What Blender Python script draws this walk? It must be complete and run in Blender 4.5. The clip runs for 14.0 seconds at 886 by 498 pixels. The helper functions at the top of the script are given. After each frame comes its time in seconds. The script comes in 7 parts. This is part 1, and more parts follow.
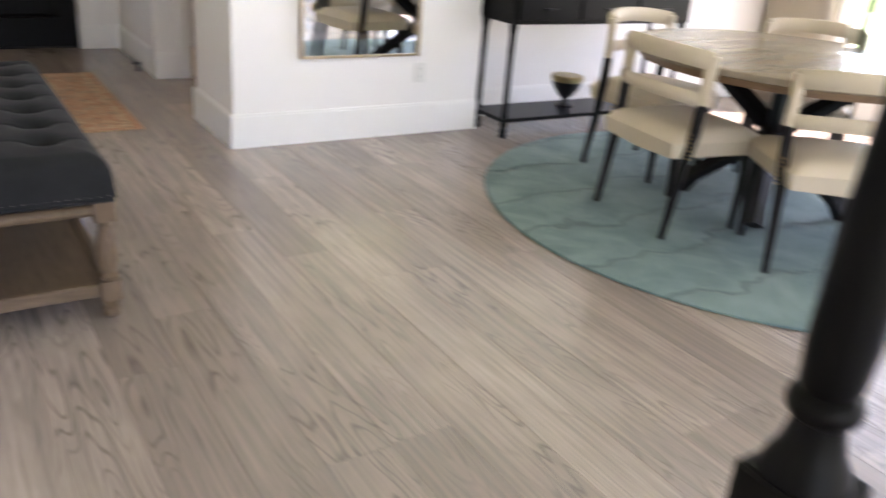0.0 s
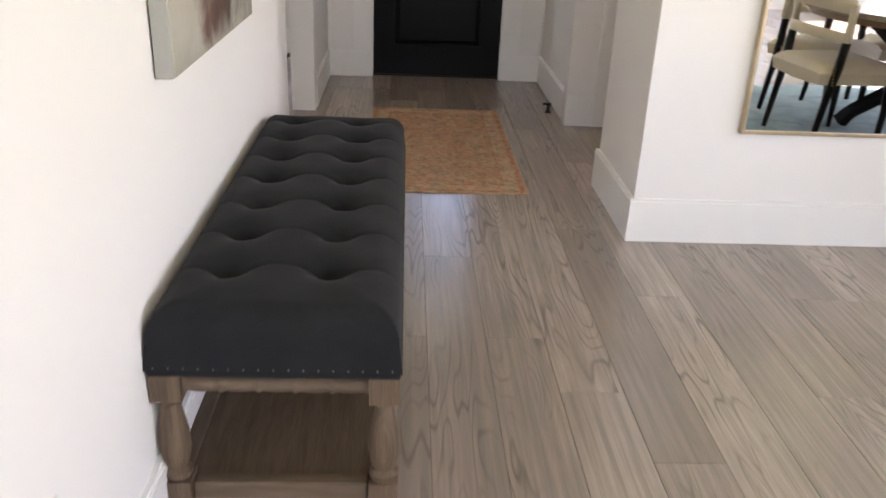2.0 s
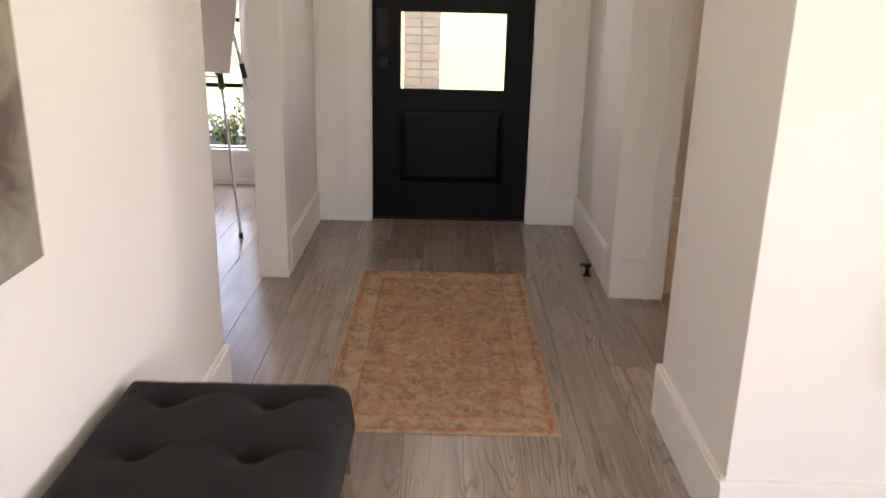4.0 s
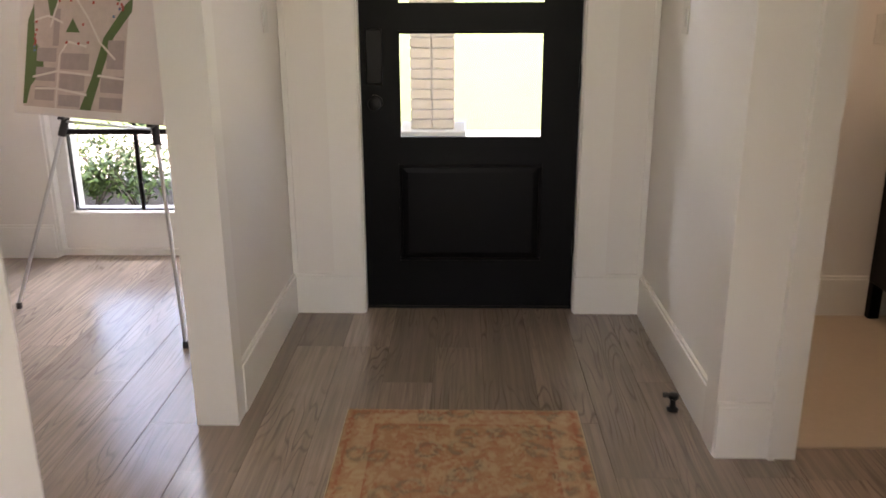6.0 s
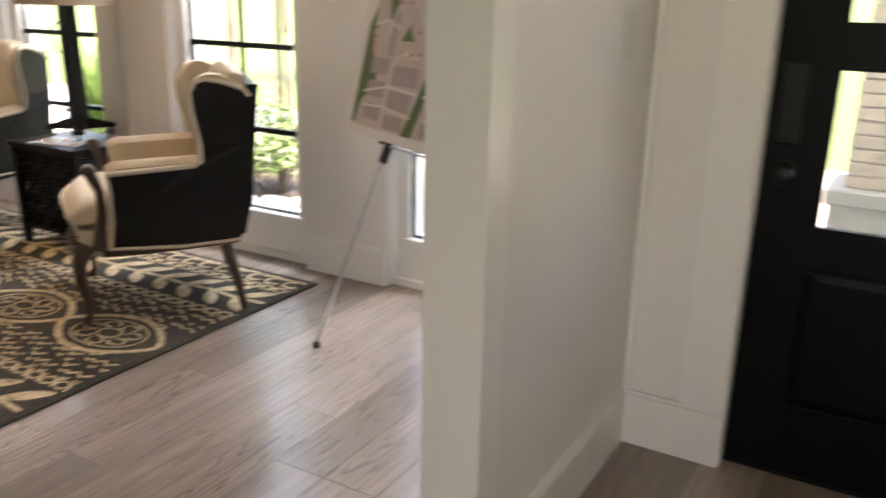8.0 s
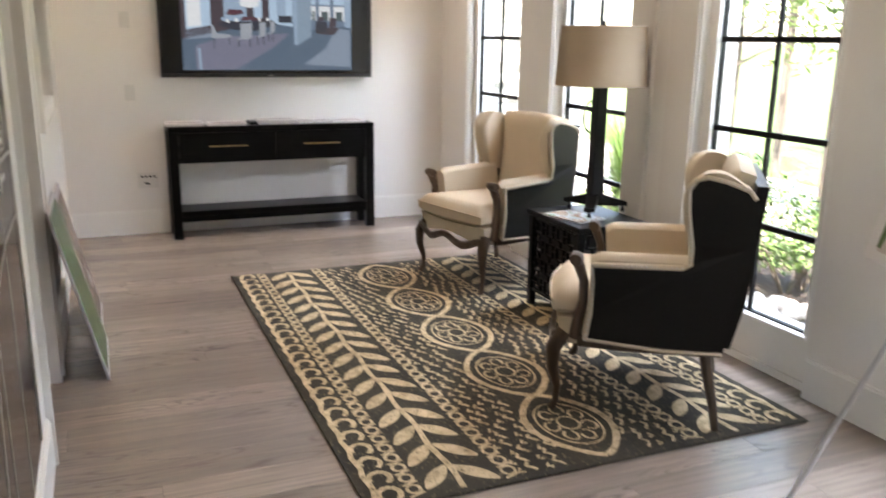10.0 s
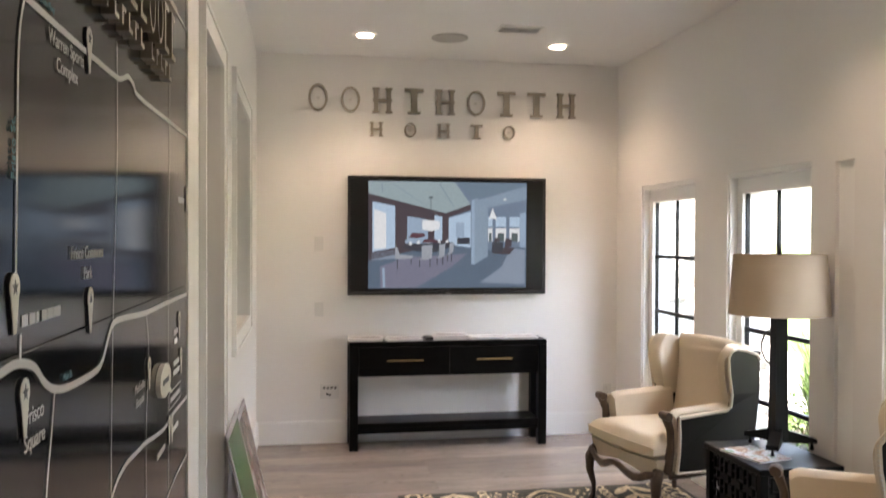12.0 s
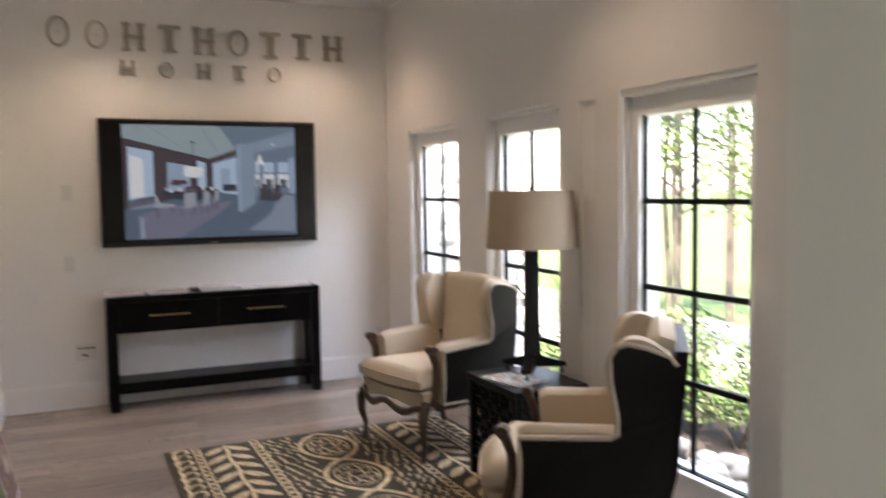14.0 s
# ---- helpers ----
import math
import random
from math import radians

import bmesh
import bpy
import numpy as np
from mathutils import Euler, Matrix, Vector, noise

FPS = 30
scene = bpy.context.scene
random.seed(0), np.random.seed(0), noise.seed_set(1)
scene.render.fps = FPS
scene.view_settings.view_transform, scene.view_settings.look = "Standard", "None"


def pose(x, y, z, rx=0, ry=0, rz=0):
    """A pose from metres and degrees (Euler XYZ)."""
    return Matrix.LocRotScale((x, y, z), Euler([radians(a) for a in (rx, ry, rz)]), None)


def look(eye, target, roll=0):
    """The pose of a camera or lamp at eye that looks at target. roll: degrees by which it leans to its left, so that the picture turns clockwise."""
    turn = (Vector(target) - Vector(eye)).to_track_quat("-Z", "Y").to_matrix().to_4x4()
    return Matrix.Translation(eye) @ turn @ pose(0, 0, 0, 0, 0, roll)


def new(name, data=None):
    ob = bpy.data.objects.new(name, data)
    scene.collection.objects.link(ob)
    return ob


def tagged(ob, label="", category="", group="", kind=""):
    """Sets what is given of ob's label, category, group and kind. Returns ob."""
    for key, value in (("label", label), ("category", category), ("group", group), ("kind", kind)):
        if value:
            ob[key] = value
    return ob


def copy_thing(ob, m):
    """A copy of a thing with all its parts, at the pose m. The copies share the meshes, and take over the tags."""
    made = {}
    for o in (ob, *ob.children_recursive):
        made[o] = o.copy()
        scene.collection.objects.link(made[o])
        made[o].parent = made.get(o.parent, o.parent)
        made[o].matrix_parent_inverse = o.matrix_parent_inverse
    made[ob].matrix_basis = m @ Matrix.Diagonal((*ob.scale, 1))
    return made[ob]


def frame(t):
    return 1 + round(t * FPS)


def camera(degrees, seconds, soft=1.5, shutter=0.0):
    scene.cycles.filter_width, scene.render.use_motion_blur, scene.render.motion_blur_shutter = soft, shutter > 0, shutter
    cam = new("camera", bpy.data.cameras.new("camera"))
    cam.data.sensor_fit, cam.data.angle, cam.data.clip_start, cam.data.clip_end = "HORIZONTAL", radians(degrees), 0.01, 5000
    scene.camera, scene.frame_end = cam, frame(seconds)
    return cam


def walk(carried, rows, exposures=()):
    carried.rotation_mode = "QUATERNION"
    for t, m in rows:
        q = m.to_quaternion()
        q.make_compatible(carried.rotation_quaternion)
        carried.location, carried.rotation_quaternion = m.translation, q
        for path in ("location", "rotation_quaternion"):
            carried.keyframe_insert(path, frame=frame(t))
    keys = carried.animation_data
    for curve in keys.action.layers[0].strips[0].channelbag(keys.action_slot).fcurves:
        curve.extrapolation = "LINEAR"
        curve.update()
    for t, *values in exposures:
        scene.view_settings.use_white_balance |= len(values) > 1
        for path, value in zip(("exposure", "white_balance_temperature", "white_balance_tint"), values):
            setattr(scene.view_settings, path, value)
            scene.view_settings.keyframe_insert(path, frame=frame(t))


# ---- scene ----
cam = camera(56.6, 14.0, 1.5, 0.5)
PATH = [
    (0, (0.118, 0.257, 1.324), (1.139, 1.788, 0.539), 4.8),
    (0.5, (0.218, 0.482, 1.321), (0.871, 2.204, 0.54), 3.7),
    (1, (0.307, 0.775, 1.316), (0.736, 2.559, 0.52), 2.2),
    (1.5, (0.466, 1.062, 1.312), (0.706, 2.878, 0.509), 2.6),
    (2, (0.568, 1.351, 1.313), (0.67, 3.175, 0.498), 2.6),
    (2.5, (0.616, 1.629, 1.345), (0.667, 3.464, 0.55), 1.7),
    (3, (0.706, 1.928, 1.356), (0.731, 3.802, 0.659), 1.4),
    (3.2, (0.744, 2.061, 1.367), (0.767, 3.949, 0.704), 1.7),
    (5.5, (0.775, 3.605, 1.382), (0.722, 5.51, 0.777), -0.1),
    (6, (0.767, 3.917, 1.369), (0.717, 5.825, 0.772), -0.3),
    (6.5, (0.79, 4.255, 1.374), (0.631, 6.165, 0.802), -0.1),
    (7, (0.752, 4.568, 1.411), (0.496, 6.457, 0.804), 0.9),
    (7.5, (0.728, 4.795, 1.387), (0.193, 6.63, 0.799), 0.6),
    (8, (0.709, 4.989, 1.387), (-0.25, 6.637, 0.786), 1.1),
    (8.5, (0.692, 5.11, 1.433), (-0.552, 6.539, 0.793), 1.9),
    (9, (0.594, 5.21, 1.449), (-0.884, 6.395, 0.807), 1.5),
    (9.2, (0.559, 5.239, 1.456), (-1.002, 6.319, 0.826), 1.1),
    (11.5, (0.592, 5.456, 1.622), (-1.369, 5.799, 1.432), 0.5),
    (12, (0.594, 5.453, 1.661), (-1.378, 5.79, 1.636), 0.2),
    (12.5, (0.596, 5.451, 1.667), (-1.373, 5.797, 1.703), 0.1),
    (13, (0.59, 5.458, 1.661), (-1.369, 5.86, 1.694), -0.1),
    (13.5, (0.577, 5.518, 1.635), (-1.333, 6.109, 1.622), -0.4),
    (14, (0.584, 5.57, 1.588), (-1.23, 6.401, 1.449), -0.8),
]
EXPOSURES = [(0.0, 3.12, 7000, 27), (0.6, 2.90, 7250, 31), (1.5, 2.97, 7250, 29), (2.2, 3.08, 7200, 28), (3.0, 3.22, 7700, 34), (5.5, 3.17, 7950, 33), (7.0, 3.40, 7900, 21),
             (8.0, 3.10, 7750, 24), (9.0, 3.16, 7000, 20), (11.5, 3.27, 7100, 21), (12.5, 3.18, 7100, 23), (13.2, 3.16, 7100, 23), (14.0, 2.69, 7050, 25)]
walk(cam, [(t, look(eye, target, roll)) for t, eye, target, roll in PATH], EXPOSURES)

# world: bright midday, light comes in through the windows and the glazed door
world = bpy.data.worlds.new("world")
scene.world = world
world.use_nodes = True
wn = world.node_tree.nodes
sky = wn.new("ShaderNodeTexSky")
sky.sky_type = "NISHITA"
sky.sun_disc = False
sky.sun_elevation, sky.sun_rotation = radians(64), radians(112)
wn["Background"].inputs["Strength"].default_value = 0.15
world.node_tree.links.new(sky.outputs["Color"], wn["Background"].inputs["Color"])
sun_data = bpy.data.lights.new("sun", "SUN")
sun_data.energy, sun_data.angle, sun_data.color = 5.0, radians(0.5), (1.0, 0.96, 0.9)
sun = new("sun", sun_data)
sun.matrix_world = look((20, -8, 45), (0, 0, 0))


def sky_fill_lamp(eye, target, w, h, power, color=(0.93, 0.97, 1.0)):
    """An added area lamp that stands in for sky light at or outside a window."""
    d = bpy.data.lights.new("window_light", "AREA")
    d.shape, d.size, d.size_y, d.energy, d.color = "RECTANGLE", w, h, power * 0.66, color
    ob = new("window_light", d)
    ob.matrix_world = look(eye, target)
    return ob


# ---------------------------------------------------------------- helpers
def part(name, bm, material, parent=None, label="", smooth=False):
    """One mesh object from a bmesh, under a thing or on its own."""
    me = bpy.data.meshes.new(name)
    bmesh.ops.recalc_face_normals(bm, faces=bm.faces)
    bm.to_mesh(me)
    bm.free()
    if smooth:
        for p in me.polygons:
            p.use_smooth = True
        me.set_sharp_from_angle(angle=radians(38))
    if material:
        me.materials.append(material)
    ob = new(name, me)
    if parent:
        ob.parent = parent
    if label:
        ob["label"] = label
    return ob


def thing(name, m, label, category, group="", kind=""):
    ob = new(name)
    ob.matrix_world = m
    ob.empty_display_size = 0.1
    return tagged(ob, label, category, group, kind)


def B(*boxes, bevel=0.0, seg=1):
    """A bmesh of boxes (x0, x1, y0, y1, z0, z1)."""
    bm = bmesh.new()
    for b in boxes:
        add_box(bm, *b)
    if bevel:
        bmesh.ops.bevel(bm, geom=bm.edges[:], offset=bevel, segments=seg, affect="EDGES", profile=0.6)
    return bm


def add_box(bm, x0, x1, y0, y1, z0, z1, m=None):
    vs = [bm.verts.new((x, y, z)) for z in (z0, z1) for x, y in ((x0, y0), (x1, y0), (x1, y1), (x0, y1))]
    for f in ((3, 2, 1, 0), (4, 5, 6, 7), (0, 1, 5, 4), (1, 2, 6, 5), (2, 3, 7, 6), (3, 0, 4, 7)):
        bm.faces.new([vs[i] for i in f])
    if m:
        bmesh.ops.transform(bm, matrix=m, verts=vs)
    return vs


def lathe(bm, prof, seg=20, at=(0, 0, 0), m=None):
    """Turned shape from (radius, z) pairs."""
    rings = []
    for r, z in prof:
        rings.append([bm.verts.new((at[0] + r * math.cos(2 * math.pi * k / seg), at[1] + r * math.sin(2 * math.pi * k / seg), at[2] + z)) for k in range(seg)])
    for a, b in zip(rings, rings[1:]):
        for k in range(seg):
            bm.faces.new((a[k], a[(k + 1) % seg], b[(k + 1) % seg], b[k]))
    bm.faces.new(rings[0][::-1])
    bm.faces.new(rings[-1])
    if m:
        bmesh.ops.transform(bm, matrix=m, verts=[v for r in rings for v in r])
    return bm


def tube(bm, pts, radii, seg=8, closed=False, flat=None):
    """A round rod along points; flat = (a, b) gives an oval section."""
    pts = [Vector(p) for p in pts]
    if not isinstance(radii, (list, tuple)):
        radii = [radii] * len(pts)
    rings, n = [], len(pts)
    side = None
    for i, p in enumerate(pts):
        if closed:
            d = pts[(i + 1) % n] - pts[i - 1]
        else:
            d = pts[min(i + 1, n - 1)] - pts[max(i - 1, 0)]
        d.normalize()
        if side is None:
            side = d.orthogonal().normalized() if abs(d.z) > 0.9 else d.cross(Vector((0, 0, 1))).normalized()
        side = (side - d * side.dot(d)).normalized()
        up = side.cross(d)
        a, b = flat if flat else (1, 1)
        rings.append([bm.verts.new(p + radii[i] * (a * side * math.cos(2 * math.pi * k / seg) + b * up * math.sin(2 * math.pi * k / seg))) for k in range(seg)])
    pairs = list(zip(rings, rings[1:])) + ([(rings[-1], rings[0])] if closed else [])
    for a, b in pairs:
        for k in range(seg):
            bm.faces.new((a[k], a[(k + 1) % seg], b[(k + 1) % seg], b[k]))
    if not closed:
        bm.faces.new(rings[0][::-1])
        bm.faces.new(rings[-1])
    return bm


def grid_solid(bm, nu, nv, top, bottom):
    """A closed slab between two functions of (u, v) in 0..1."""
    T = [[bm.verts.new(top(i / nu, j / nv)) for j in range(nv + 1)] for i in range(nu + 1)]
    L = [[bm.verts.new(bottom(i / nu, j / nv)) for j in range(nv + 1)] for i in range(nu + 1)]
    for i in range(nu):
        for j in range(nv):
            bm.faces.new((T[i][j], T[i + 1][j], T[i + 1][j + 1], T[i][j + 1]))
            bm.faces.new((L[i][j], L[i][j + 1], L[i + 1][j + 1], L[i + 1][j]))
    for i in range(nu):
        bm.faces.new((T[i][0], L[i][0], L[i + 1][0], T[i + 1][0]))
        bm.faces.new((T[i][nv], T[i + 1][nv], L[i + 1][nv], L[i][nv]))
    for j in range(nv):
        bm.faces.new((T[0][j], T[0][j + 1], L[0][j + 1], L[0][j]))
        bm.faces.new((T[nu][j], L[nu][j], L[nu][j + 1], T[nu][j + 1]))
    return bm


def outline_solid(bm, pts, y0, y1, m=None):
    """An outline in x, z made solid from y0 to y1."""
    a = [bm.verts.new((x, y0, z)) for x, z in pts]
    b = [bm.verts.new((x, y1, z)) for x, z in pts]
    bm.faces.new(a)
    bm.faces.new(b[::-1])
    n = len(pts)
    for i in range(n):
        bm.faces.new((a[i], b[i], b[(i + 1) % n], a[(i + 1) % n]))
    if m:
        bmesh.ops.transform(bm, matrix=m, verts=a + b)
    return bm


def pierced(axis, a0, a1, u0, u1, z0, z1, holes):
    """Boxes of a wall slab, a0..a1 thick, along u, with holes (u0, u1, z0, z1)."""
    us = sorted({u0, u1, *[h[0] for h in holes], *[h[1] for h in holes]})
    out = []
    for a, b in zip(us, us[1:]):
        cuts = sorted((h[2], h[3]) for h in holes if h[0] <= a and h[1] >= b)
        z = z0
        for c, d in cuts + [(z1, z1)]:
            if c > z + 1e-6:
                out.append((a0, a1, a, b, z, c) if axis == "x" else (a, b, a0, a1, z, c))
            z = d
    return B(*out)


# ---------------------------------------------------------------- materials
def material(name):
    m = bpy.data.materials.new(name)
    m.use_nodes = True
    t = m.node_tree
    return m, t, t.nodes["Principled BSDF"]


def node(t, kind, **inputs):
    n = t.nodes.new("ShaderNode" + kind)
    for k, v in inputs.items():
        n.inputs[k.replace("_", " ")].default_value = v
    return n


def ramp(t, fac, stops):
    r = t.nodes.new("ShaderNodeValToRGB")
    e = r.color_ramp.elements
    while len(e) < len(stops):
        e.new(0.5)
    for el, (p, c) in zip(e, stops):
        el.position, el.color = p, (*c, 1)
    t.links.new(fac, r.inputs["Fac"])
    return r.outputs["Color"]


def coords(t, scale=(1, 1, 1), source="Object", rot=(0, 0, 0)):
    c = t.nodes.new("ShaderNodeTexCoord")
    mp = t.nodes.new("ShaderNodeMapping")
    mp.inputs["Scale"].default_value = scale
    mp.inputs["Rotation"].default_value = rot
    t.links.new(c.outputs[source], mp.inputs["Vector"])
    return mp.outputs["Vector"]


def noise_tex(t, vec, scale, detail=4, rough=0.55, distort=0.0):
    n = t.nodes.new("ShaderNodeTexNoise")
    n.inputs["Scale"].default_value, n.inputs["Detail"].default_value = scale, detail
    n.inputs["Roughness"].default_value, n.inputs["Distortion"].default_value = rough, distort
    t.links.new(vec, n.inputs["Vector"])
    return n.outputs["Fac"]


def mixed(t, fac, a, b, mode="MIX"):
    n = t.nodes.new("ShaderNodeMix")
    n.data_type, n.blend_type = "RGBA", mode
    for sock, v in ((n.inputs[0], fac), (n.inputs[6], a), (n.inputs[7], b)):
        if isinstance(v, (int, float)):
            sock.default_value = v
        elif isinstance(v, tuple):
            sock.default_value = (*v, 1)
        else:
            t.links.new(v, sock)
    return n.outputs[2]


def calc(t, op, a, b=0.0, c=None):
    n = t.nodes.new("ShaderNodeMath")
    n.operation = op
    for sock, v in zip(n.inputs, (a, b, c)):
        if v is None:
            continue
        if isinstance(v, (int, float)):
            sock.default_value = v
        else:
            t.links.new(v, sock)
    return n.outputs[0]


def bump(t, bsdf, height, strength=0.2, distance=0.002):
    b = t.nodes.new("ShaderNodeBump")
    b.inputs["Strength"].default_value, b.inputs["Distance"].default_value = strength, distance
    t.links.new(height, b.inputs["Height"])
    t.links.new(b.outputs["Normal"], bsdf.inputs["Normal"])


def plain(name, color, rough=0.5, metal=0.0, vary=0.08, scale=6.0, grain=60.0, relief=0.1, dist=0.001, rvary=0.08, spec=0.5):
    """A painted, woven or cast surface with cloudy and fine variation."""
    m, t, b = material(name)
    v = coords(t)
    big, fine = noise_tex(t, v, scale, 3), noise_tex(t, v, grain, 5)
    f = calc(t, "MULTIPLY_ADD", fine, 0.4, calc(t, "MULTIPLY", big, 0.6))
    lo, hi = tuple(c * (1 - vary) for c in color), tuple(min(1, c * (1 + vary)) for c in color)
    t.links.new(ramp(t, f, [(0.3, lo), (0.7, hi)]), b.inputs["Base Color"])
    t.links.new(calc(t, "MULTIPLY_ADD", big, rvary * 2, rough - rvary), b.inputs["Roughness"])
    b.inputs["Metallic"].default_value = metal
    b.inputs["Specular IOR Level"].default_value = spec
    if relief:
        bump(t, b, fine, relief, dist)
    return m


def wood(name, dark, light, along="Y", rough=0.45, scale=1.0, relief=0.25, spec=0.4):
    """Straight-grained timber, grain along one axis."""
    m, t, b = material(name)
    s = {"X": (1.2, 14, 14), "Y": (14, 1.2, 14), "Z": (14, 14, 1.2)}[along]
    v = coords(t, tuple(k * scale for k in s))
    g = noise_tex(t, v, 2.0, 6, 0.65, 0.6)
    fine = noise_tex(t, v, 9.0, 4, 0.6)
    f = calc(t, "MULTIPLY_ADD", fine, 0.35, calc(t, "MULTIPLY", g, 0.65))
    t.links.new(ramp(t, f, [(0.3, dark), (0.7, light)]), b.inputs["Base Color"])
    b.inputs["Roughness"].default_value = rough
    b.inputs["Specular IOR Level"].default_value = spec
    bump(t, b, f, relief, 0.002)
    return m


def cloth(name, color, weave=900.0, vary=0.1, rough=0.9, relief=0.35, sheen=0.0):
    m, t, b = material(name)
    v = coords(t)
    big, fine = noise_tex(t, v, 7, 3), noise_tex(t, coords(t, (1, 1, 0.25)), weave, 2)
    thread = noise_tex(t, coords(t, (0.2, 1, 1)), weave * 0.6, 2)
    f = calc(t, "MULTIPLY_ADD", big, 0.5, calc(t, "MULTIPLY", calc(t, "ADD", fine, thread), 0.25))
    t.links.new(ramp(t, f, [(0.3, tuple(c * (1 - vary) for c in color)), (0.7, tuple(min(1, c * (1 + vary)) for c in color))]), b.inputs["Base Color"])
    b.inputs["Roughness"].default_value = rough
    b.inputs["Sheen Weight"].default_value = sheen
    b.inputs["Sheen Roughness"].default_value = 0.45
    b.inputs["Specular IOR Level"].default_value = 0.2
    bump(t, b, calc(t, "ADD", fine, thread), relief, 0.0006)
    return m


WALL = plain("wall_paint", (0.80, 0.78, 0.75), 0.62, vary=0.015, scale=1.2, grain=260, relief=0.12, dist=0.0006)
TRIM = plain("trim_paint", (0.83, 0.82, 0.79), 0.32, vary=0.012, scale=2, grain=90, relief=0.04, dist=0.0004)
CEIL = plain("ceiling_paint", (0.80, 0.79, 0.77), 0.75, vary=0.015, scale=1.0, grain=180, relief=0.2, dist=0.001)
BLACKDOOR = plain("black_door_paint", (0.0022, 0.0024, 0.003), 0.42, vary=0.2, scale=5, grain=140, relief=0.05, dist=0.0004, spec=0.12)
BLACKMETAL = plain("black_metal", (0.006, 0.006, 0.0065), 0.38, vary=0.2, scale=9, grain=120, relief=0.05, spec=0.2)
DARKWOOD = wood("espresso_wood", (0.0014, 0.0013, 0.0013), (0.0048, 0.0043, 0.0043), "Y", 0.33, 1.0, 0.15, 0.13)
STEEL = plain("brushed_nickel", (0.68, 0.66, 0.62), 0.34, 1.0, vary=0.06, scale=20, grain=220, relief=0.05)
ALU = plain("silver_tube", (0.62, 0.62, 0.63), 0.35, 1.0, vary=0.05, scale=20, grain=150, relief=0.03)
BRASS = plain("aged_brass", (0.42, 0.29, 0.13), 0.33, 1.0, vary=0.1, scale=25, grain=150, relief=0.04)
CHAMPAGNE = plain("champagne_frame", (0.50, 0.40, 0.27), 0.35, 0.8, vary=0.1, scale=12, grain=150, relief=0.06)
PLASTIC = plain("white_plastic", (0.70, 0.69, 0.66), 0.35, vary=0.01, relief=0.0)
BLACKPLASTIC = plain("black_plastic", (0.012, 0.012, 0.013), 0.4, vary=0.1, relief=0.03)
CHALK = plain("white_stone", (0.40, 0.39, 0.355), 0.8, vary=0.16, scale=3, grain=30, relief=0.5, dist=0.006)


def glass_material(name="window_glass", color=(0.97, 0.99, 0.98)):
    m, t, b = material(name)
    b.inputs["Base Color"].default_value = (*color, 1)
    b.inputs["Transmission Weight"].default_value = 1.0
    b.inputs["Roughness"].default_value = 0.0
    b.inputs["IOR"].default_value = 1.08
    return m


GLASS = glass_material()
DOORGLASS = glass_material("tinted_door_glass", (0.74, 0.735, 0.72))


def plank_material():
    """Grey-washed oak with cathedral grain, each board its own cut."""
    m, t, b = material("grey_oak_planks")
    info = t.nodes.new("ShaderNodeObjectInfo")
    rnd = info.outputs["Random"]
    geo = t.nodes.new("ShaderNodeTexCoord")
    comb = t.nodes.new("ShaderNodeCombineXYZ")
    t.links.new(calc(t, "MULTIPLY", rnd, 37.0), comb.inputs[0])
    t.links.new(calc(t, "MULTIPLY", rnd, 91.0), comb.inputs[1])
    t.links.new(calc(t, "MULTIPLY", rnd, 53.0), comb.inputs[2])
    add = t.nodes.new("ShaderNodeVectorMath")
    t.links.new(geo.outputs["Object"], add.inputs[0])
    t.links.new(comb.outputs[0], add.inputs[1])

    def stretched(sx, sy):
        mp = t.nodes.new("ShaderNodeMapping")
        mp.inputs["Scale"].default_value = (sx, sy, 1)
        t.links.new(add.outputs[0], mp.inputs["Vector"])
        return mp.outputs["Vector"]

    field = noise_tex(t, stretched(7.5, 0.80), 1.0, 2, 0.45, 0.18)
    rings = calc(t, "PINGPONG", calc(t, "MULTIPLY", field, 40.0), 1.0)
    band = noise_tex(t, stretched(3.0, 1.1), 1.3, 3)
    streak = noise_tex(t, stretched(60, 1.6), 1.0, 5, 0.65)
    blot = noise_tex(t, stretched(5, 2.2), 1.0, 3)
    mask = ramp(t, band, [(0.45, (0, 0, 0)), (0.60, (1, 1, 1))])
    base = mixed(t, rnd, (0.280, 0.222, 0.186), (0.465, 0.378, 0.320))
    base = mixed(t, calc(t, "MULTIPLY", ramp(t, blot, [(0.35, (0, 0, 0)), (0.7, (1, 1, 1))]), 0.5), base, (0.23, 0.185, 0.158))
    base = mixed(t, calc(t, "MULTIPLY", ramp(t, streak, [(0.38, (0, 0, 0)), (0.64, (1, 1, 1))]), 0.55), base, (0.17, 0.152, 0.130))
    line = ramp(t, rings, [(0.0, (1, 1, 1)), (0.35, (0, 0, 0))])
    base = mixed(t, calc(t, "MULTIPLY", calc(t, "MULTIPLY", line, mask), 0.68), base, (0.12, 0.094, 0.080))
    t.links.new(base, b.inputs["Base Color"])
    t.links.new(calc(t, "MULTIPLY_ADD", streak, 0.15, 0.14), b.inputs["Roughness"])
    b.inputs["Specular IOR Level"].default_value = 0.78
    bump(t, b, calc(t, "ADD", calc(t, "MULTIPLY", calc(t, "MULTIPLY", line, mask), -0.6), calc(t, "MULTIPLY", streak, -0.5)), 0.22, 0.0012)
    return m


PLANK = plank_material()

# ---------------------------------------------------------------- structure
H = 3.142
LEFT, RIGHT = 0.068, 1.50


def structure(name, bm, mat, label, category, smooth=False):
    return tagged(part(name, bm, mat, None, "", smooth), label, category, kind="structure")


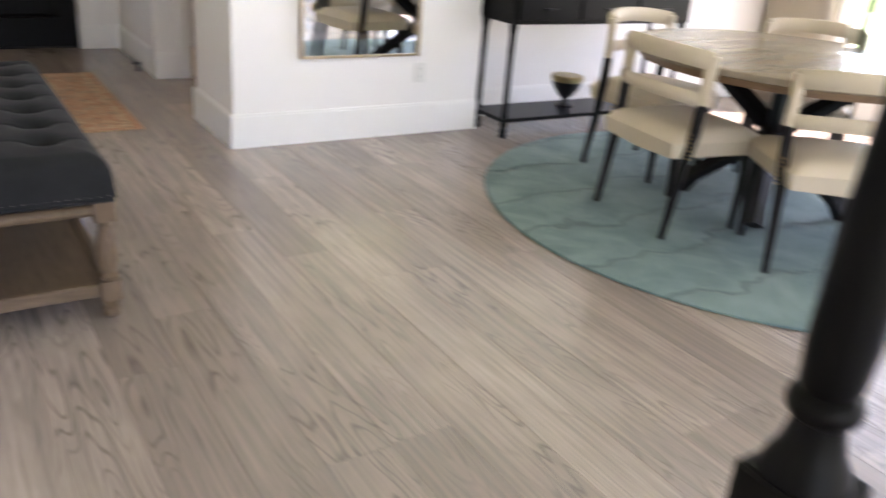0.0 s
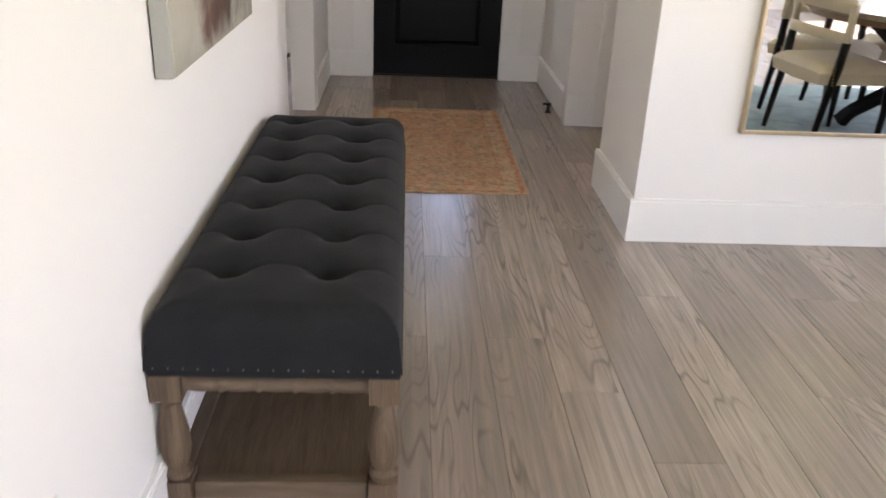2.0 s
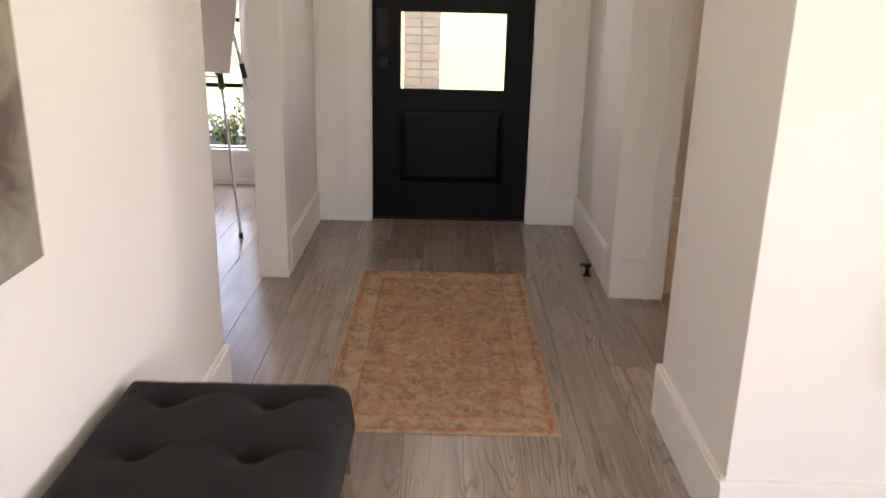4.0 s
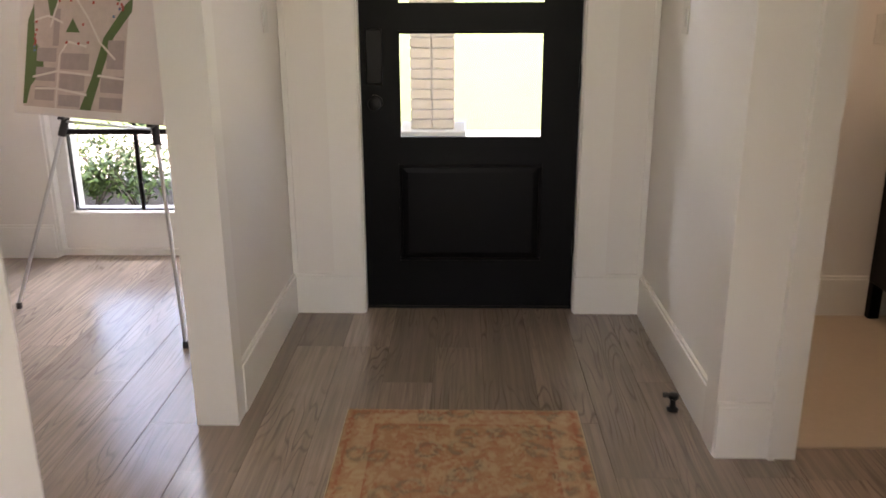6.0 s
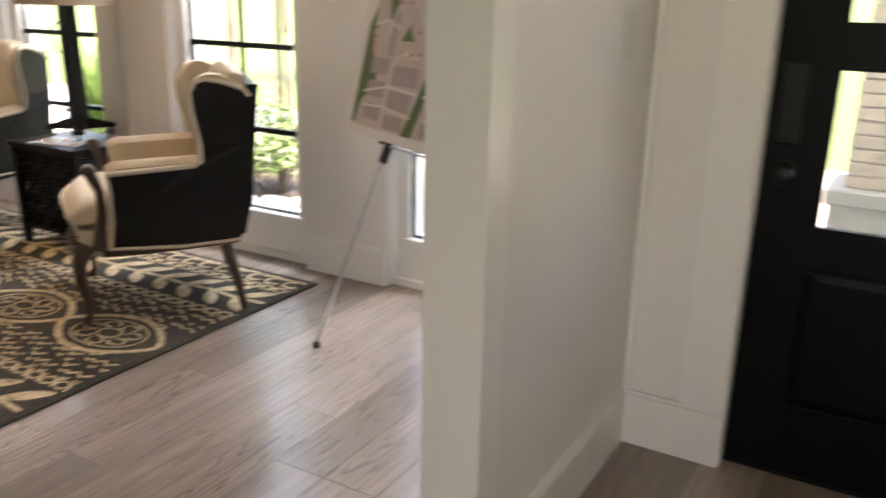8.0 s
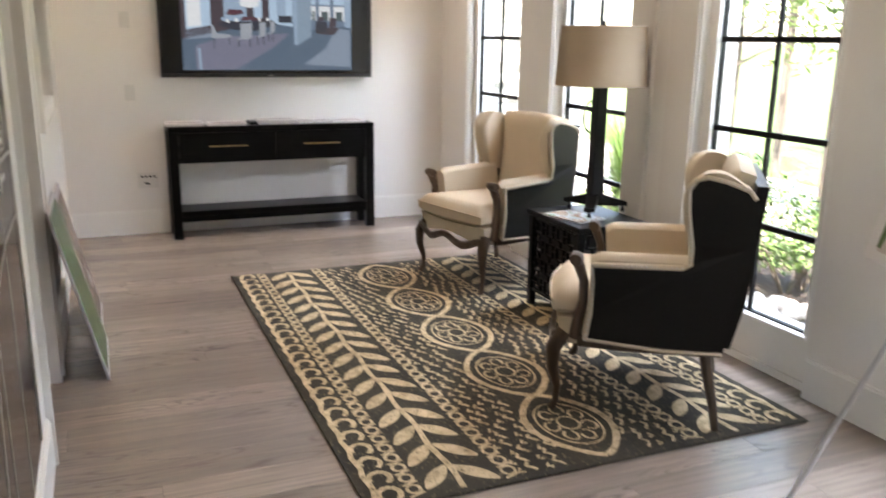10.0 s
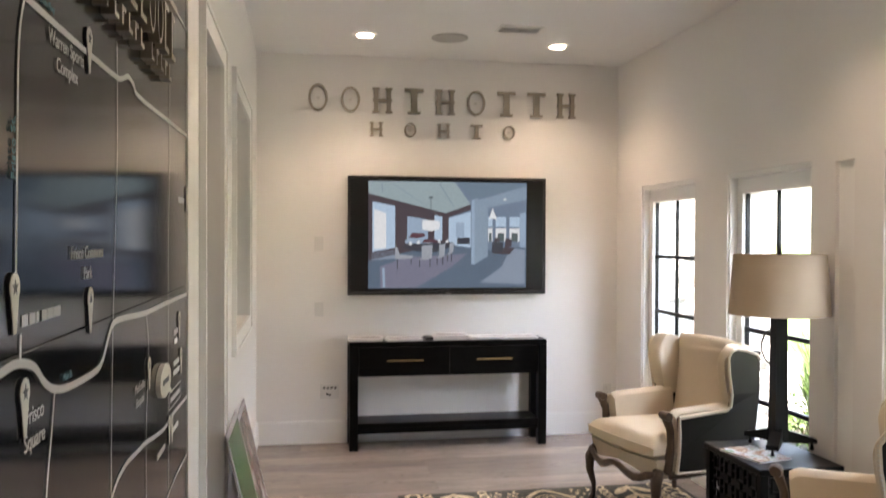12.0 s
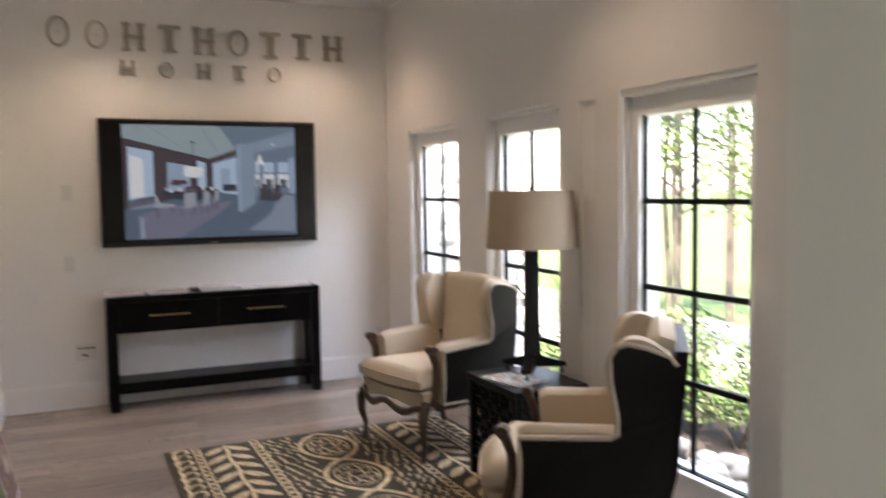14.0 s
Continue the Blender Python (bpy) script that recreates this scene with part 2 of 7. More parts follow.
# entrance hall, left side: end wall, long wall, narrow return at the wide opening
structure("wall_hall_end", B((-3.2, LEFT, 2.19, 2.33, 0, H)), WALL, "white painted wall end where the hall begins", "wall")
structure("wall_hall_left", B((-0.06, LEFT, 2.33, 4.63, 0, H)), WALL, "white painted hall wall beside the bench", "wall")
structure("wall_hall_return", B((-0.06, 0.03, 4.63, 5.15, 0, H)), WALL, "white painted wall end at the wide opening", "wall")
structure("wall_parlor_left", pierced("y", 4.95, 5.09, -6.28, -0.06, 0, H, [(-3.22, -2.53, 0, 2.43), (-5.08, -3.90, 1.14, 2.45)]), WALL,
          "white painted wall behind the dark wall map", "wall")
structure("wall_parlor_far", B((-6.28, -6.136, 5.09, 8.40, 0, H)), WALL, "white painted end wall behind the television", "wall")
WINDOWS = [(-5.616, -4.716), (-4.276, -3.396), (-2.84, -1.926), (-1.426, -0.516)]
WY = 8.123
structure("wall_parlor_windows", pierced("y", WY, WY + 0.24, -6.136, 0.013, 0, H, [(a, b, 0.0, 2.080) for a, b in WINDOWS] + [(-3.193, -3.047, 0.16, 2.06)]), WALL,
          "white painted wall with four tall windows", "wall")
structure("wall_panel", B((-3.193, -3.047, WY + 0.022, WY + 0.2, 0.16, 2.06)), TRIM, "narrow recessed white panel between two windows", "wall panel")
structure("wall_vestibule_left", B((-0.103, 0.013, 6.345, WY, 0, H)), WALL, "thin white wall end beside the front door", "wall")
structure("wall_front", pierced("y", 7.345, 7.55, 0.013, 1.70, 0, H, [(0.33, 1.255, 0, 2.44)]), WALL, "white painted wall round the front door", "wall")
structure("wall_vestibule_right", B((1.552, 1.66, 6.174, 7.345, 0, H)), WALL, "white painted wall beside the front door", "wall")
structure("wall_powder_front", pierced("y", 6.167, 6.28, 1.532, 4.2, 0, H, [(1.78, 2.56, 0, 2.44)]), WALL, "white painted wall with a doorway to the powder room", "wall")
structure("wall_powder_back", B((1.66, 4.2, 7.33, 7.45, 0, H)), WALL, "pale wall inside the powder room", "wall")
structure("wall_powder_side", B((2.9, 3.02, 6.28, 7.33, 0, H)), WALL, "pale wall behind the vanity cabinet", "wall")
structure("wall_closet_block", B((RIGHT, 3.03, 4.425, 5.08, 0, H)), WALL, "white painted wall with the hanging mirror", "wall")
structure("wall_side_hall", B((3.03, 6.4, 4.68, 5.08, 0, H)), WALL, "white painted wall between dining room and side hall", "wall")
structure("wall_side_hall_end", B((4.2, 4.32, 5.08, 6.24, 0, H)), WALL, "white painted end wall of the side hall", "wall")
structure("wall_dining", pierced("x", 6.0, 6.18, -3.2, 4.68, 0, H, [(0.9, 4.0, 0.5, 2.5), (-2.6, 0.1, 0.5, 2.5)]), WALL, "white painted dining room wall with windows", "wall")
structure("wall_back", pierced("y", -3.35, -3.2, -3.2, 6.18, 0, H, [(-2.2, 1.6, 0.4, 2.6), (2.4, 5.2, 0.4, 2.6)]), WALL, "unseen white rear wall with wide openings added for daylight", "wall")
structure("wall_left_room", B((-3.35, -3.2, -3.35, 2.33, 0, H)), WALL, "white painted wall of the open room", "wall")
structure("wall_office", B((-6.28, -0.06, 2.6, 2.72, 0, H)), WALL, "pale wall of the office behind the parlor", "wall")
structure("wall_office_end", B((-6.28, -6.136, 2.72, 4.95, 0, H)), WALL, "pale end wall of the office", "wall")
structure("ceiling", B((-6.28, 6.18, -3.35, 8.40, H, H + 0.12)), CEIL, "flat white painted ceiling", "ceiling")

# baseboards with an eased top edge
BH, BT = 0.185, 0.017
BASE = [
    ("x", LEFT, 2.19, 4.63, 1), ("y", 2.19, -3.2, LEFT, -1), ("x", 0.03, 4.63, 5.15, 1), ("y", 5.15, -0.06, 0.03, 1), ("y", 5.09, -2.43, -0.06, 1), ("y", 5.09, -6.136, -3.32, 1), ("x", -6.136, 5.09, WY, 1),
    ("y", WY, -6.136, -5.64, -1), ("y", WY, -4.69, -4.30, -1), ("y", WY, -3.37, -2.865, -1), ("y", WY, -1.90, -1.45, -1), ("y", WY, -0.49, -0.12, -1),
    ("x", -0.103, 6.42, WY, -1), ("x", 0.013, 6.42, 7.345, 1), ("y", 7.345, 0.03, 0.313, -1), ("y", 7.345, 1.272, 1.535, -1),
    ("x", 1.552, 6.167, 7.345, -1), ("y", 6.167, 1.552, 1.678, -1), ("y", 6.167, 2.66, 4.2, -1), ("y", 7.33, 1.66, 2.9, -1), ("x", RIGHT, 4.425, 5.08, -1), ("y", 4.425, RIGHT, 3.03, -1),
    ("x", 3.03, 4.425, 4.68, 1), ("y", 4.68, 3.03, 6.0, -1), ("y", 5.08, RIGHT, 4.2, 1), ("x", 6.0, -3.2, 4.68, -1),
]
for axis, a, u0, u1, side in BASE:
    t0, t1 = sorted((a, a + side * BT))
    e0, e1 = u0 - (BT if axis == "y" else 0), u1 + (BT if axis == "y" else 0)
    s0, s1 = sorted((a, a + side * (BT - 0.006)))
    if axis == "x":
        bm = B((t0, t1, u0, u1, 0.0, BH - 0.012), (s0, s1, u0, u1, BH - 0.012, BH))
    else:
        bm = B((e0, e1, t0, t1, 0.001, BH - 0.013), (e0, e1, s0, s1, BH - 0.013, BH - 0.001))
    structure("baseboard", bm, TRIM, "tall white painted baseboard", "baseboard")


def casing(name, axis, a, u0, u1, z0, z1, w=0.09, d=0.018, side=1, sill=False, label="white painted door casing"):
    """Flat casing with a raised outer band round an opening."""
    def bx(p, q, r, s, dd):
        lo, hi = sorted((a, a + side * dd))
        return (lo, hi, p, q, r, s) if axis == "x" else (p, q, lo, hi, r, s)
    out = []
    lowz = z0 - (w if sill else 0)
    for dd, i, o in ((d, 0.0, w - 0.02), (d + 0.008, w - 0.02, w)):
        out += [bx(u0 - o, u0 - i, lowz, z1 + o, dd), bx(u1 + i, u1 + o, lowz, z1 + o, dd), bx(u0 - i, u1 + i, z1 + i, z1 + o, dd)]
        if sill:
            out += [bx(u0 - i, u1 + i, z0 - o, z0 - i, dd)]
    return structure(name, B(*out), TRIM, label, "casing")


casing("trim_parlor_door", "y", 5.09, -3.22, -2.53, 0, 2.43, 0.10)
casing("trim_office_window", "y", 5.09, -5.08, -3.90, 1.14, 2.45, 0.10, sill=True, label="white painted casing of the inside window")
casing("trim_powder_door", "y", 6.167, 1.78, 2.56, 0, 2.44, 0.085, side=-1)
structure("trim_front_door", B((0.20, 0.328, 7.327, 7.345, BH, 2.6), (1.257, 1.385, 7.327, 7.345, BH, 2.6), (0.20, 1.385, 7.325, 7.345, 2.445, 2.6),
                               (0.018, 0.038, 7.333, 7.345, BH, 2.6), (1.527, 1.547, 7.333, 7.345, BH, 2.6)), TRIM, "flat white boards framing the front door", "trim")
structure("trim_wall_end", B((-0.115, 0.025, 6.327, 6.345, 0, H - 0.001), (-0.115, -0.103, 6.345, 6.42, 0, H - 0.001), (0.013, 0.025, 6.345, 6.42, 0, H - 0.001)), TRIM, "white painted boxed wall end", "trim")


def tall_window(n, a, b):
    """A fixed garden window with black bars in a wide white frame over a low panel."""
    y0, y1, yg, f = WY + 0.062, WY + 0.185, WY + 0.088, 0.088
    w = structure(f"window_{n}", B((a, b, WY + 0.19, WY + 0.24, 0.0, 0.02)), TRIM, "tall window with thin black bars over a white panel", "window")
    part("frame", B((a, a + f, y0, y1, 0.0, 2.080), (b - f, b, y0, y1, 0.0, 2.080), (a + f, b - f, y0, y1, 1.952, 2.080), (a + f, b - f, y0, y1, 0.0, 0.245)), TRIM, w, "white painted frame")
    part("stop_moulding", B((a, b, WY + 0.040, y0, 0.0, 0.035), (a, a + 0.016, WY + 0.012, y0, 0.035, 2.080), (b - 0.016, b, WY + 0.012, y0, 0.035, 2.080), (a + 0.016, b - 0.016, WY + 0.012, y0, 2.050, 2.080)), TRIM, w)
    part("glass_stop", B((a + f - 0.014, a + f - 0.002, y0 - 0.006, y0, 0.231, 1.966), (b - f + 0.002, b - f + 0.014, y0 - 0.006, y0, 0.231, 1.966), (a + f - 0.002, b - f + 0.002, y0 - 0.006, y0, 1.954, 1.966)), TRIM, w)
    part("sill", B((a + f - 0.02, b - f + 0.02, y0 - 0.018, y0 + 0.002, 0.226, 0.243), bevel=0.003), TRIM, w)
    part("pane", B((a + f, b - f, yg - 0.003, yg + 0.003, 0.245, 1.952)), GLASS, w).visible_shadow = False
    for z in (0.672, 1.099, 1.527):
        part("glazing_bar", B((a + f, b - f, yg - 0.013, yg + 0.017, z - 0.014, z + 0.014), bevel=0.003), BLACKMETAL, w, "black metal bar")
    c = (a + b) / 2
    part("glazing_bar", B((c - 0.010, c + 0.010, yg - 0.011, yg + 0.014, 0.245, 1.952), bevel=0.003), BLACKMETAL, w, "black metal bar")
    part("sash_edge", B((a + f, a + f + 0.006, yg - 0.01, yg + 0.02, 0.245, 1.952), (b - f - 0.006, b - f, yg - 0.01, yg + 0.02, 0.245, 1.952), (a + f + 0.006, b - f - 0.006, yg - 0.01, yg + 0.02, 0.245, 0.252)), BLACKMETAL, w, "thin black inner edge")


for n, (a, b) in enumerate(WINDOWS, 1):
    tall_window(n, a, b)


def plain_window(n, axis, a, u0, u1, z0, z1):
    """A white window with a black grid in an outside wall of the open room."""
    def bx(p, q, r, s, lo, hi):
        return (a + lo, a + hi, p, q, r, s) if axis == "x" else (p, q, a + lo, a + hi, r, s)
    w = structure(f"window_{n}", B(bx(u0, u1, z0 - 0.001, z0 + 0.02, -0.02, 0.14)), TRIM, "wide window with black bars", "window")
    part("frame", B(bx(u0, u0 + 0.06, z0 + 0.02, z1, 0.05, 0.10), bx(u1 - 0.06, u1, z0 + 0.02, z1, 0.05, 0.10), bx(u0 + 0.06, u1 - 0.06, z1 - 0.06, z1, 0.05, 0.10), bx(u0 + 0.06, u1 - 0.06, z0 + 0.02, z0 + 0.08, 0.05, 0.10)), TRIM, w)
    k = max(2, round((u1 - u0) / 0.8))
    for i in range(1, k):
        u = u0 + (u1 - u0) * i / k
        part("glazing_bar", B(bx(u - 0.015, u + 0.015, z0 + 0.08, z1 - 0.06, 0.06, 0.09)), BLACKMETAL, w)
    part("glazing_bar", B(bx(u0 + 0.06, u1 - 0.06, (z0 + z1) / 2 - 0.012, (z0 + z1) / 2 + 0.012, 0.065, 0.085)), BLACKMETAL, w)


plain_window(5, "x", 6.0, 0.9, 4.0, 0.5, 2.5)
# windows 6 to 8 are added out of view to let daylight in
plain_window(6, "x", 6.0, -2.6, 0.1, 0.5, 2.5)
plain_window(7, "y", -3.33, -2.2, 1.6, 0.4, 2.6)
plain_window(8, "y", -3.33, 2.4, 5.2, 0.4, 2.6)

# inside window and open doorway to the office
iw = structure("window_9", B((-5.08, -3.90, 4.975, 5.01, 1.14, 1.155)), TRIM, "inside window with a white frame", "window")
part("frame", B((-5.08, -5.03, 4.97, 5.02, 1.155, 2.45), (-3.95, -3.90, 4.97, 5.02, 1.155, 2.45), (-5.03, -3.95, 4.97, 5.02, 2.40, 2.45), (-5.03, -3.95, 4.97, 5.02, 1.155, 1.20)), TRIM, iw)
part("pane", B((-5.03, -3.95, 4.99, 4.996, 1.20, 2.40)), GLASS, iw).visible_shadow = False

# black front door with three lights over one panel
door = structure("door_1", B((0.335, 0.487, 7.40, 7.445, 0.012, 2.435), (1.105, 1.250, 7.40, 7.445, 0.012, 2.435),
                             (0.487, 1.105, 7.40, 7.445, 0.012, 0.225), (0.487, 1.105, 7.40, 7.445, 0.66, 0.767), (0.487, 1.105, 7.40, 7.445, 1.217, 1.315),
                             (0.487, 1.105, 7.40, 7.445, 1.745, 1.86), (0.487, 1.105, 7.40, 7.445, 2.29, 2.435)), BLACKDOOR, "closed black painted front door with three glass panes", "door")
bm = bmesh.new()
add_box(bm, 0.487, 1.105, 7.410, 7.44, 0.225, 0.66)
vs = add_box(bm, 0.525, 1.067, 7.4045, 7.4105, 0.263, 0.622)
for v in vs:
    if v.co.y > 7.408:
        v.co.x += -0.03 if v.co.x < 0.8 else 0.03
        v.co.z += -0.03 if v.co.z < 0.4 else 0.03
part("raised_panel", bm, BLACKDOOR, door)
part("moulding", B((0.487, 1.105, 7.3975, 7.410, 0.646, 0.66), (0.487, 1.105, 7.3975, 7.410, 0.225, 0.239), (0.487, 0.501, 7.3975, 7.410, 0.239, 0.646), (1.091, 1.105, 7.3975, 7.410, 0.239, 0.646), bevel=0.004), BLACKDOOR, door)
for z0, z1 in ((0.767, 1.217), (1.315, 1.745), (1.86, 2.29)):
    part("pane", B((0.487, 1.105, 7.42, 7.426, z0, z1)), DOORGLASS, door).visible_shadow = False
    part("glazing_bead", B((0.487, 1.105, 7.396, 7.42, z0, z0 + 0.012), (0.487, 1.105, 7.396, 7.42, z1 - 0.012, z1), (0.487, 0.499, 7.396, 7.42, z0 + 0.012, z1 - 0.012), (1.093, 1.105, 7.396, 7.42, z0 + 0.012, z1 - 0.012)), BLACKDOOR, door)
part("lock_plate", B((0.358, 0.428, 7.382, 7.40, 1.00, 1.225), bevel=0.006, seg=2), BLACKMETAL, door, "black keypad lock")
bm = bmesh.new()
lathe(bm, [(0.032, 0), (0.032, 0.01), (0.016, 0.016), (0.014, 0.035), (0.026, 0.043), (0.030, 0.055), (0.024, 0.066), (0.008, 0.070)], 20, m=pose(0.395, 7.40, 0.925, 90))
part("knob", bm, BLACKMETAL, door, "round black knob", True)
for z in (0.30, 1.03, 1.75, 2.2):
    part("hinge", B((1.244, 1.258, 7.383, 7.402, z - 0.05, z + 0.05), bevel=0.003), BLACKMETAL, door, "black hinge")
structure("threshold", B((0.33, 1.255, 7.39, 7.56, 0.0, 0.011), bevel=0.003), BLACKMETAL, "dark metal door threshold", "threshold")
structure("trim_door_jamb", B((0.33, 0.3345, 7.345, 7.40, 0.0, 2.44), (1.2505, 1.255, 7.345, 7.382, 0.0, 2.44)), TRIM, "white painted door jamb", "trim")
TILE = plain("beige_tile", (0.50, 0.42, 0.33), 0.4, vary=0.06, scale=3, grain=40, relief=0.05)

# ---------------------------------------------------------------- light
sky_fill_lamp((6.10, 2.45, 1.5), (3, 2.45, 1.2), 3.0, 1.9, 11.5, (0.84, 0.93, 1.0))
# three lamps at the added, unseen windows brighten hall and dining corner
sky_fill_lamp((6.10, -1.25, 1.5), (3, -1.25, 1.2), 2.6, 1.9, 10, (0.84, 0.93, 1.0))
sky_fill_lamp((-0.3, -3.3, 1.5), (-0.3, 0, 1.2), 3.7, 2.1, 5.5)
sky_fill_lamp((3.8, -3.3, 1.5), (3.8, 0, 1.2), 2.7, 2.1, 4.5)
# added cool lamps outside, above the four garden window heads, in place of sky light
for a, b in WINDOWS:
    sky_fill_lamp(((a + b) / 2, WY + 1.15, 2.62), ((a + b) / 2, 6.2, 0.2), 0.95, 0.6, 14.0, (0.70, 0.85, 1.0))
LAMPGLOW, t_, b_ = material("lamp_glow")
b_.inputs["Emission Color"].default_value = (1.0, 0.86, 0.66, 1)
b_.inputs["Emission Strength"].default_value = 3


def downlight(x, y, power=7.5):
    d = thing("ceiling_downlight", pose(x, y, H), "lit round recessed ceiling light with white trim", "ceiling light", "recessed ceiling lights")
    bm = bmesh.new()
    lathe(bm, [(0.062, -0.001), (0.062, -0.006), (0.092, -0.006), (0.092, 0.001)], 32)
    part("trim_ring", bm, TRIM, d, "", True)
    bm = bmesh.new()
    lathe(bm, [(0.060, -0.004), (0.060, -0.009), (0.045, -0.012)], 32)
    part("lens", bm, LAMPGLOW, d, "glowing warm lens")
    l = bpy.data.lights.new("downlight_lamp", "SPOT")
    l.energy, l.spot_size, l.spot_blend, l.shadow_soft_size, l.color = power * 0.70, radians(125), 0.7, 0.05, (1.0, 0.80, 0.58)
    o = new("downlight_lamp", l)
    o.matrix_world = look((x, y, H - 0.02), (x, y, 0))


# first two are known fittings; the other six are unseen, added to brighten
for x, y, p in ((-5.416, 5.90, 9.8), (-5.508, 7.384, 9.8), (-2.6, 5.9, 8.0), (-2.6, 7.37, 8.0), (0.78, 6.7, 1.2), (0.78, 3.4, 3.6), (2.6, 5.6, 0.5), (2.3, 6.8, 6.0)):
    downlight(x, y, p)

# ---------------------------------------------------------------- hall
UPH_GREY = cloth("charcoal_linen", (0.0118, 0.0121, 0.0132), 700, 0.45, sheen=0.03)
OLDOAK = wood("weathered_oak", (0.055, 0.034, 0.020), (0.165, 0.108, 0.066), "Z", 0.62, 1.3, 0.4)
OLDOAK_Y = wood("weathered_oak_long", (0.055, 0.034, 0.020), (0.150, 0.100, 0.062), "Y", 0.62, 1.3, 0.4)
OLDOAK_X = wood("weathered_oak_cross", (0.060, 0.038, 0.023), (0.165, 0.110, 0.068), "X", 0.62, 1.3, 0.4)


def bench():
    W, L = 0.510, 1.51
    t = thing("tufted_bench", pose(0.067, 2.745, 0), "charcoal grey tufted bench on turned weathered oak legs", "bench")
    rows = 7
    bx = [W * 0.265, W * 0.685]
    by = [0.208 + 0.1975 * k for k in range(rows)]

    def top(u, v):
        x, y = W * u, L * v
        e = min(x, W - x, y, L - y)
        z = 0.536 - 0.062 * max(0.0, 1 - e / 0.065) ** 2.4
        z += 0.014 * math.sin(math.pi * min(1, e / 0.16) / 2)
        fade = min(1.0, e / 0.05)
        for cx in bx:
            for cy in by:
                d = math.hypot((x - cx), (y - cy) * 0.9)
                z -= 0.034 * math.exp(-(d / 0.015) ** 2) + 0.024 * math.exp(-(d / 0.045) ** 2) * min(1.0, e / 0.12)
        # folds run across from button to button and out to the long edges
        if x < bx[0]:
            arc = 0.010 * (bx[0] - x) / bx[0]
        elif x < bx[1]:
            arc = 0.016 * math.sin(math.pi * (x - bx[0]) / (bx[1] - bx[0]))
        else:
            arc = 0.012 * (x - bx[1]) / (W - bx[1])
        for cy in by:
            d = y - cy - arc
            near = min(abs(x - bx[0]), abs(x - bx[1]))
            z -= fade * (0.2 + 0.8 * math.exp(-(near / 0.060) ** 2)) * (0.009 * math.exp(-(d / 0.007) ** 2) + 0.008 * math.exp(-(d / 0.034) ** 2))
        # short seams from the end buttons over the end edge
        for cx in bx:
            if y < by[0] or y > by[-1]:
                z -= 0.0008 * math.exp(-((x - cx) / 0.006) ** 2)
        z += 0.0015 * math.sin(31 * x + 3 * math.sin(9 * y)) * math.sin(13 * y)
        def inset(d):
            return 0.007 * max(0.0, 1 - d / 0.03) ** 2 - 0.008 * math.sin(math.pi * min(1, d / 0.05)) * (1 - min(1, d / 0.05))
        return Vector((x + inset(x) - inset(W - x), y + inset(y) - inset(L - y), z))

    def low(u, v):
        return Vector((W * u, L * v, 0.412))
    bm = bmesh.new()
    grid_solid(bm, 76, 260, top, low)
    cush = part("cushion", bm, UPH_GREY, t, "deep-buttoned charcoal cushion", True)
    for cx in bx:
        for cy in by:
            bm = bmesh.new()
            lathe(bm, [(0.009, -0.003), (0.011, 0.001), (0.007, 0.005), (0.002, 0.006)], 10, (cx, cy, top(cx / W, cy / L).z))
            part("button", bm, UPH_GREY, cush, "", True)
    part("skirt", B((0.004, W - 0.004, 0.004, L - 0.004, 0.396, 0.4115), bevel=0.004), UPH_GREY, t)
    bm = bmesh.new()
    for k in range(17):
        for y, s in ((0.002, -1), (L - 0.002, 1)):
            bmesh.ops.create_icosphere(bm, subdivisions=1, radius=0.0024, matrix=pose(0.02 + k * (W - 0.04) / 16, y, 0.419))
    for k in range(48):
        bmesh.ops.create_icosphere(bm, subdivisions=1, radius=0.0024, matrix=pose(W - 0.001, 0.02 + k * (L - 0.04) / 47, 0.419))
    part("nailhead_row", bm, plain("dull_nail", (0.22, 0.21, 0.20), 0.4, 1.0, relief=0), t, "row of small dull nailheads", True)["kind"] = "stuff"
    prof = [(0.020, 0.0), (0.027, 0.008), (0.027, 0.028), (0.018, 0.036), (0.022, 0.045), (0.030, 0.060), (0.030, 0.064), (0.026, 0.066)]
    upper = [(0.026, 0.13), (0.031, 0.137), (0.031, 0.146), (0.020, 0.155), (0.027, 0.170), (0.033, 0.20), (0.031, 0.245), (0.022, 0.298), (0.019, 0.318), (0.026, 0.326), (0.026, 0.333)]
    for x in (0.036, W - 0.036):
        for y in (0.040, L / 2, L - 0.040):
            bm = bmesh.new()
            lathe(bm, prof, 18, (x, y, 0))
            add_box(bm, x - 0.031, x + 0.031, y - 0.031, y + 0.031, 0.066, 0.13)
            lathe(bm, upper, 18, (x, y, 0))
            add_box(bm, x - 0.031, x + 0.031, y - 0.031, y + 0.031, 0.333, 0.396)
            part("leg", bm, OLDOAK, t, "turned weathered oak leg", True)
    def rail(a, b, mat):
        bm = bmesh.new()
        n = 40
        pts = [Vector(a).lerp(Vector(b), i / n) for i in range(n + 1)]
        rad = [0.015 + (0.006 if i % 8 in (0,) else 0.0) + 0.004 * math.sin(math.pi * (i % 8) / 8) for i in range(n + 1)]
        tube(bm, pts, rad, 12)
        return part("turned_rail", bm, mat, t, "", True)
    for y in (0.040, L - 0.040):
        rail((0.068, y, 0.364), (W - 0.068, y, 0.364), OLDOAK_X)
    for y0, y1 in ((0.072, L / 2 - 0.032), (L / 2 + 0.032, L - 0.072)):
        for x in (0.036, W - 0.036):
            rail((x, y0, 0.364), (x, y1, 0.364), OLDOAK_Y)
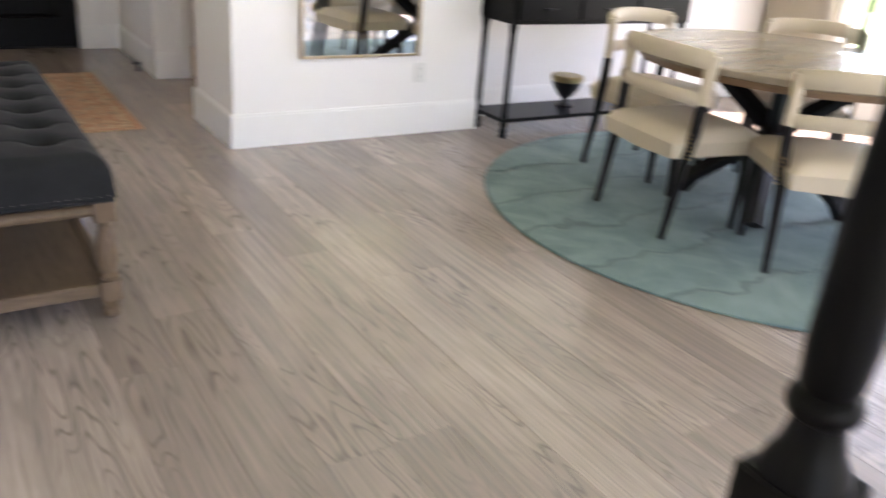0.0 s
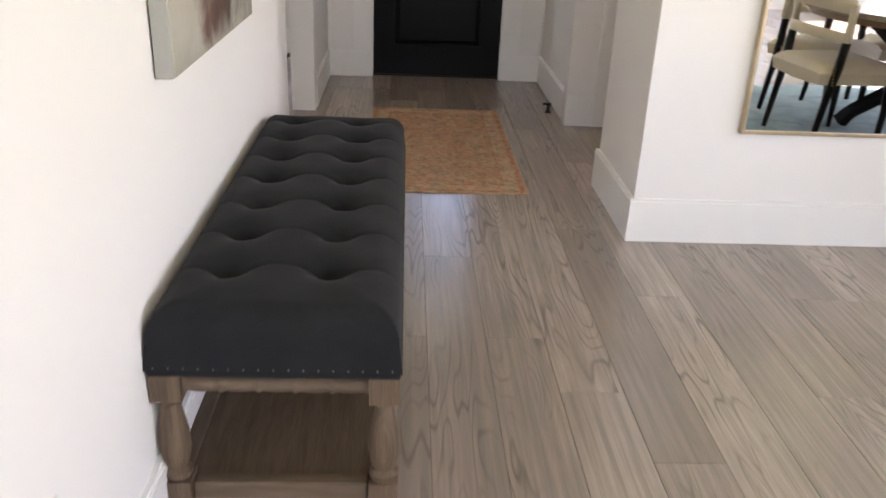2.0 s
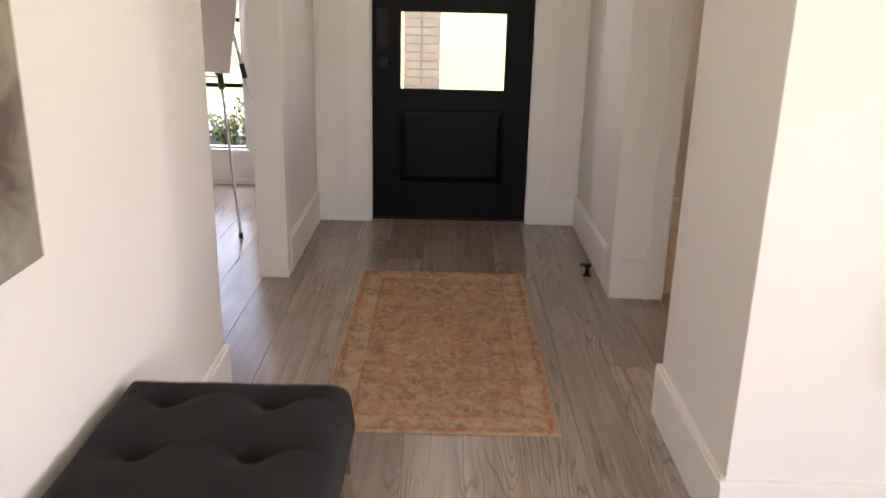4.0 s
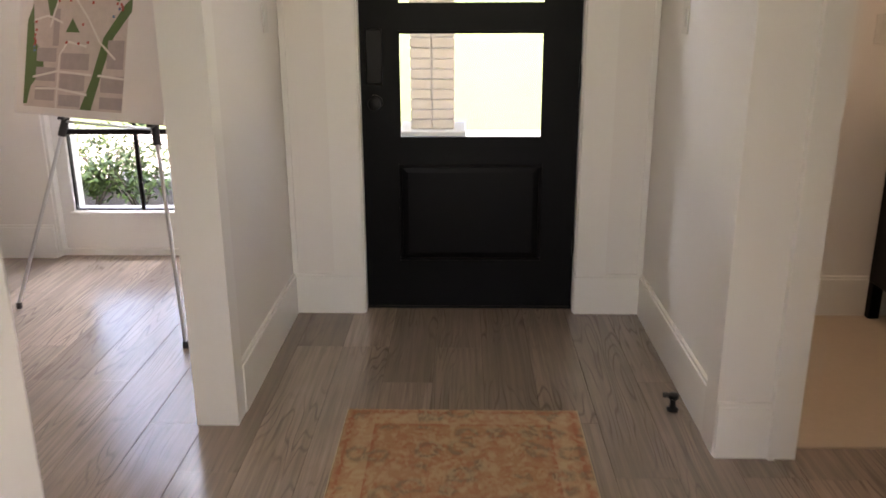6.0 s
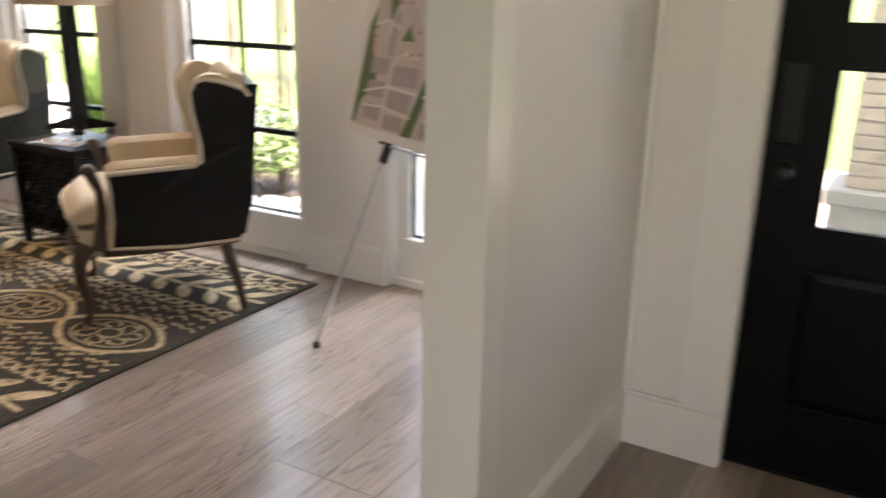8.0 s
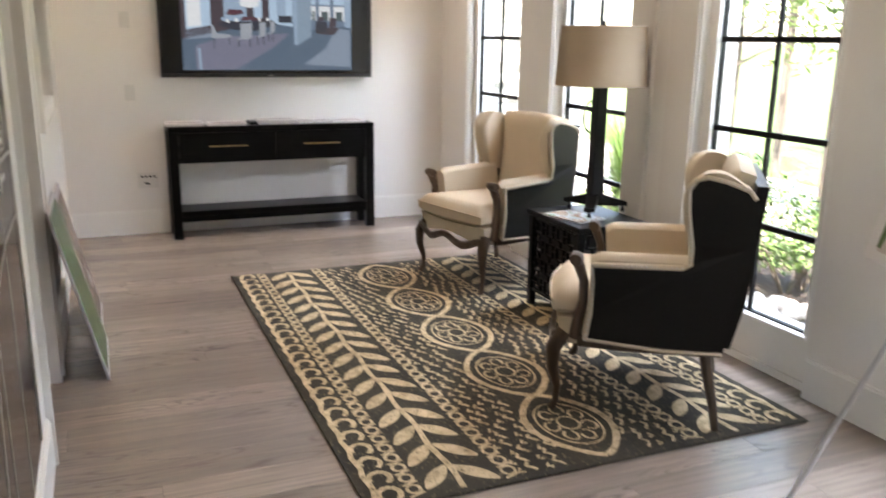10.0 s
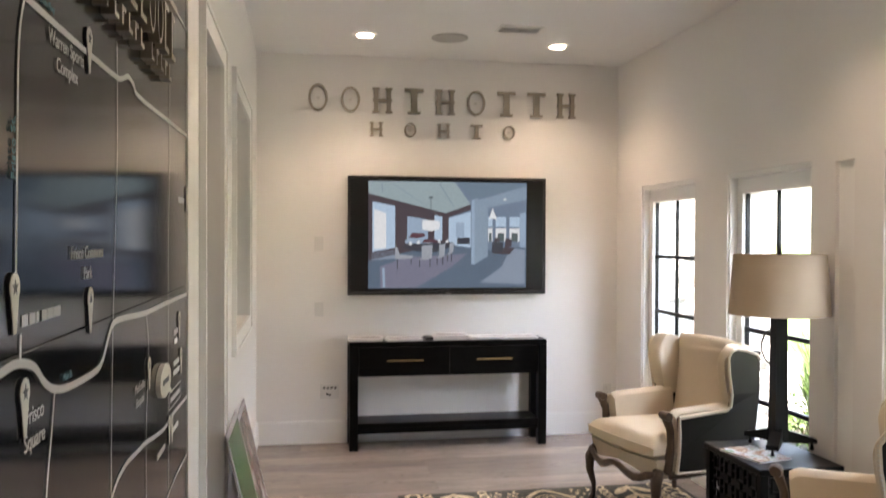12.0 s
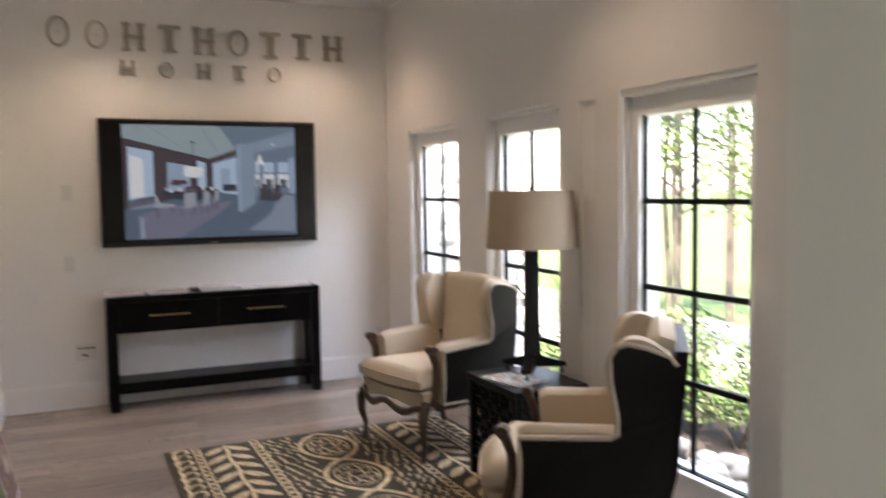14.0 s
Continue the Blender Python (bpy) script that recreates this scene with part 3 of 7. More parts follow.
    part("shelf", B((0.05, W - 0.05, 0.045, L - 0.045, 0.098, 0.112)), OLDOAK_Y, t)
    for y in (0.022, L - 0.058):
        part("shelf_rail", B((0.069, W - 0.069, y, y + 0.036, 0.076, 0.1205), bevel=0.004), OLDOAK_X, t)
    for x in (0.018, W - 0.054):
        part("shelf_rail", B((x, x + 0.036, 0.074, L - 0.074, 0.077, 0.1195), bevel=0.004), OLDOAK_Y, t)


bench()


def painting():
    m, t, b = material("abstract_canvas")
    v = coords(t)
    sep = t.nodes.new("ShaderNodeSeparateXYZ")
    t.links.new(v, sep.inputs[0])
    wob = noise_tex(t, v, 3.2, 5, 0.6, 0.8)
    soft = noise_tex(t, coords(t, (1, 1, 0.45)), 4.5, 4, 0.55, 0.4)
    up = calc(t, "MULTIPLY_ADD", wob, 0.35, sep.outputs[2])
    base = ramp(t, up, [(0.05, (0.20, 0.20, 0.17)), (0.26, (0.40, 0.38, 0.32)), (0.5, (0.50, 0.44, 0.32)), (0.8, (0.52, 0.42, 0.26)), (1.0, (0.46, 0.44, 0.38))])
    cloud = noise_tex(t, v, 7.0, 5, 0.62, 0.5)

    def smudge(cy, cz, ry, rz):
        dy = calc(t, "DIVIDE", calc(t, "SUBTRACT", sep.outputs[1], cy), ry)
        dz = calc(t, "DIVIDE", calc(t, "SUBTRACT", sep.outputs[2], cz), rz)
        d = calc(t, "ADD", calc(t, "MULTIPLY", dy, dy), calc(t, "MULTIPLY", dz, dz))
        return ramp(t, calc(t, "ADD", d, calc(t, "MULTIPLY_ADD", cloud, 3.4, -1.7)), [(0.1, (1, 1, 1)), (1.3, (0, 0, 0))])
    blob = calc(t, "MAXIMUM", smudge(0.42, 0.12, 0.26, 0.14), smudge(0.70, 0.26, 0.20, 0.28))
    ink = ramp(t, wob, [(0.38, (0.030, 0.017, 0.015)), (0.54, (0.11, 0.050, 0.036)), (0.70, (0.22, 0.17, 0.14))])
    col = mixed(t, blob, base, ink)
    edge = ramp(t, calc(t, "ADD", sep.outputs[1], calc(t, "MULTIPLY", soft, 0.12)), [(0.78, (0, 0, 0)), (0.93, (1, 1, 1))])
    col = mixed(t, calc(t, "MULTIPLY", edge, 0.7), col, (0.16, 0.14, 0.12))
    t.links.new(col, b.inputs["Base Color"])
    b.inputs["Roughness"].default_value = 0.6
    bump(t, b, noise_tex(t, v, 420, 2), 0.25, 0.0006)
    p = thing("canvas_painting", pose(LEFT, 3.005, 0.93), "large unframed abstract canvas in cream, grey and rust", "painting")
    part("canvas", B((0.040, 0.0435, 0.003, 0.878, 0.003, 0.897)), m, p)
    part("canvas_edge", B((0.004, 0.040, 0.0, 0.881, 0.0, 0.90), bevel=0.002), plain("canvas_edge_grey", (0.34, 0.34, 0.31), 0.6, vary=0.06), p, "pale grey wrapped canvas edge")
painting()


def mirror():
    m, t, b = material("mirror_silver")
    b.inputs["Base Color"].default_value = (0.92, 0.93, 0.92, 1)
    b.inputs["Metallic"].default_value, b.inputs["Roughness"].default_value = 1.0, 0.015
    x0, x1, z0, z1, y = 1.870, 2.600, 0.469, 1.72, 4.425
    o = thing("wall_mirror", pose(x0, y, z0), "tall rectangular mirror in a thin champagne frame", "mirror")
    w, h = x1 - x0, z1 - z0
    part("mirror_glass", B((0.012, w - 0.012, -0.024, -0.019, 0.012, h - 0.012)), m, o)
    for n, bx in enumerate(((0, 0.014, -0.034, -0.002, 0, h), (w - 0.014, w, -0.034, -0.002, 0, h), (0.0145, w - 0.0145, -0.033, -0.002, 0, 0.014), (0.0145, w - 0.0145, -0.033, -0.002, h - 0.014, h))):
        part("frame_bar", B(bx, bevel=0.002), CHAMPAGNE, o, "thin champagne metal frame")
    part("backing", B((0.013, w - 0.013, -0.0185, -0.001, 0.013, h - 0.013)), BLACKPLASTIC, o)


mirror()


def wall_plate(m, kind="outlet", label="white duplex wall outlet"):
    """Built facing local -y, centred on the wall face."""
    o = thing("wall_outlet" if kind == "outlet" else "wall_switch", m, label, "outlet" if kind == "outlet" else "switch")
    part("plate", B((-0.036, 0.036, -0.006, -0.0005, -0.058, 0.058), bevel=0.0025, seg=2), PLASTIC, o)
    if kind == "outlet":
        for z in (-0.022, 0.022):
            s = part("socket", B((-0.017, 0.017, -0.0075, -0.0062, z - 0.014, z + 0.014), bevel=0.0006), PLASTIC, o)
            part("slot", B((-0.008, -0.006, -0.0079, -0.0076, z - 0.004, z + 0.006), (0.006, 0.008, -0.0079, -0.0076, z - 0.004, z + 0.006)), BLACKPLASTIC, s)
    else:
        part("rocker", B((-0.016, 0.016, -0.0090, -0.0062, -0.033, 0.033), bevel=0.001), PLASTIC, o)
    return o


wall_plate(pose(LEFT, 2.29, 0.41, 0, 0, 90))
wall_plate(pose(2.628, 4.425, 0.366))
wall_plate(pose(0.013, 7.12, 1.28, 0, 0, 90), "switch", "white rocker switch beside the front door")
wall_plate(pose(1.552, 6.95, 1.28, 0, 0, -90), "switch", "white rocker switch beside the front door")
wall_plate(pose(-6.136, 5.586, 1.617, 0, 0, 90), "switch", "white blank wall plate")
wall_plate(pose(-6.136, 5.586, 1.087, 0, 0, 90), "switch", "white blank wall plate")
wall_plate(pose(-6.136, 8.04, 0.36, 0, 0, 90))
media = thing("media_plate", pose(-6.136, 5.673, 0.419, 0, 0, 90), "square white cable plate with small dark ports", "wall plate")
part("plate", B((-0.075, 0.075, -0.006, -0.0005, -0.06, 0.06), bevel=0.002), PLASTIC, media)
for px, pz in ((-0.045, 0.028), (-0.015, 0.028), (0.015, 0.028), (0.045, 0.028), (0.0, -0.028), (-0.02, -0.022)):
    part("port", B((px - 0.009, px + 0.009, -0.0075, -0.0062, pz - 0.008, pz + 0.008)), BLACKPLASTIC, media)
wall_plate(pose(2.43, 7.33, 1.22), "switch", "white rocker switch in the powder room")

# door stop on the floor
ds = thing("door_stop", pose(1.482, 6.456, 0), "small black floor door stop by the baseboard", "door stop")
bm = bmesh.new()
lathe(bm, [(0.020, 0), (0.021, 0.006), (0.012, 0.012), (0.009, 0.030), (0.012, 0.042), (0.018, 0.046), (0.018, 0.060), (0.010, 0.064)], 16)
part("post", bm, BLACKMETAL, ds, "", True)
bm = bmesh.new()
tube(bm, [(0, 0, 0.052), (-0.02, 0.004, 0.055), (-0.034, 0.008, 0.052)], [0.009, 0.009, 0.011], 10)
part("bumper", bm, BLACKPLASTIC, ds, "", True)


def rug_material(name, field, accent, line, border):
    """A worn oriental field with a banded border; object origin at one corner, x across, y along."""
    m, t, b = material(name)
    v = coords(t)
    sep = t.nodes.new("ShaderNodeSeparateXYZ")
    t.links.new(v, sep.inputs[0])
    dx = calc(t, "MINIMUM", sep.outputs[0], calc(t, "SUBTRACT", 0.776, sep.outputs[0]))
    dy = calc(t, "MINIMUM", sep.outputs[1], calc(t, "SUBTRACT", 1.515, sep.outputs[1]))
    edge = calc(t, "MINIMUM", dx, dy)
    bands = ramp(t, edge, [(0.0, border), (0.022, line), (0.03, field), (0.045, border), (0.098, border), (0.102, line), (0.116, field), (0.125, field)])
    vor = t.nodes.new("ShaderNodeTexVoronoi")
    vor.inputs["Scale"].default_value = 9
    vor.inputs["Randomness"].default_value = 0.6
    t.links.new(v, vor.inputs["Vector"])
    fl = noise_tex(t, v, 9, 4, 0.6, 1.8)
    motif = ramp(t, calc(t, "MULTIPLY_ADD", fl, 0.7, calc(t, "MULTIPLY", vor.outputs["Distance"], 0.9)), [(0.50, (0, 0, 0)), (0.58, (1, 1, 1)), (0.66, (1, 1, 1)), (0.74, (0, 0, 0))])
    col = mixed(t, calc(t, "MULTIPLY", motif, 0.62), bands, accent)
    pale = ramp(t, noise_tex(t, v, 24, 4, 0.6, 1.4), [(0.48, (0, 0, 0)), (0.58, (1, 1, 1))])
    col = mixed(t, calc(t, "MULTIPLY", pale, 0.55), col, (0.52, 0.42, 0.27))
    red = ramp(t, noise_tex(t, v, 30, 3, 0.5, 1.0), [(0.54, (0, 0, 0)), (0.60, (1, 1, 1))])
    col = mixed(t, calc(t, "MULTIPLY", red, 0.5), col, line)
    worn = noise_tex(t, v, 5, 5, 0.7)
    col = mixed(t, calc(t, "MULTIPLY", ramp(t, worn, [(0.4, (0, 0, 0)), (0.75, (1, 1, 1))]), 0.30), col, (0.46, 0.32, 0.20))
    t.links.new(col, b.inputs["Base Color"])
    b.inputs["Roughness"].default_value = 0.95
    weave = noise_tex(t, coords(t, (1, 2.5, 1)), 420, 2)
    bump(t, b, weave, 0.6, 0.0015)
    return m


er = thing("entry_rug", pose(0.376, 4.92, 0), "small faded vintage rug in apricot, olive and rust", "rug")
part("rug_field", B((0, 0.776, 0, 1.515, 0.0005, 0.007), bevel=0.002), rug_material("vintage_rug", (0.40, 0.225, 0.125), (0.15, 0.135, 0.10), (0.36, 0.115, 0.06), (0.46, 0.31, 0.19)), er)
RUGEDGE = plain("rug_binding", (0.42, 0.33, 0.22), 0.9, grain=300, relief=0.4)
for bx0 in (-0.004, 0.776):
    part("binding", B((bx0, bx0 + 0.004, 0.0, 1.515, 0.0005, 0.006)), RUGEDGE, er)

# newel post at the foot of the stair
NEWEL = wood("black_stained_newel", (0.003, 0.0027, 0.0027), (0.007, 0.006, 0.0055), "Z", 0.40, 1.0, 0.12, 0.08)
nw = thing("newel_post", pose(0.755, 0.585, 0), "black turned wooden newel post", "newel post")
part("base_block", B((-0.044, 0.044, -0.044, 0.044, 0, 0.865), bevel=0.006, seg=2), NEWEL, nw)
bm = bmesh.new()
lathe(bm, [(0.056, 0.865), (0.050, 0.880), (0.040, 0.893), (0.034, 0.915), (0.032, 0.925), (0.043, 0.932), (0.046, 0.941), (0.042, 0.950), (0.034, 0.955), (0.037, 0.962), (0.041, 1.00), (0.039, 1.08), (0.033, 1.20), (0.030, 1.26), (0.040, 1.27), (0.040, 1.29), (0.030, 1.30)], 28)
for v in bm.verts:
    v.co.x *= 0.75
    v.co.y *= 0.75
part("turned_shaft", bm, NEWEL, nw, "", True)
part("top_block", B((-0.040, 0.040, -0.040, 0.040, 1.30, 1.42), bevel=0.006), NEWEL, nw)


# powder room: dark vanity and door hardware seen through the doorway
van = thing("vanity_cabinet", pose(2.52, 6.62, 0.006), "black vanity cabinet standing on short legs", "cabinet")
part("body", B((0.0, 0.37, 0.0, 0.70, 0.16, 0.86), bevel=0.004), DARKWOOD, van)
for lx in (0.0, 0.325):
    for ly in (0.0, 0.655):
        part("leg", B((lx, lx + 0.045, ly, ly + 0.045, 0, 0.16)), DARKWOOD, van)
part("countertop", B((-0.012, 0.375, -0.012, 0.705, 0.86, 0.89), bevel=0.004), plain("quartz_white", (0.74, 0.73, 0.71), 0.25, vary=0.04), van)
for z in (0.62, 1.35, 2.1):
    hg = thing("jamb_hinge", pose(1.786, 6.235, z), "black hinge on the white door jamb", "hinge", "powder room hinges")
    part("leaf", B((-0.006, 0.003, -0.02, 0.02, -0.05, 0.05), bevel=0.002), BLACKMETAL, hg)

# ---------------------------------------------------------------- dining corner
CREAM = cloth("cream_leather", (0.52, 0.44, 0.33), 300, 0.06, 0.6, 0.15)
BLACKWOOD = wood("ebonised_wood", (0.004, 0.0035, 0.0035), (0.011, 0.009, 0.008), "Z", 0.38, 1.0, 0.12, 0.15)
DC = (3.64, 2.70)


def carpet():
    m, t, b = material("sea_green_carpet")
    v = coords(t)
    sep = t.nodes.new("ShaderNodeSeparateXYZ")
    t.links.new(v, sep.inputs[0])
    wob = noise_tex(t, v, 2.6, 3, 0.5)
    wave = calc(t, "PINGPONG", calc(t, "ADD", calc(t, "MULTIPLY", sep.outputs[1], 5.2), calc(t, "MULTIPLY", wob, 2.6)), 1.0)
    line = ramp(t, wave, [(0.0, (1, 1, 1)), (0.10, (0, 0, 0))])
    big = noise_tex(t, v, 3.4, 4, 0.6, 0.6)
    col = ramp(t, big, [(0.3, (0.068, 0.125, 0.128)), (0.5, (0.115, 0.182, 0.174)), (0.72, (0.175, 0.245, 0.225))])
    col = mixed(t, calc(t, "MULTIPLY", line, 0.75), col, (0.045, 0.075, 0.08))
    t.links.new(col, b.inputs["Base Color"])
    b.inputs["Roughness"].default_value = 0.9
    b.inputs["Sheen Weight"].default_value = 0.1
    bump(t, b, calc(t, "ADD", calc(t, "MULTIPLY", line, -2.0), noise_tex(t, v, 300, 3)), 0.6, 0.003)
    c = thing("round_carpet", pose(*DC, 0), "round sea-green carpet with carved wavy lines", "rug")
    bm = bmesh.new()
    lathe(bm, [(1.385, 0.0005), (1.392, 0.004), (1.388, 0.011), (1.375, 0.013)], 128)
    part("carpet_disc", bm, m, c, "", True)


carpet()


def round_table():
    o = thing("dining_table", pose(*DC, 0.013), "round dining table with pale top and crossed black base", "table")
    wash = wood("washed_table_top", (0.16, 0.125, 0.085), (0.30, 0.245, 0.18), "X", 0.24, 0.6, 0.08)
    bm = bmesh.new()
    lathe(bm, [(0.735, 0.722), (0.75, 0.727), (0.75, 0.752), (0.745, 0.757)], 96)
    part("tabletop", bm, wash, o, "", True)
    bm = bmesh.new()
    lathe(bm, [(0.70, 0.690), (0.712, 0.690), (0.712, 0.7215), (0.70, 0.7215)], 96)
    part("apron", bm, wood("table_apron", (0.12, 0.065, 0.03), (0.22, 0.13, 0.065), "X", 0.4), o, "brown wooden apron", True)
    for a in (35, 125):
        for s in (1, -1):
            bm = bmesh.new()
            tube(bm, [(-0.40 * s, 0, 0.02), (-0.34 * s, 0, 0.10), (0.0, 0, 0.38), (0.34 * s, 0, 0.66), (0.40 * s, 0, 0.689)], [0.05, 0.044, 0.050, 0.044, 0.05], 4)
            bmesh.ops.transform(bm, matrix=pose(0, 0, 0, 0, 0, a), verts=bm.verts)
            part("crossed_leg", bm, BLACKWOOD, o, "black crossed trestle leg")
    bm = bmesh.new()
    lathe(bm, [(0.06, 0.33), (0.075, 0.38), (0.06, 0.43)], 16)
    part("hub", bm, BLACKWOOD, o)


round_table()


def dining_chair():
    """Faces local +x; the open curved back stands at -x."""
    o = thing("dining_chair", pose(0, 0, 0), "cream leather dining chair with open curved back and black legs", "chair", "dining chairs")

    def seat(u, v):
        x, y = -0.25 + 0.50 * u, (v - 0.5) * (0.50 + 0.04 * u)
        e = min(u, 1 - u, v, 1 - v) * 2
        return Vector((x, y, 0.475 - 0.045 * (1 - min(1, e * 3.2)) ** 2.4 + 0.012 * math.sin(math.pi * u) * math.sin(math.pi * v)))
    bm = bmesh.new()
    grid_solid(bm, 20, 20, seat, lambda u, v: Vector((-0.24 + 0.48 * u, (v - 0.5) * (0.48 + 0.04 * u), 0.355 + 0.02 * abs(v - 0.5))))
    part("seat", bm, CREAM, o, "", True)

    def arc(z, rad, half, lift=0.0, n=22):
        return [(-0.02 - rad * math.cos(a) * 0.62 - 0.05, rad * math.sin(a), z + lift * (a / half) ** 2) for a in [(-half + 2 * half * i / n) for i in range(n + 1)]]
    bm = bmesh.new()
    tube(bm, arc(0.80, 0.295, 1.15, -0.02), 0.026, 10, flat=(0.75, 1.5))
    part("top_rail", bm, CREAM, o, "", True)
    bm = bmesh.new()
    tube(bm, arc(0.635, 0.288, 1.15, -0.02), 0.022, 10, flat=(0.75, 1.35))
    part("lower_rail", bm, CREAM, o, "", True)
    for s in (1, -1):
        x, y = -0.02 - 0.292 * math.cos(1.15) * 0.62 - 0.05, s * 0.292 * math.sin(1.15)
        bm = bmesh.new()
        tube(bm, [(x, y, 0.60), (x, y, 0.70), (x, y, 0.80)], [0.030, 0.026, 0.030], 10, flat=(0.8, 1.1))
        part("back_post", bm, CREAM, o, "", True)
        bm = bmesh.new()
        tube(bm, [(x - 0.0, y * 0.99, 0.61), (x - 0.01, y * 0.97, 0.47), (x - 0.03, y * 0.93, 0.32), (x - 0.075, y * 0.93, 0.0)], [0.024, 0.025, 0.023, 0.015], 8)
        leg = part("back_leg", bm, BLACKWOOD, o, "black tapered back leg", True)
        bm = bmesh.new()
        for k in range(7):
            bmesh.ops.create_icosphere(bm, subdivisions=1, radius=0.005, matrix=pose(x - 0.035 - 0.002 * k, y * 1.03, 0.37 + 0.018 * k))
        part("nailheads", bm, BRASS, leg, "brass nailheads", True)
        bm = bmesh.new()
        tube(bm, [(0.205, s * 0.225, 0.36), (0.21, s * 0.23, 0.2), (0.205, s * 0.225, 0.0)], [0.024, 0.020, 0.014], 8)
        part("front_leg", bm, BLACKWOOD, o, "black tapered front leg", True)
    return o


base_chair = dining_chair()


def chair_at(angle, dist, first=None):
    a = radians(angle)
    return pose(DC[0] + dist * math.cos(a), DC[1] + dist * math.sin(a), 0.013, 0, 0, angle + 180)


base_chair.matrix_world = chair_at(173, 0.60)
for ang, d in ((236, 0.66), (100, 0.72), (28, 0.72), (290, 0.70)):
    copy_thing(base_chair, chair_at(ang, d))

# console with drawers and a footed bowl
con = thing("console_table", pose(3.06, 4.14, 0), "black console table with drawers and a low shelf", "console table")
part("case", B((0.0, 1.45, 0.0, 0.34, 0.68, 0.86), bevel=0.004), DARKWOOD, con)
part("top", B((-0.02, 1.47, -0.02, 0.345, 0.86, 0.885), bevel=0.004), DARKWOOD, con)
for k in range(3):
    d = part("drawer", B((0.03 + k * 0.47, 0.48 + k * 0.47, -0.012, -0.0005, 0.705, 0.835), bevel=0.003), DARKWOOD, con)
    part("pull", B((0.215 + k * 0.47, 0.295 + k * 0.47, -0.03, -0.0125, 0.765, 0.775)), BLACKMETAL, d)
for x in (0.03, 1.42):
    for y in (0.03, 0.31):
        bm = bmesh.new()
        lathe(bm, [(0.017, 0), (0.026, 0.012), (0.020, 0.03), (0.028, 0.05), (0.018, 0.065), (0.024, 0.085), (0.026, 0.10)], 14, (x, y, 0))
        lathe(bm, [(0.026, 0.125), (0.019, 0.16), (0.017, 0.40), (0.020, 0.62), (0.027, 0.66), (0.027, 0.68)], 14, (x, y, 0))
        part("leg", bm, DARKWOOD, con, "", True)
part("low_shelf", B((0.0, 1.45, 0.0, 0.34, 0.10, 0.125), bevel=0.003), DARKWOOD, con)
urn = thing("footed_bowl", pose(3.69, 4.33, 0.125), "black footed bowl with a gilded patterned rim", "bowl")
bm = bmesh.new()
lathe(bm, [(0.055, 0), (0.058, 0.012), (0.025, 0.03), (0.022, 0.05), (0.05, 0.075), (0.085, 0.125), (0.098, 0.165)], 28)
part("bowl", bm, BLACKPLASTIC, urn, "", True)
bm = bmesh.new()
lathe(bm, [(0.098, 0.1655), (0.104, 0.175), (0.104, 0.20), (0.098, 0.205)], 28)
part("rim", bm, plain("gilt_rim", (0.42, 0.33, 0.17), 0.35, 0.7, vary=0.45, scale=60, grain=120, relief=0.2), urn, "gilded rim", True)

# curtains beside the dining window
CURT = cloth("ivory_curtain", (0.52, 0.47, 0.38), 500, 0.06, 0.85, 0.2)
for y0, y1 in ((4.0, 4.62), (0.35, 0.88)):
    cu = thing("curtain", pose(5.93, 0, 0), "long ivory curtain beside the dining window", "curtain", "dining curtains")
    bm = bmesh.new()
    n = 60
    f = [[bm.verts.new((0.045 * math.sin(i * 0.9) + dx, y0 + (y1 - y0) * i / n, z)) for i in range(n + 1)] for dx in (0.0, 0.004) for z in (0.02, 2.75)]
    for i in range(n):
        bm.faces.new((f[0][i], f[0][i + 1], f[1][i + 1], f[1][i]))
        bm.faces.new((f[2][i], f[3][i], f[3][i + 1], f[2][i + 1]))
    part("drape", bm, CURT, cu, "", True)
rod = thing("curtain_rod", pose(5.93, 0.3, 2.76), "thin black curtain rod over the window", "curtain rod")
bm = bmesh.new()
tube(bm, [(0, 0, 0), (0, 4.34, 0)], 0.014, 12)
part("rod", bm, BLACKMETAL, rod, "", True)
for y in (0.05, 2.2, 4.3):
    part("bracket", B((0.0, 0.0695, y - 0.012, y + 0.012, -0.012, 0.012)), BLACKMETAL, rod)
# glass cylinder with stems on the table
vase = thing("glass_vase", pose(4.0, 2.62, 0.7705), "clear glass cylinder vase with dark green stems", "vase")
bm = bmesh.new()
lathe(bm, [(0.06, 0), (0.062, 0.004), (0.062, 0.20), (0.058, 0.20), (0.058, 0.008), (0.01, 0.008)], 24)
part("glass", bm, GLASS, vase, "", True)
bm = bmesh.new()
rg = random.Random(5)
for k in range(7):
    a = rg.uniform(0, 6.28)
    tube(bm, [(0.02 * math.cos(a), 0.02 * math.sin(a), 0.01), (0.03 * math.cos(a), 0.03 * math.sin(a), 0.25), (0.09 * math.cos(a), 0.09 * math.sin(a), 0.48)], 0.006, 6)
part("stems", bm, plain("stem_green", (0.03, 0.06, 0.02), 0.5), vase)

# ---------------------------------------------------------------- parlor
RX0, RX1, RY0, RY1 = -4.645, -1.715, 6.058, 7.948


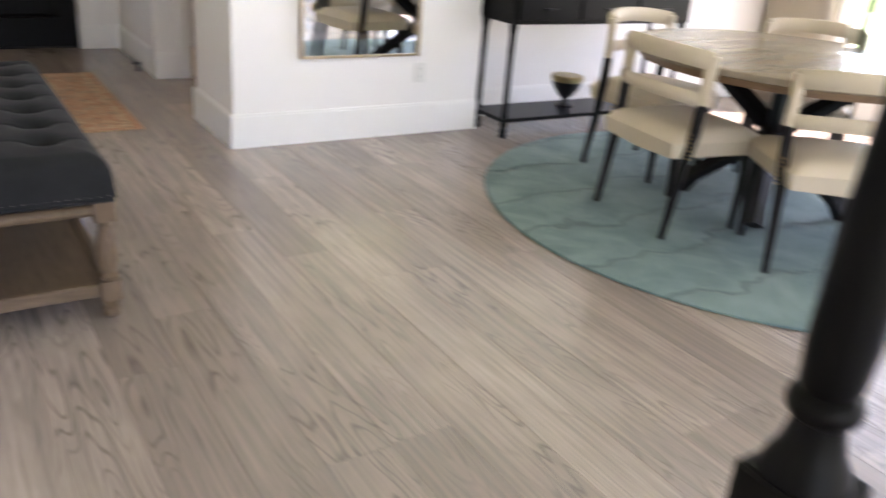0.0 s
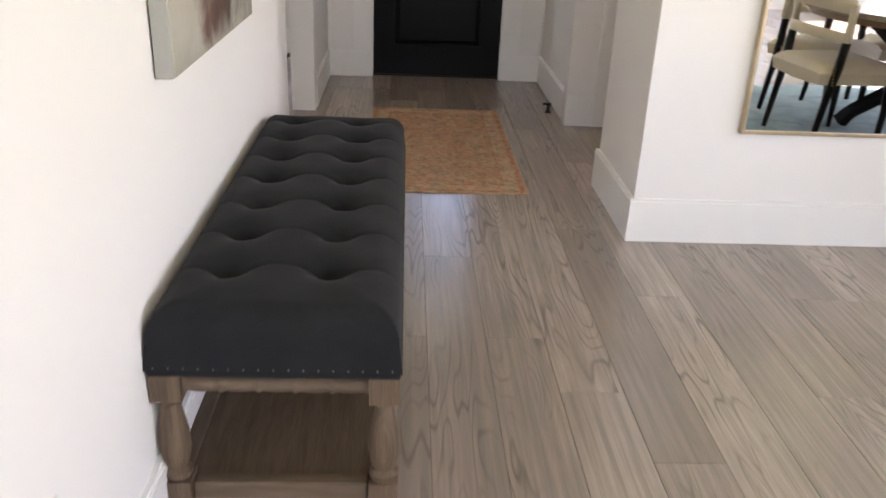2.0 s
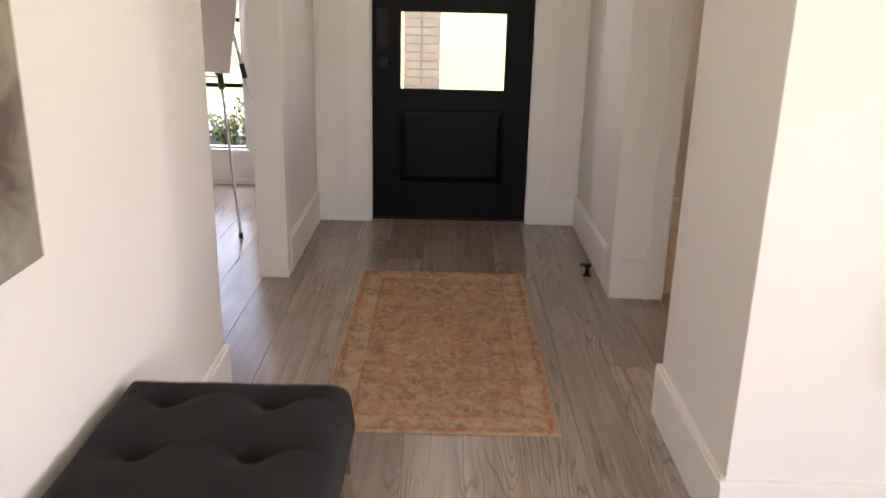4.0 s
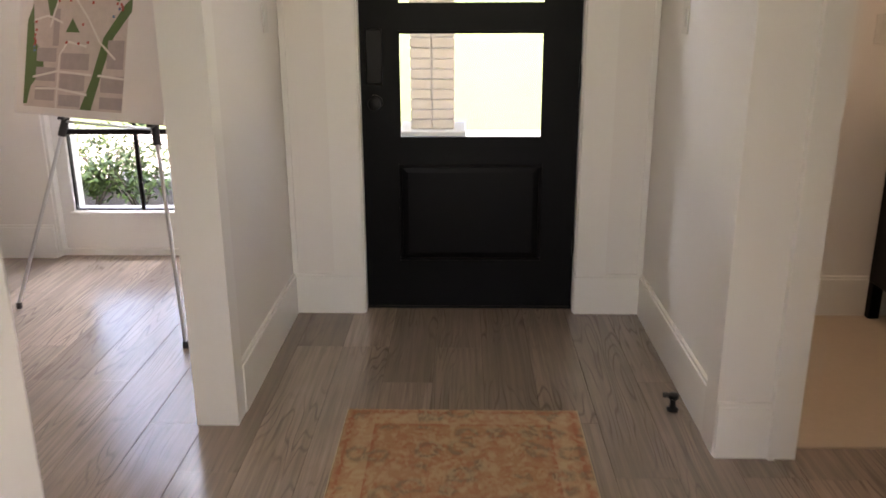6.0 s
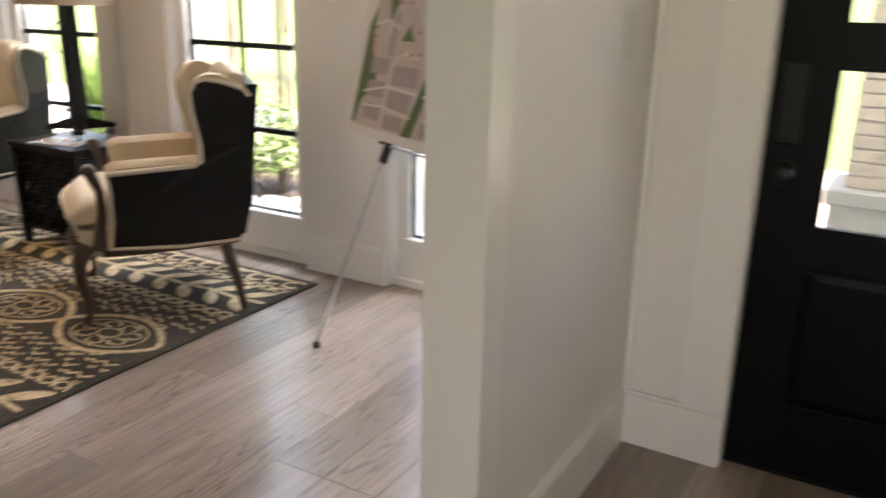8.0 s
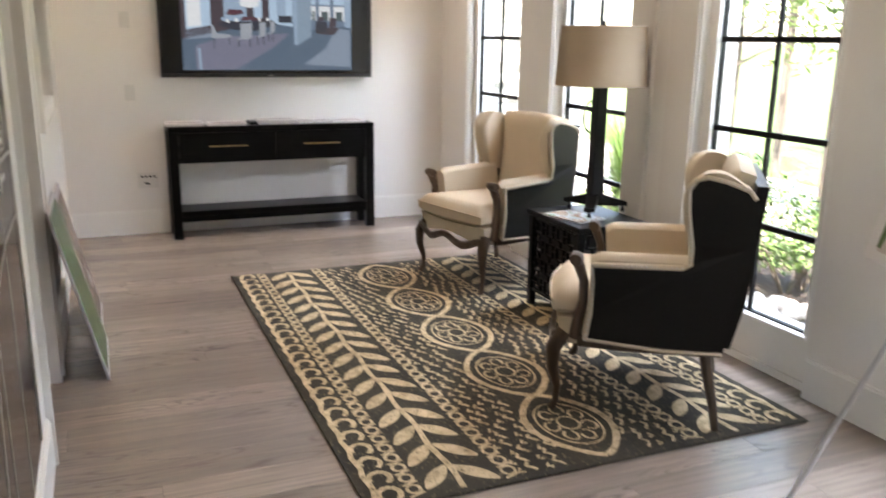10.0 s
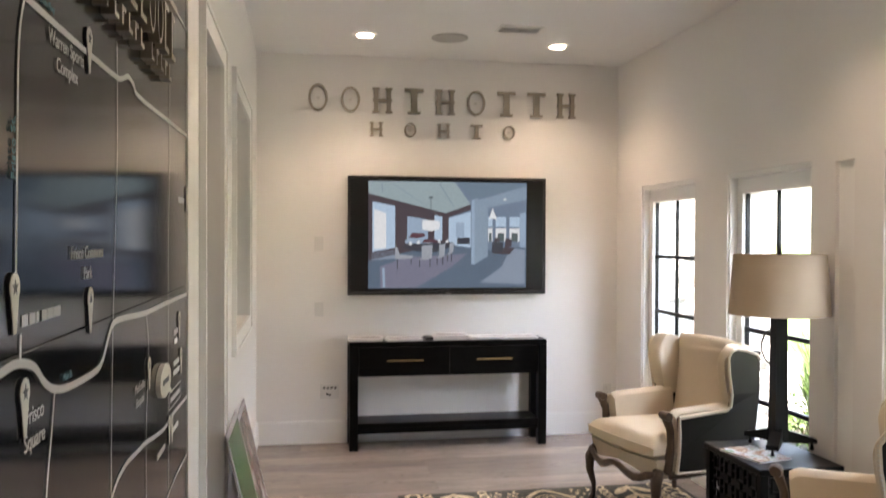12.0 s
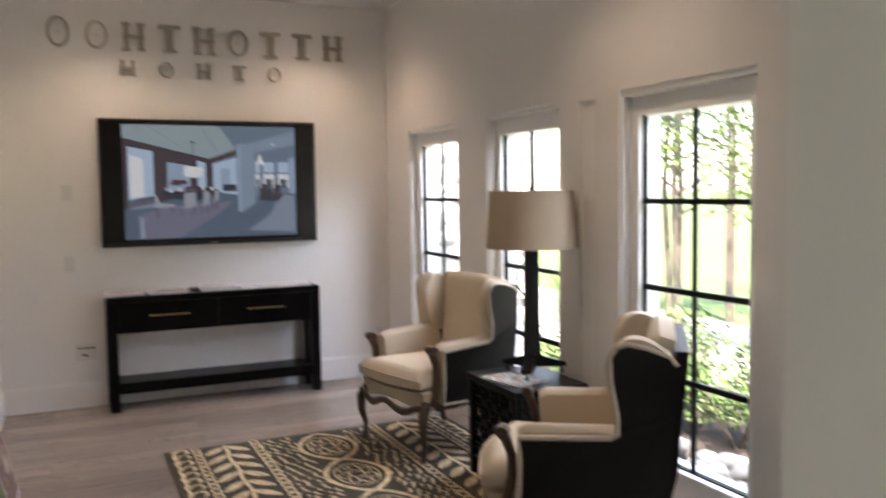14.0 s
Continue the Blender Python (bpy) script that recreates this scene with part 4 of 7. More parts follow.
def parlor_rug():
    m, t, b = material("dark_wool")
    v = coords(t)
    big = noise_tex(t, v, 2.5, 4)
    fine = noise_tex(t, coords(t, (3, 1, 1)), 160, 3)
    f = calc(t, "MULTIPLY_ADD", fine, 0.5, calc(t, "MULTIPLY", big, 0.5))
    wool = ramp(t, f, [(0.35, (0.013, 0.0115, 0.0085)), (0.65, (0.062, 0.052, 0.034))])
    fleck = ramp(t, noise_tex(t, coords(t, (1, 2.0, 1)), 38, 3, 0.6), [(0.58, (0, 0, 0)), (0.68, (1, 1, 1))])
    t.links.new(mixed(t, calc(t, "MULTIPLY", fleck, 0.45), wool, (0.24, 0.19, 0.115)), b.inputs["Base Color"])
    b.inputs["Roughness"].default_value = 0.95
    bump(t, b, fine, 0.7, 0.002)
    m2, t, b = material("cream_wool")
    v = coords(t)
    fine = noise_tex(t, coords(t, (3, 1, 1)), 160, 3)
    f = calc(t, "MULTIPLY_ADD", fine, 0.5, calc(t, "MULTIPLY", noise_tex(t, v, 22, 4), 0.5))
    cream = ramp(t, f, [(0.36, (0.26, 0.185, 0.10)), (0.5, (0.58, 0.445, 0.27)), (0.66, (0.74, 0.60, 0.39))])
    bare = ramp(t, noise_tex(t, coords(t, (1, 2.2, 1)), 46, 4, 0.7), [(0.56, (0, 0, 0)), (0.66, (1, 1, 1))])
    t.links.new(mixed(t, calc(t, "MULTIPLY", bare, 0.8), cream, (0.075, 0.062, 0.04)), b.inputs["Base Color"])
    b.inputs["Roughness"].default_value = 0.95
    bump(t, b, fine, 0.7, 0.002)
    W, D = RX1 - RX0, RY1 - RY0
    o = thing("area_rug", pose(RX0, RY0, 0), "large dark olive rug with cream vines and medallions", "rug")
    part("ground", B((0, W, 0, D, 0.0005, 0.010), bevel=0.004), m, o)
    rng = random.Random(11)
    Z = 0.0118

    def ribbon(bm, pts, w0, w1=None, closed=False):
        n = len(pts)
        L, R = [], []
        for i, (x, y) in enumerate(pts):
            a = pts[(i - 1) % n] if closed or i else pts[0]
            c = pts[(i + 1) % n] if closed or i < n - 1 else pts[-1]
            dx, dy = c[0] - a[0], c[1] - a[1]
            k = math.hypot(dx, dy) or 1
            w = w0 if w1 is None else w0 + (w1 - w0) * i / (n - 1)
            w *= rng.uniform(0.82, 1.15)
            x = min(max(x, 0.012), W - 0.012)
            y = min(max(y, 0.012), D - 0.012)
            z = Z + rng.uniform(-0.0004, 0.0006)
            L.append(bm.verts.new((x - dy / k * w / 2, y + dx / k * w / 2, z)))
            R.append(bm.verts.new((x + dy / k * w / 2, y - dx / k * w / 2, z)))
        for i in range(n if closed else n - 1):
            j = (i + 1) % n
            bm.faces.new((L[i], R[i], R[j], L[j]))

    def blob(bm, x, y, a, l, w):
        pts = []
        for k in range(9):
            s = k / 8
            pts.append((s * l, w * math.sin(math.pi * min(1, s * 0.92 + 0.04)) ** 0.8))
        up = [bm.verts.new((x + p * math.cos(a) - q * math.sin(a) / 2, y + p * math.sin(a) + q * math.cos(a) / 2, Z)) for p, q in pts]
        dn = [bm.verts.new((x + p * math.cos(a) + q * math.sin(a) / 2, y + p * math.sin(a) - q * math.cos(a) / 2, Z)) for p, q in pts]
        for i in range(8):
            bm.faces.new((up[i], up[i + 1], dn[i + 1], dn[i]))

    def flip(y, s):
        return y if s > 0 else D - y
    for s in (1, -1):
        # loops along the edge
        bm = bmesh.new()
        x = 0.05
        while x < W - 0.05:
            ribbon(bm, [(x + 0.044 * math.cos(q), flip(0.098 + 0.038 * math.sin(q), s)) for q in [k * 0.5 for k in range(1, 11)]], 0.021)
            x += 0.112
        ribbon(bm, [(0.03 + (W - 0.06) * k / 60, flip(0.050 + 0.006 * math.sin(k * 2.1), s)) for k in range(61)], 0.022)
        part("loop_border", bm, m2, o, "cream looped border")
        # chain
        for yc, r in ((0.185, 0.024), (0.545, 0.026)):
            bm = bmesh.new()
            x = 0.04
            while x < W - 0.04:
                ribbon(bm, [(x + r * 1.15 * math.cos(q), flip(yc + r * math.sin(q), s)) for q in [k * 0.63 for k in range(10)]], 0.013, closed=True)
                ribbon(bm, [(x + 0.028, flip(yc + 0.03, s)), (x + 0.048, flip(yc - 0.03, s))], 0.012)
                x += 0.078
            part("chain_border", bm, m2, o, "cream chain border")
        # leafy vine
        bm = bmesh.new()
        ribbon(bm, [(0.03 + (W - 0.06) * k / 80, flip(0.355 + 0.006 * math.sin(k * 0.6), s)) for k in range(81)], 0.024)
        x = 0.05
        k = 0
        while x < W - 0.16:
            for side in (1, -1):
                a = radians(42) * side * s
                blob(bm, x + rng.uniform(-0.006, 0.006), flip(0.355 + 0.010 * side, s), a, 0.185 * rng.uniform(0.92, 1.06), 0.066)
            x += 0.168
            k += 1
        part("leaf_vine", bm, m2, o, "cream leafy vine")
    # chain of medallions along the middle
    mid = D / 2
    n = 5
    step = (W - 0.10) / n
    for s in (1, -1):
        bm = bmesh.new()
        P = []
        for j in range(141):
            q = j / 140 * n * math.pi
            P.append((0.05 + (W - 0.10) * j / 140, mid + s * 0.170 * math.copysign(abs(math.sin(q)) ** 0.72, math.sin(q))))
        ribbon(bm, P, 0.030)
        part("medallion_chain", bm, m2, o, "cream interlaced band")
    for k in range(n):
        cx, off = 0.05 + step * (k + 0.5), 0.0
        bm = bmesh.new()
        a, c = step * 0.42, 0.165
        ribbon(bm, [(cx + a * 0.78 * math.cos(q), mid + off + c * 0.74 * math.sin(q)) for q in [j * 2 * math.pi / 30 for j in range(30)]], 0.010, closed=True)
        for j in range(7):
            q = j * 2 * math.pi / 7 + 0.3
            px, py = cx + a * 0.50 * math.cos(q), mid + off + c * 0.48 * math.sin(q)
            ribbon(bm, [(px + a * 0.17 * math.cos(q + w), py + c * 0.17 * math.sin(q + w)) for w in (-2.2, -1.3, -0.4, 0.5, 1.4, 2.3, 3.0)], 0.013)
        ribbon(bm, [(cx + a * 0.24 * math.cos(q), mid + off + c * 0.26 * math.sin(q)) for q in [j * 2 * math.pi / 14 for j in range(14)]], 0.012, closed=True)
        part("medallion", bm, m2, o, "cream outlined medallion")["kind"] = "stuff"
        for s, far in ((1, 0.0), (-1, 0.0), (1, 0.115), (-1, 0.115)):
            bm = bmesh.new()
            for j in range(9):
                px, py = cx + (j - 4) * step * 0.113, mid + s * (0.185 + far + 0.025 * math.sin(j * 2.2 + k))
                ribbon(bm, [(px - 0.03, py), (px - 0.01, py + 0.016 * s), (px + 0.012, py + 0.004), (px + 0.03, py - 0.012 * s)], 0.015)
                ribbon(bm, [(px, py + 0.045 * s), (px + 0.022, py + 0.058 * s), (px + 0.03, py + 0.035 * s)], 0.013)
            part("tendril", bm, m2, o)["kind"] = "stuff"


parlor_rug()

# ---- wing chairs
IVORY = cloth("ivory_linen", (0.58, 0.49, 0.37), 800, 0.05, 0.85, 0.25)
BROWNHIDE = plain("dark_brown_hide", (0.0075, 0.0058, 0.0052), 0.42, vary=0.25, scale=5, grain=80, relief=0.2, dist=0.001, spec=0.16)
WALNUT = wood("carved_walnut", (0.035, 0.022, 0.014), (0.095, 0.060, 0.038), "Z", 0.4, 1.0, 0.2)
NAILS = plain("pewter_nails", (0.55, 0.53, 0.49), 0.35, 1.0, relief=0)


def wing_chair(m, label):
    """Faces local -y. Ivory inside, dark hide outside, carved walnut frame."""
    o = thing("wing_chair", m, label, "armchair", "wing chairs")
    hw, front, back = 0.36, -0.35, 0.32
    # seat cushion with a bowed front
    def seat(top):
        def f(u, v):
            x = (u - 0.5) * 2 * (0.275 + 0.055 * max(0, 1 - v * 2.2))
            y = -0.440 + 0.645 * v
            bow = -0.045 * math.cos(math.pi * (u - 0.5)) * max(0, 1 - v * 2)
            e = min(u, 1 - u, v * 1.0, 1 - v) * 2
            r = max(0, 1 - e / 0.22) ** 2.3
            z = 0.462 + 0.026 * math.sin(math.pi * u) * math.sin(math.pi * min(1, v + 0.15)) - 0.050 * r if top else 0.345 + 0.03 * r
            return Vector((x, y + bow, z))
        return f
    bm = bmesh.new()
    grid_solid(bm, 26, 26, seat(True), seat(False))
    cush = part("seat_cushion", bm, IVORY, o, "plump ivory seat cushion", True)
    bm = bmesh.new()
    tube(bm, [seat(True)(k / 24, 0) + Vector((0, -0.004, 0.004)) for k in range(25)], 0.0045, 6)
    part("piping", bm, IVORY, cush, "", True)
    # seat front below the cushion
    bm = bmesh.new()
    grid_solid(bm, 20, 6, lambda u, v: Vector(((u - 0.5) * 0.66, -0.418 - 0.045 * math.cos(math.pi * (u - 0.5)) + 0.585 * v, 0.348)),
               lambda u, v: Vector(((u - 0.5) * 0.64, -0.395 - 0.045 * math.cos(math.pi * (u - 0.5)) + 0.57 * v, 0.262 + 0.02 * math.cos(2 * math.pi * (u - 0.5)))))
    part("seat_base", bm, IVORY, o, "", True)
    # reclined inside back
    def backf(front_side):
        def f(u, v):
            x = (u - 0.5) * (0.52 + 0.04 * v)
            z = 0.40 + 0.625 * v - 0.02 * (2 * u - 1) ** 2 * v
            y = 0.175 + 0.17 * v
            if front_side:
                e = min(u, 1 - u, 1 - v) * 2
                y -= 0.075 - 0.05 * max(0, 1 - e / 0.25) ** 2.2 + 0.02 * math.sin(math.pi * v) * -1
            else:
                y += 0.03
            return Vector((x, y, z + (0.02 if front_side and v > 0.95 else 0)))
        return f
    bm = bmesh.new()
    grid_solid(bm, 20, 26, backf(True), backf(False))
    part("back_cushion", bm, IVORY, o, "padded ivory backrest", True)
    bm = bmesh.new()
    grid_solid(bm, 14, 16, lambda u, v: Vector(((u - 0.5) * (0.60 + 0.06 * v), 0.255 + 0.160 * v, 0.28 + 0.69 * v)), lambda u, v: Vector(((u - 0.5) * (0.60 + 0.06 * v), 0.215 + 0.155 * v, 0.28 + 0.69 * v)))
    part("back_cover", bm, BROWNHIDE, o, "dark brown hide outer back", True)
    for s in (1, -1):
        # side outline in y, z: arm, then the rising wing
        side = [(-0.300, 0.275), (-0.285, 0.38), (-0.275, 0.50), (-0.265, 0.575), (0.075, 0.594), (0.105, 0.612), (0.118, 0.70), (0.118, 0.85), (0.128, 0.945), (0.158, 0.990), (0.20, 1.004), (0.27, 0.988), (0.345, 0.955), (0.362, 0.92), (0.325, 0.70), (0.265, 0.42), (0.225, 0.275)]
        bm = bmesh.new()
        xo, xi = s * 0.356, s * 0.338
        a = [bm.verts.new((xo + s * (0.012 if z > 0.65 else 0.0), y, z)) for y, z in side]
        b_ = [bm.verts.new((xi + s * (0.012 if z > 0.65 else 0.0), y, z)) for y, z in side]
        bm.faces.new(a)
        bm.faces.new(b_[::-1])
        for i in range(len(side)):
            j = (i + 1) % len(side)
            bm.faces.new((a[i], b_[i], b_[j], a[j]))
        part("outer_side", bm, BROWNHIDE, o, "dark brown hide outer side")
        # padded inner arm
        def arm(top):
            def f(u, v):
                y = -0.275 + 0.45 * u
                x = s * (0.258 + 0.078 * v)
                e = min(v, 1 - v) * 2
                z = (0.590 + 0.028 * math.sin(math.pi * v) + 0.018 * u - 0.02 * max(0, 1 - u / 0.08)) if top else 0.36
                return Vector((x - (s * 0.012 if not top else 0), y, z))
            return f
        bm = bmesh.new()
        grid_solid(bm, 22, 10, arm(True), arm(False))
        part("arm_pad", bm, IVORY, o, "padded ivory arm", True)
        # padded inner wing
        def wing(inner):
            def f(u, v):
                z = 0.58 + 0.435 * v
                front_y = 0.118 + 0.02 * math.sin(math.pi * v) * -1 + 0.07 * max(0, (v - 0.72) / 0.28) ** 2
                y = front_y + (0.312 - 0.06 * (1 - v) - front_y + 0.07 * (v - 0.5)) * u
                roll = max(0, 1 - u / 0.14)
                x = s * ((0.275 - 0.012 * math.sin(math.pi * v) + 0.03 * roll * 0) if inner else 0.347 + 0.012 * v)
                if inner:
                    x += s * 0.035 * roll ** 2
                top = 0.028 * math.sin(math.pi * min(1, u * 1.1)) * max(0, (v - 0.85) / 0.15)
                return Vector((x, y - 0.012 * (1 - abs(2 * v - 1)) * 0, z - 0.05 * max(0, (v - 0.8) / 0.2) * u + top))
            return f
        bm = bmesh.new()
        grid_solid(bm, 18, 20, wing(True), wing(False))
        part("wing", bm, IVORY, o, "padded ivory wing", True)
        # pale welt round the hide panel
        bm = bmesh.new()
        tube(bm, [(s * (0.357 + (0.012 if z > 0.65 else 0)), y, z) for y, z in side[:14]], 0.011, 6)
        part("welt", bm, IVORY, o, "", True)
        bm = bmesh.new()
        tube(bm, [(s * 0.357, y, z) for y, z in (side[-1], (0.0, 0.262), side[0])], 0.007, 6)
        part("lower_welt", bm, IVORY, o, "", True)
        bm = bmesh.new()
        ring = [Vector((s * 0.366, y, z)) for y, z in side[:6]] + [Vector((s * 0.376, y, z)) for y, z in side[6:13]]
        for p, q in zip(ring, ring[1:]):
            kk = max(1, int((q - p).length / 0.018))
            for i in range(kk):
                c = p.lerp(q, i / kk)
                bmesh.ops.create_icosphere(bm, subdivisions=1, radius=0.0055, matrix=Matrix.Translation(c))
        nails = part("nailheads", bm, NAILS, o, "row of pewter nailheads", True)
        nails["kind"] = "stuff"
        # carved arm post with a scroll
        bm = bmesh.new()
        tube(bm, [(s * 0.325, -0.345, 0.27), (s * 0.330, -0.335, 0.34), (s * 0.325, -0.318, 0.42), (s * 0.322, -0.312, 0.50), (s * 0.322, -0.325, 0.56), (s * 0.322, -0.335, 0.59)], [0.030, 0.026, 0.021, 0.022, 0.027, 0.030], 10, flat=(1.0, 0.8))
        post = part("arm_post", bm, WALNUT, o, "carved walnut arm post", True)
        bm = bmesh.new()
        lathe(bm, [(0.024, -0.034), (0.027, -0.02), (0.027, 0.02), (0.024, 0.034)], 16, m=pose(s * 0.322, -0.332, 0.588, 0, 90, 0))
        part("scroll", bm, WALNUT, post, "", True)
        # legs
        bm = bmesh.new()
        tube(bm, [(s * 0.31, -0.335, 0.285), (s * 0.335, -0.372, 0.225), (s * 0.335, -0.372, 0.16), (s * 0.318, -0.352, 0.085), (s * 0.318, -0.355, 0.03), (s * 0.326, -0.372, 0.0)], [0.034, 0.033, 0.025, 0.016, 0.015, 0.021], 10)
        part("front_leg", bm, WALNUT, o, "curved walnut front leg", True)
        bm = bmesh.new()
        tube(bm, [(s * 0.31, 0.215, 0.285), (s * 0.315, 0.235, 0.2), (s * 0.32, 0.265, 0.09), (s * 0.325, 0.285, 0.0)], [0.027, 0.023, 0.018, 0.016], 8)
        part("back_leg", bm, WALNUT, o, "walnut back leg", True)
        bm = bmesh.new()
        tube(bm, [(s * 0.335, -0.33, 0.262), (s * 0.338, -0.16, 0.256), (s * 0.338, 0.05, 0.262), (s * 0.33, 0.22, 0.272)], [0.024, 0.018, 0.016, 0.020], 8, flat=(0.8, 1.0))
        part("side_rail", bm, WALNUT, o, "", True)
    bm = bmesh.new()
    tube(bm, [((k / 12 - 0.5) * 0.66, -0.372 - 0.045 * math.cos(math.pi * (k / 12 - 0.5)), 0.250 + 0.020 * math.cos(4 * math.pi * (k / 12 - 0.5))) for k in range(13)], 0.019, 8, flat=(0.7, 1.1))
    part("front_rail", bm, WALNUT, o, "carved walnut front rail", True)
    # the upholstered body sits back over the legs, which lift it; the back stands steep
    def lift(z):
        for a, b_, c, d in ((0.0, 0.25, 0.0, 0.305), (0.25, 0.46, 0.305, 0.525), (0.46, 0.60, 0.525, 0.668), (0.60, 1.05, 0.668, 1.055)):
            if z <= b_ or b_ == 1.05:
                return c + (z - a) * (d - c) / (b_ - a)
    for ch in o.children:
        body = "leg" not in ch.name and "front_rail" not in ch.name
        if body:
            ch.location.y = 0.055
        for piece in (ch, *ch.children):
            for v in piece.data.vertices:
                if body:
                    v.co.y -= 0.085 * max(0.0, (v.co.z - 0.45) / 0.55)
                v.co.z = lift(v.co.z)
    return o


wing_chair(pose(-4.135, 7.69, 0.0115, 0, 0, 13), "ivory wing chair with dark hide back beside the television console")
wing_chair(pose(-2.215, 7.50, 0.0115, 0, 0, -39), "ivory wing chair with dark hide back before the garden window")

# ---- side table with fretwork
st = thing("side_table", pose(-3.52, 7.58, 0), "black side table with pierced fretwork sides", "side table")
SW, SD, SH = 0.56, 0.44, 0.575
part("top", B((0, SW, 0, SD, SH - 0.03, SH), bevel=0.003), DARKWOOD, st)
for x in (0.012, SW - 0.052):
    for y in (0.012, SD - 0.052):
        part("leg", B((x, x + 0.04, y, y + 0.04, 0, SH - 0.0305), bevel=0.002), DARKWOOD, st)
part("bottom_board", B((0.053, SW - 0.053, 0.053, SD - 0.053, 0.09, 0.105)), DARKWOOD, st)
part("inner_box", B((0.06, SW - 0.06, 0.06, SD - 0.06, 0.106, SH - 0.0305)), BLACKPLASTIC, st)


def fret(w, h):
    """Interlaced squares and bars in the x, z plane."""
    bm = bmesh.new()
    s = 0.008
    nx, nz = max(2, round(w / 0.12)), round(h / 0.12)
    for i in range(nx):
        for j in range(nz):
            x0, z0 = w * i / nx, h * j / nz
            x1, z1 = w * (i + 1) / nx, h * (j + 1) / nz
            mx, mz = (x0 + x1) / 2, (z0 + z1) / 2
            q = 0.030
            for b in ((mx - q, mx + q, mz - q - s, mz - q), (mx - q, mx + q, mz + q, mz + q + s), (mx - q - s, mx - q, mz - q - s, mz + q + s), (mx + q, mx + q + s, mz - q - s, mz + q + s),
                      (x0, mx - q - s, mz - s / 2, mz + s / 2), (mx + q + s, x1, mz - s / 2, mz + s / 2), (mx - s / 2, mx + s / 2, z0, mz - q - s), (mx - s / 2, mx + s / 2, mz + q + s, z1)):
                add_box(bm, b[0], b[1], -0.007, 0.007, b[2], b[3])
    for b in ((0, w, 0, 0.012), (0, w, h - 0.012, h)):
        add_box(bm, b[0], b[1], -0.009, 0.009, b[2], b[3])
    return bm


for nm, mm, w in (("fretwork", pose(0.052, 0.03, 0.10), SW - 0.104), ("fretwork", pose(0.052, SD - 0.03, 0.10), SW - 0.104), ("fretwork", pose(0.03, 0.052, 0.10, 0, 0, 90), SD - 0.104), ("fretwork", pose(SW - 0.03, 0.052, 0.10, 0, 0, 90), SD - 0.104)):
    bm = fret(w, SH - 0.132)
    bmesh.ops.transform(bm, matrix=mm, verts=bm.verts)
    part(nm, bm, DARKWOOD, st, "pierced black fretwork")

# ---- table lamp
lp = thing("table_lamp", pose(-3.29, 7.875, SH), "tall black three-footed lamp with a beige drum shade", "lamp")
for k in range(3):
    a = radians(200 + 120 * k)
    bm = bmesh.new()
    ca, sa = math.cos(a), math.sin(a)
    vs = []
    for d, z0, z1, w in ((0.012, 0.045, 0.125, 0.024), (0.05, 0.045, 0.105, 0.026), (0.19, 0.040, 0.062, 0.030)):
        vs.append([bm.verts.new((d * ca - w * e * sa, d * sa + w * e * ca, z)) for e, z in ((-1, z0), (1, z0), (1, z1), (-1, z1))])
    for p, q in zip(vs, vs[1:]):
        for i in range(4):
            bm.faces.new((p[i], p[(i + 1) % 4], q[(i + 1) % 4], q[i]))
    bm.faces.new(vs[0][::-1])
    bm.faces.new(vs[-1])
    foot = part("foot", bm, BLACKMETAL, lp, "flat tapered black foot")
    bm = bmesh.new()
    lathe(bm, [(0.006, 0), (0.010, 0.004), (0.012, 0.012), (0.008, 0.020), (0.005, 0.040)], 10, (0.175 * ca, 0.175 * sa, 0))
    part("glide", bm, BLACKMETAL, foot, "", True)
bm = bmesh.new()
tube(bm, [(0, 0, 0.06), (0, 0, 0.3), (0, 0, 0.70)], [0.052, 0.046, 0.042], 4)
part("column", bm, BLACKMETAL, lp, "thick black column")
bm = bmesh.new()
prof = [(0.248, 0.702), (0.226, 1.012), (0.2245, 1.012), (0.2465, 0.702)]
seg = 64
rings = [[bm.verts.new((r * math.cos(2 * math.pi * k / seg), r * math.sin(2 * math.pi * k / seg), z)) for k in range(seg)] for r, z in prof]
for i in range(4):
    for k in range(seg):
        bm.faces.new((rings[i][k], rings[i][(k + 1) % seg], rings[(i + 1) % 4][(k + 1) % seg], rings[(i + 1) % 4][k]))
SHADE = cloth("beige_shade_linen", (0.40, 0.32, 0.235), 600, 0.06, 0.9, 0.2)
part("shade", bm, SHADE, lp, "beige linen drum shade", True)
bm = bmesh.new()
tube(bm, [(-0.2245, 0, 0.985), (0.2245, 0, 0.985)], 0.003, 6)
tube(bm, [(0, -0.2245, 0.985), (0, 0.2245, 0.985)], 0.003, 6)
tube(bm, [(0, 0, 0.70), (0, 0, 0.99)], 0.008, 8)
part("harp", bm, BLACKMETAL, lp)
bm = bmesh.new()
lathe(bm, [(0.006, 0.985), (0.011, 0.995), (0.011, 1.03), (0.007, 1.04)], 12)
part("finial", bm, BLACKMETAL, lp, "", True)
bm = bmesh.new()
tube(bm, [(-0.045, -0.02, 0.62), (-0.075, -0.03, 0.60), (-0.10, -0.035, 0.55), (-0.10, -0.035, 0.50), (-0.075, -0.03, 0.46), (-0.045, -0.02, 0.44)], 0.005, 6)
part("cord_loop", bm, BLACKPLASTIC, lp, "", True)


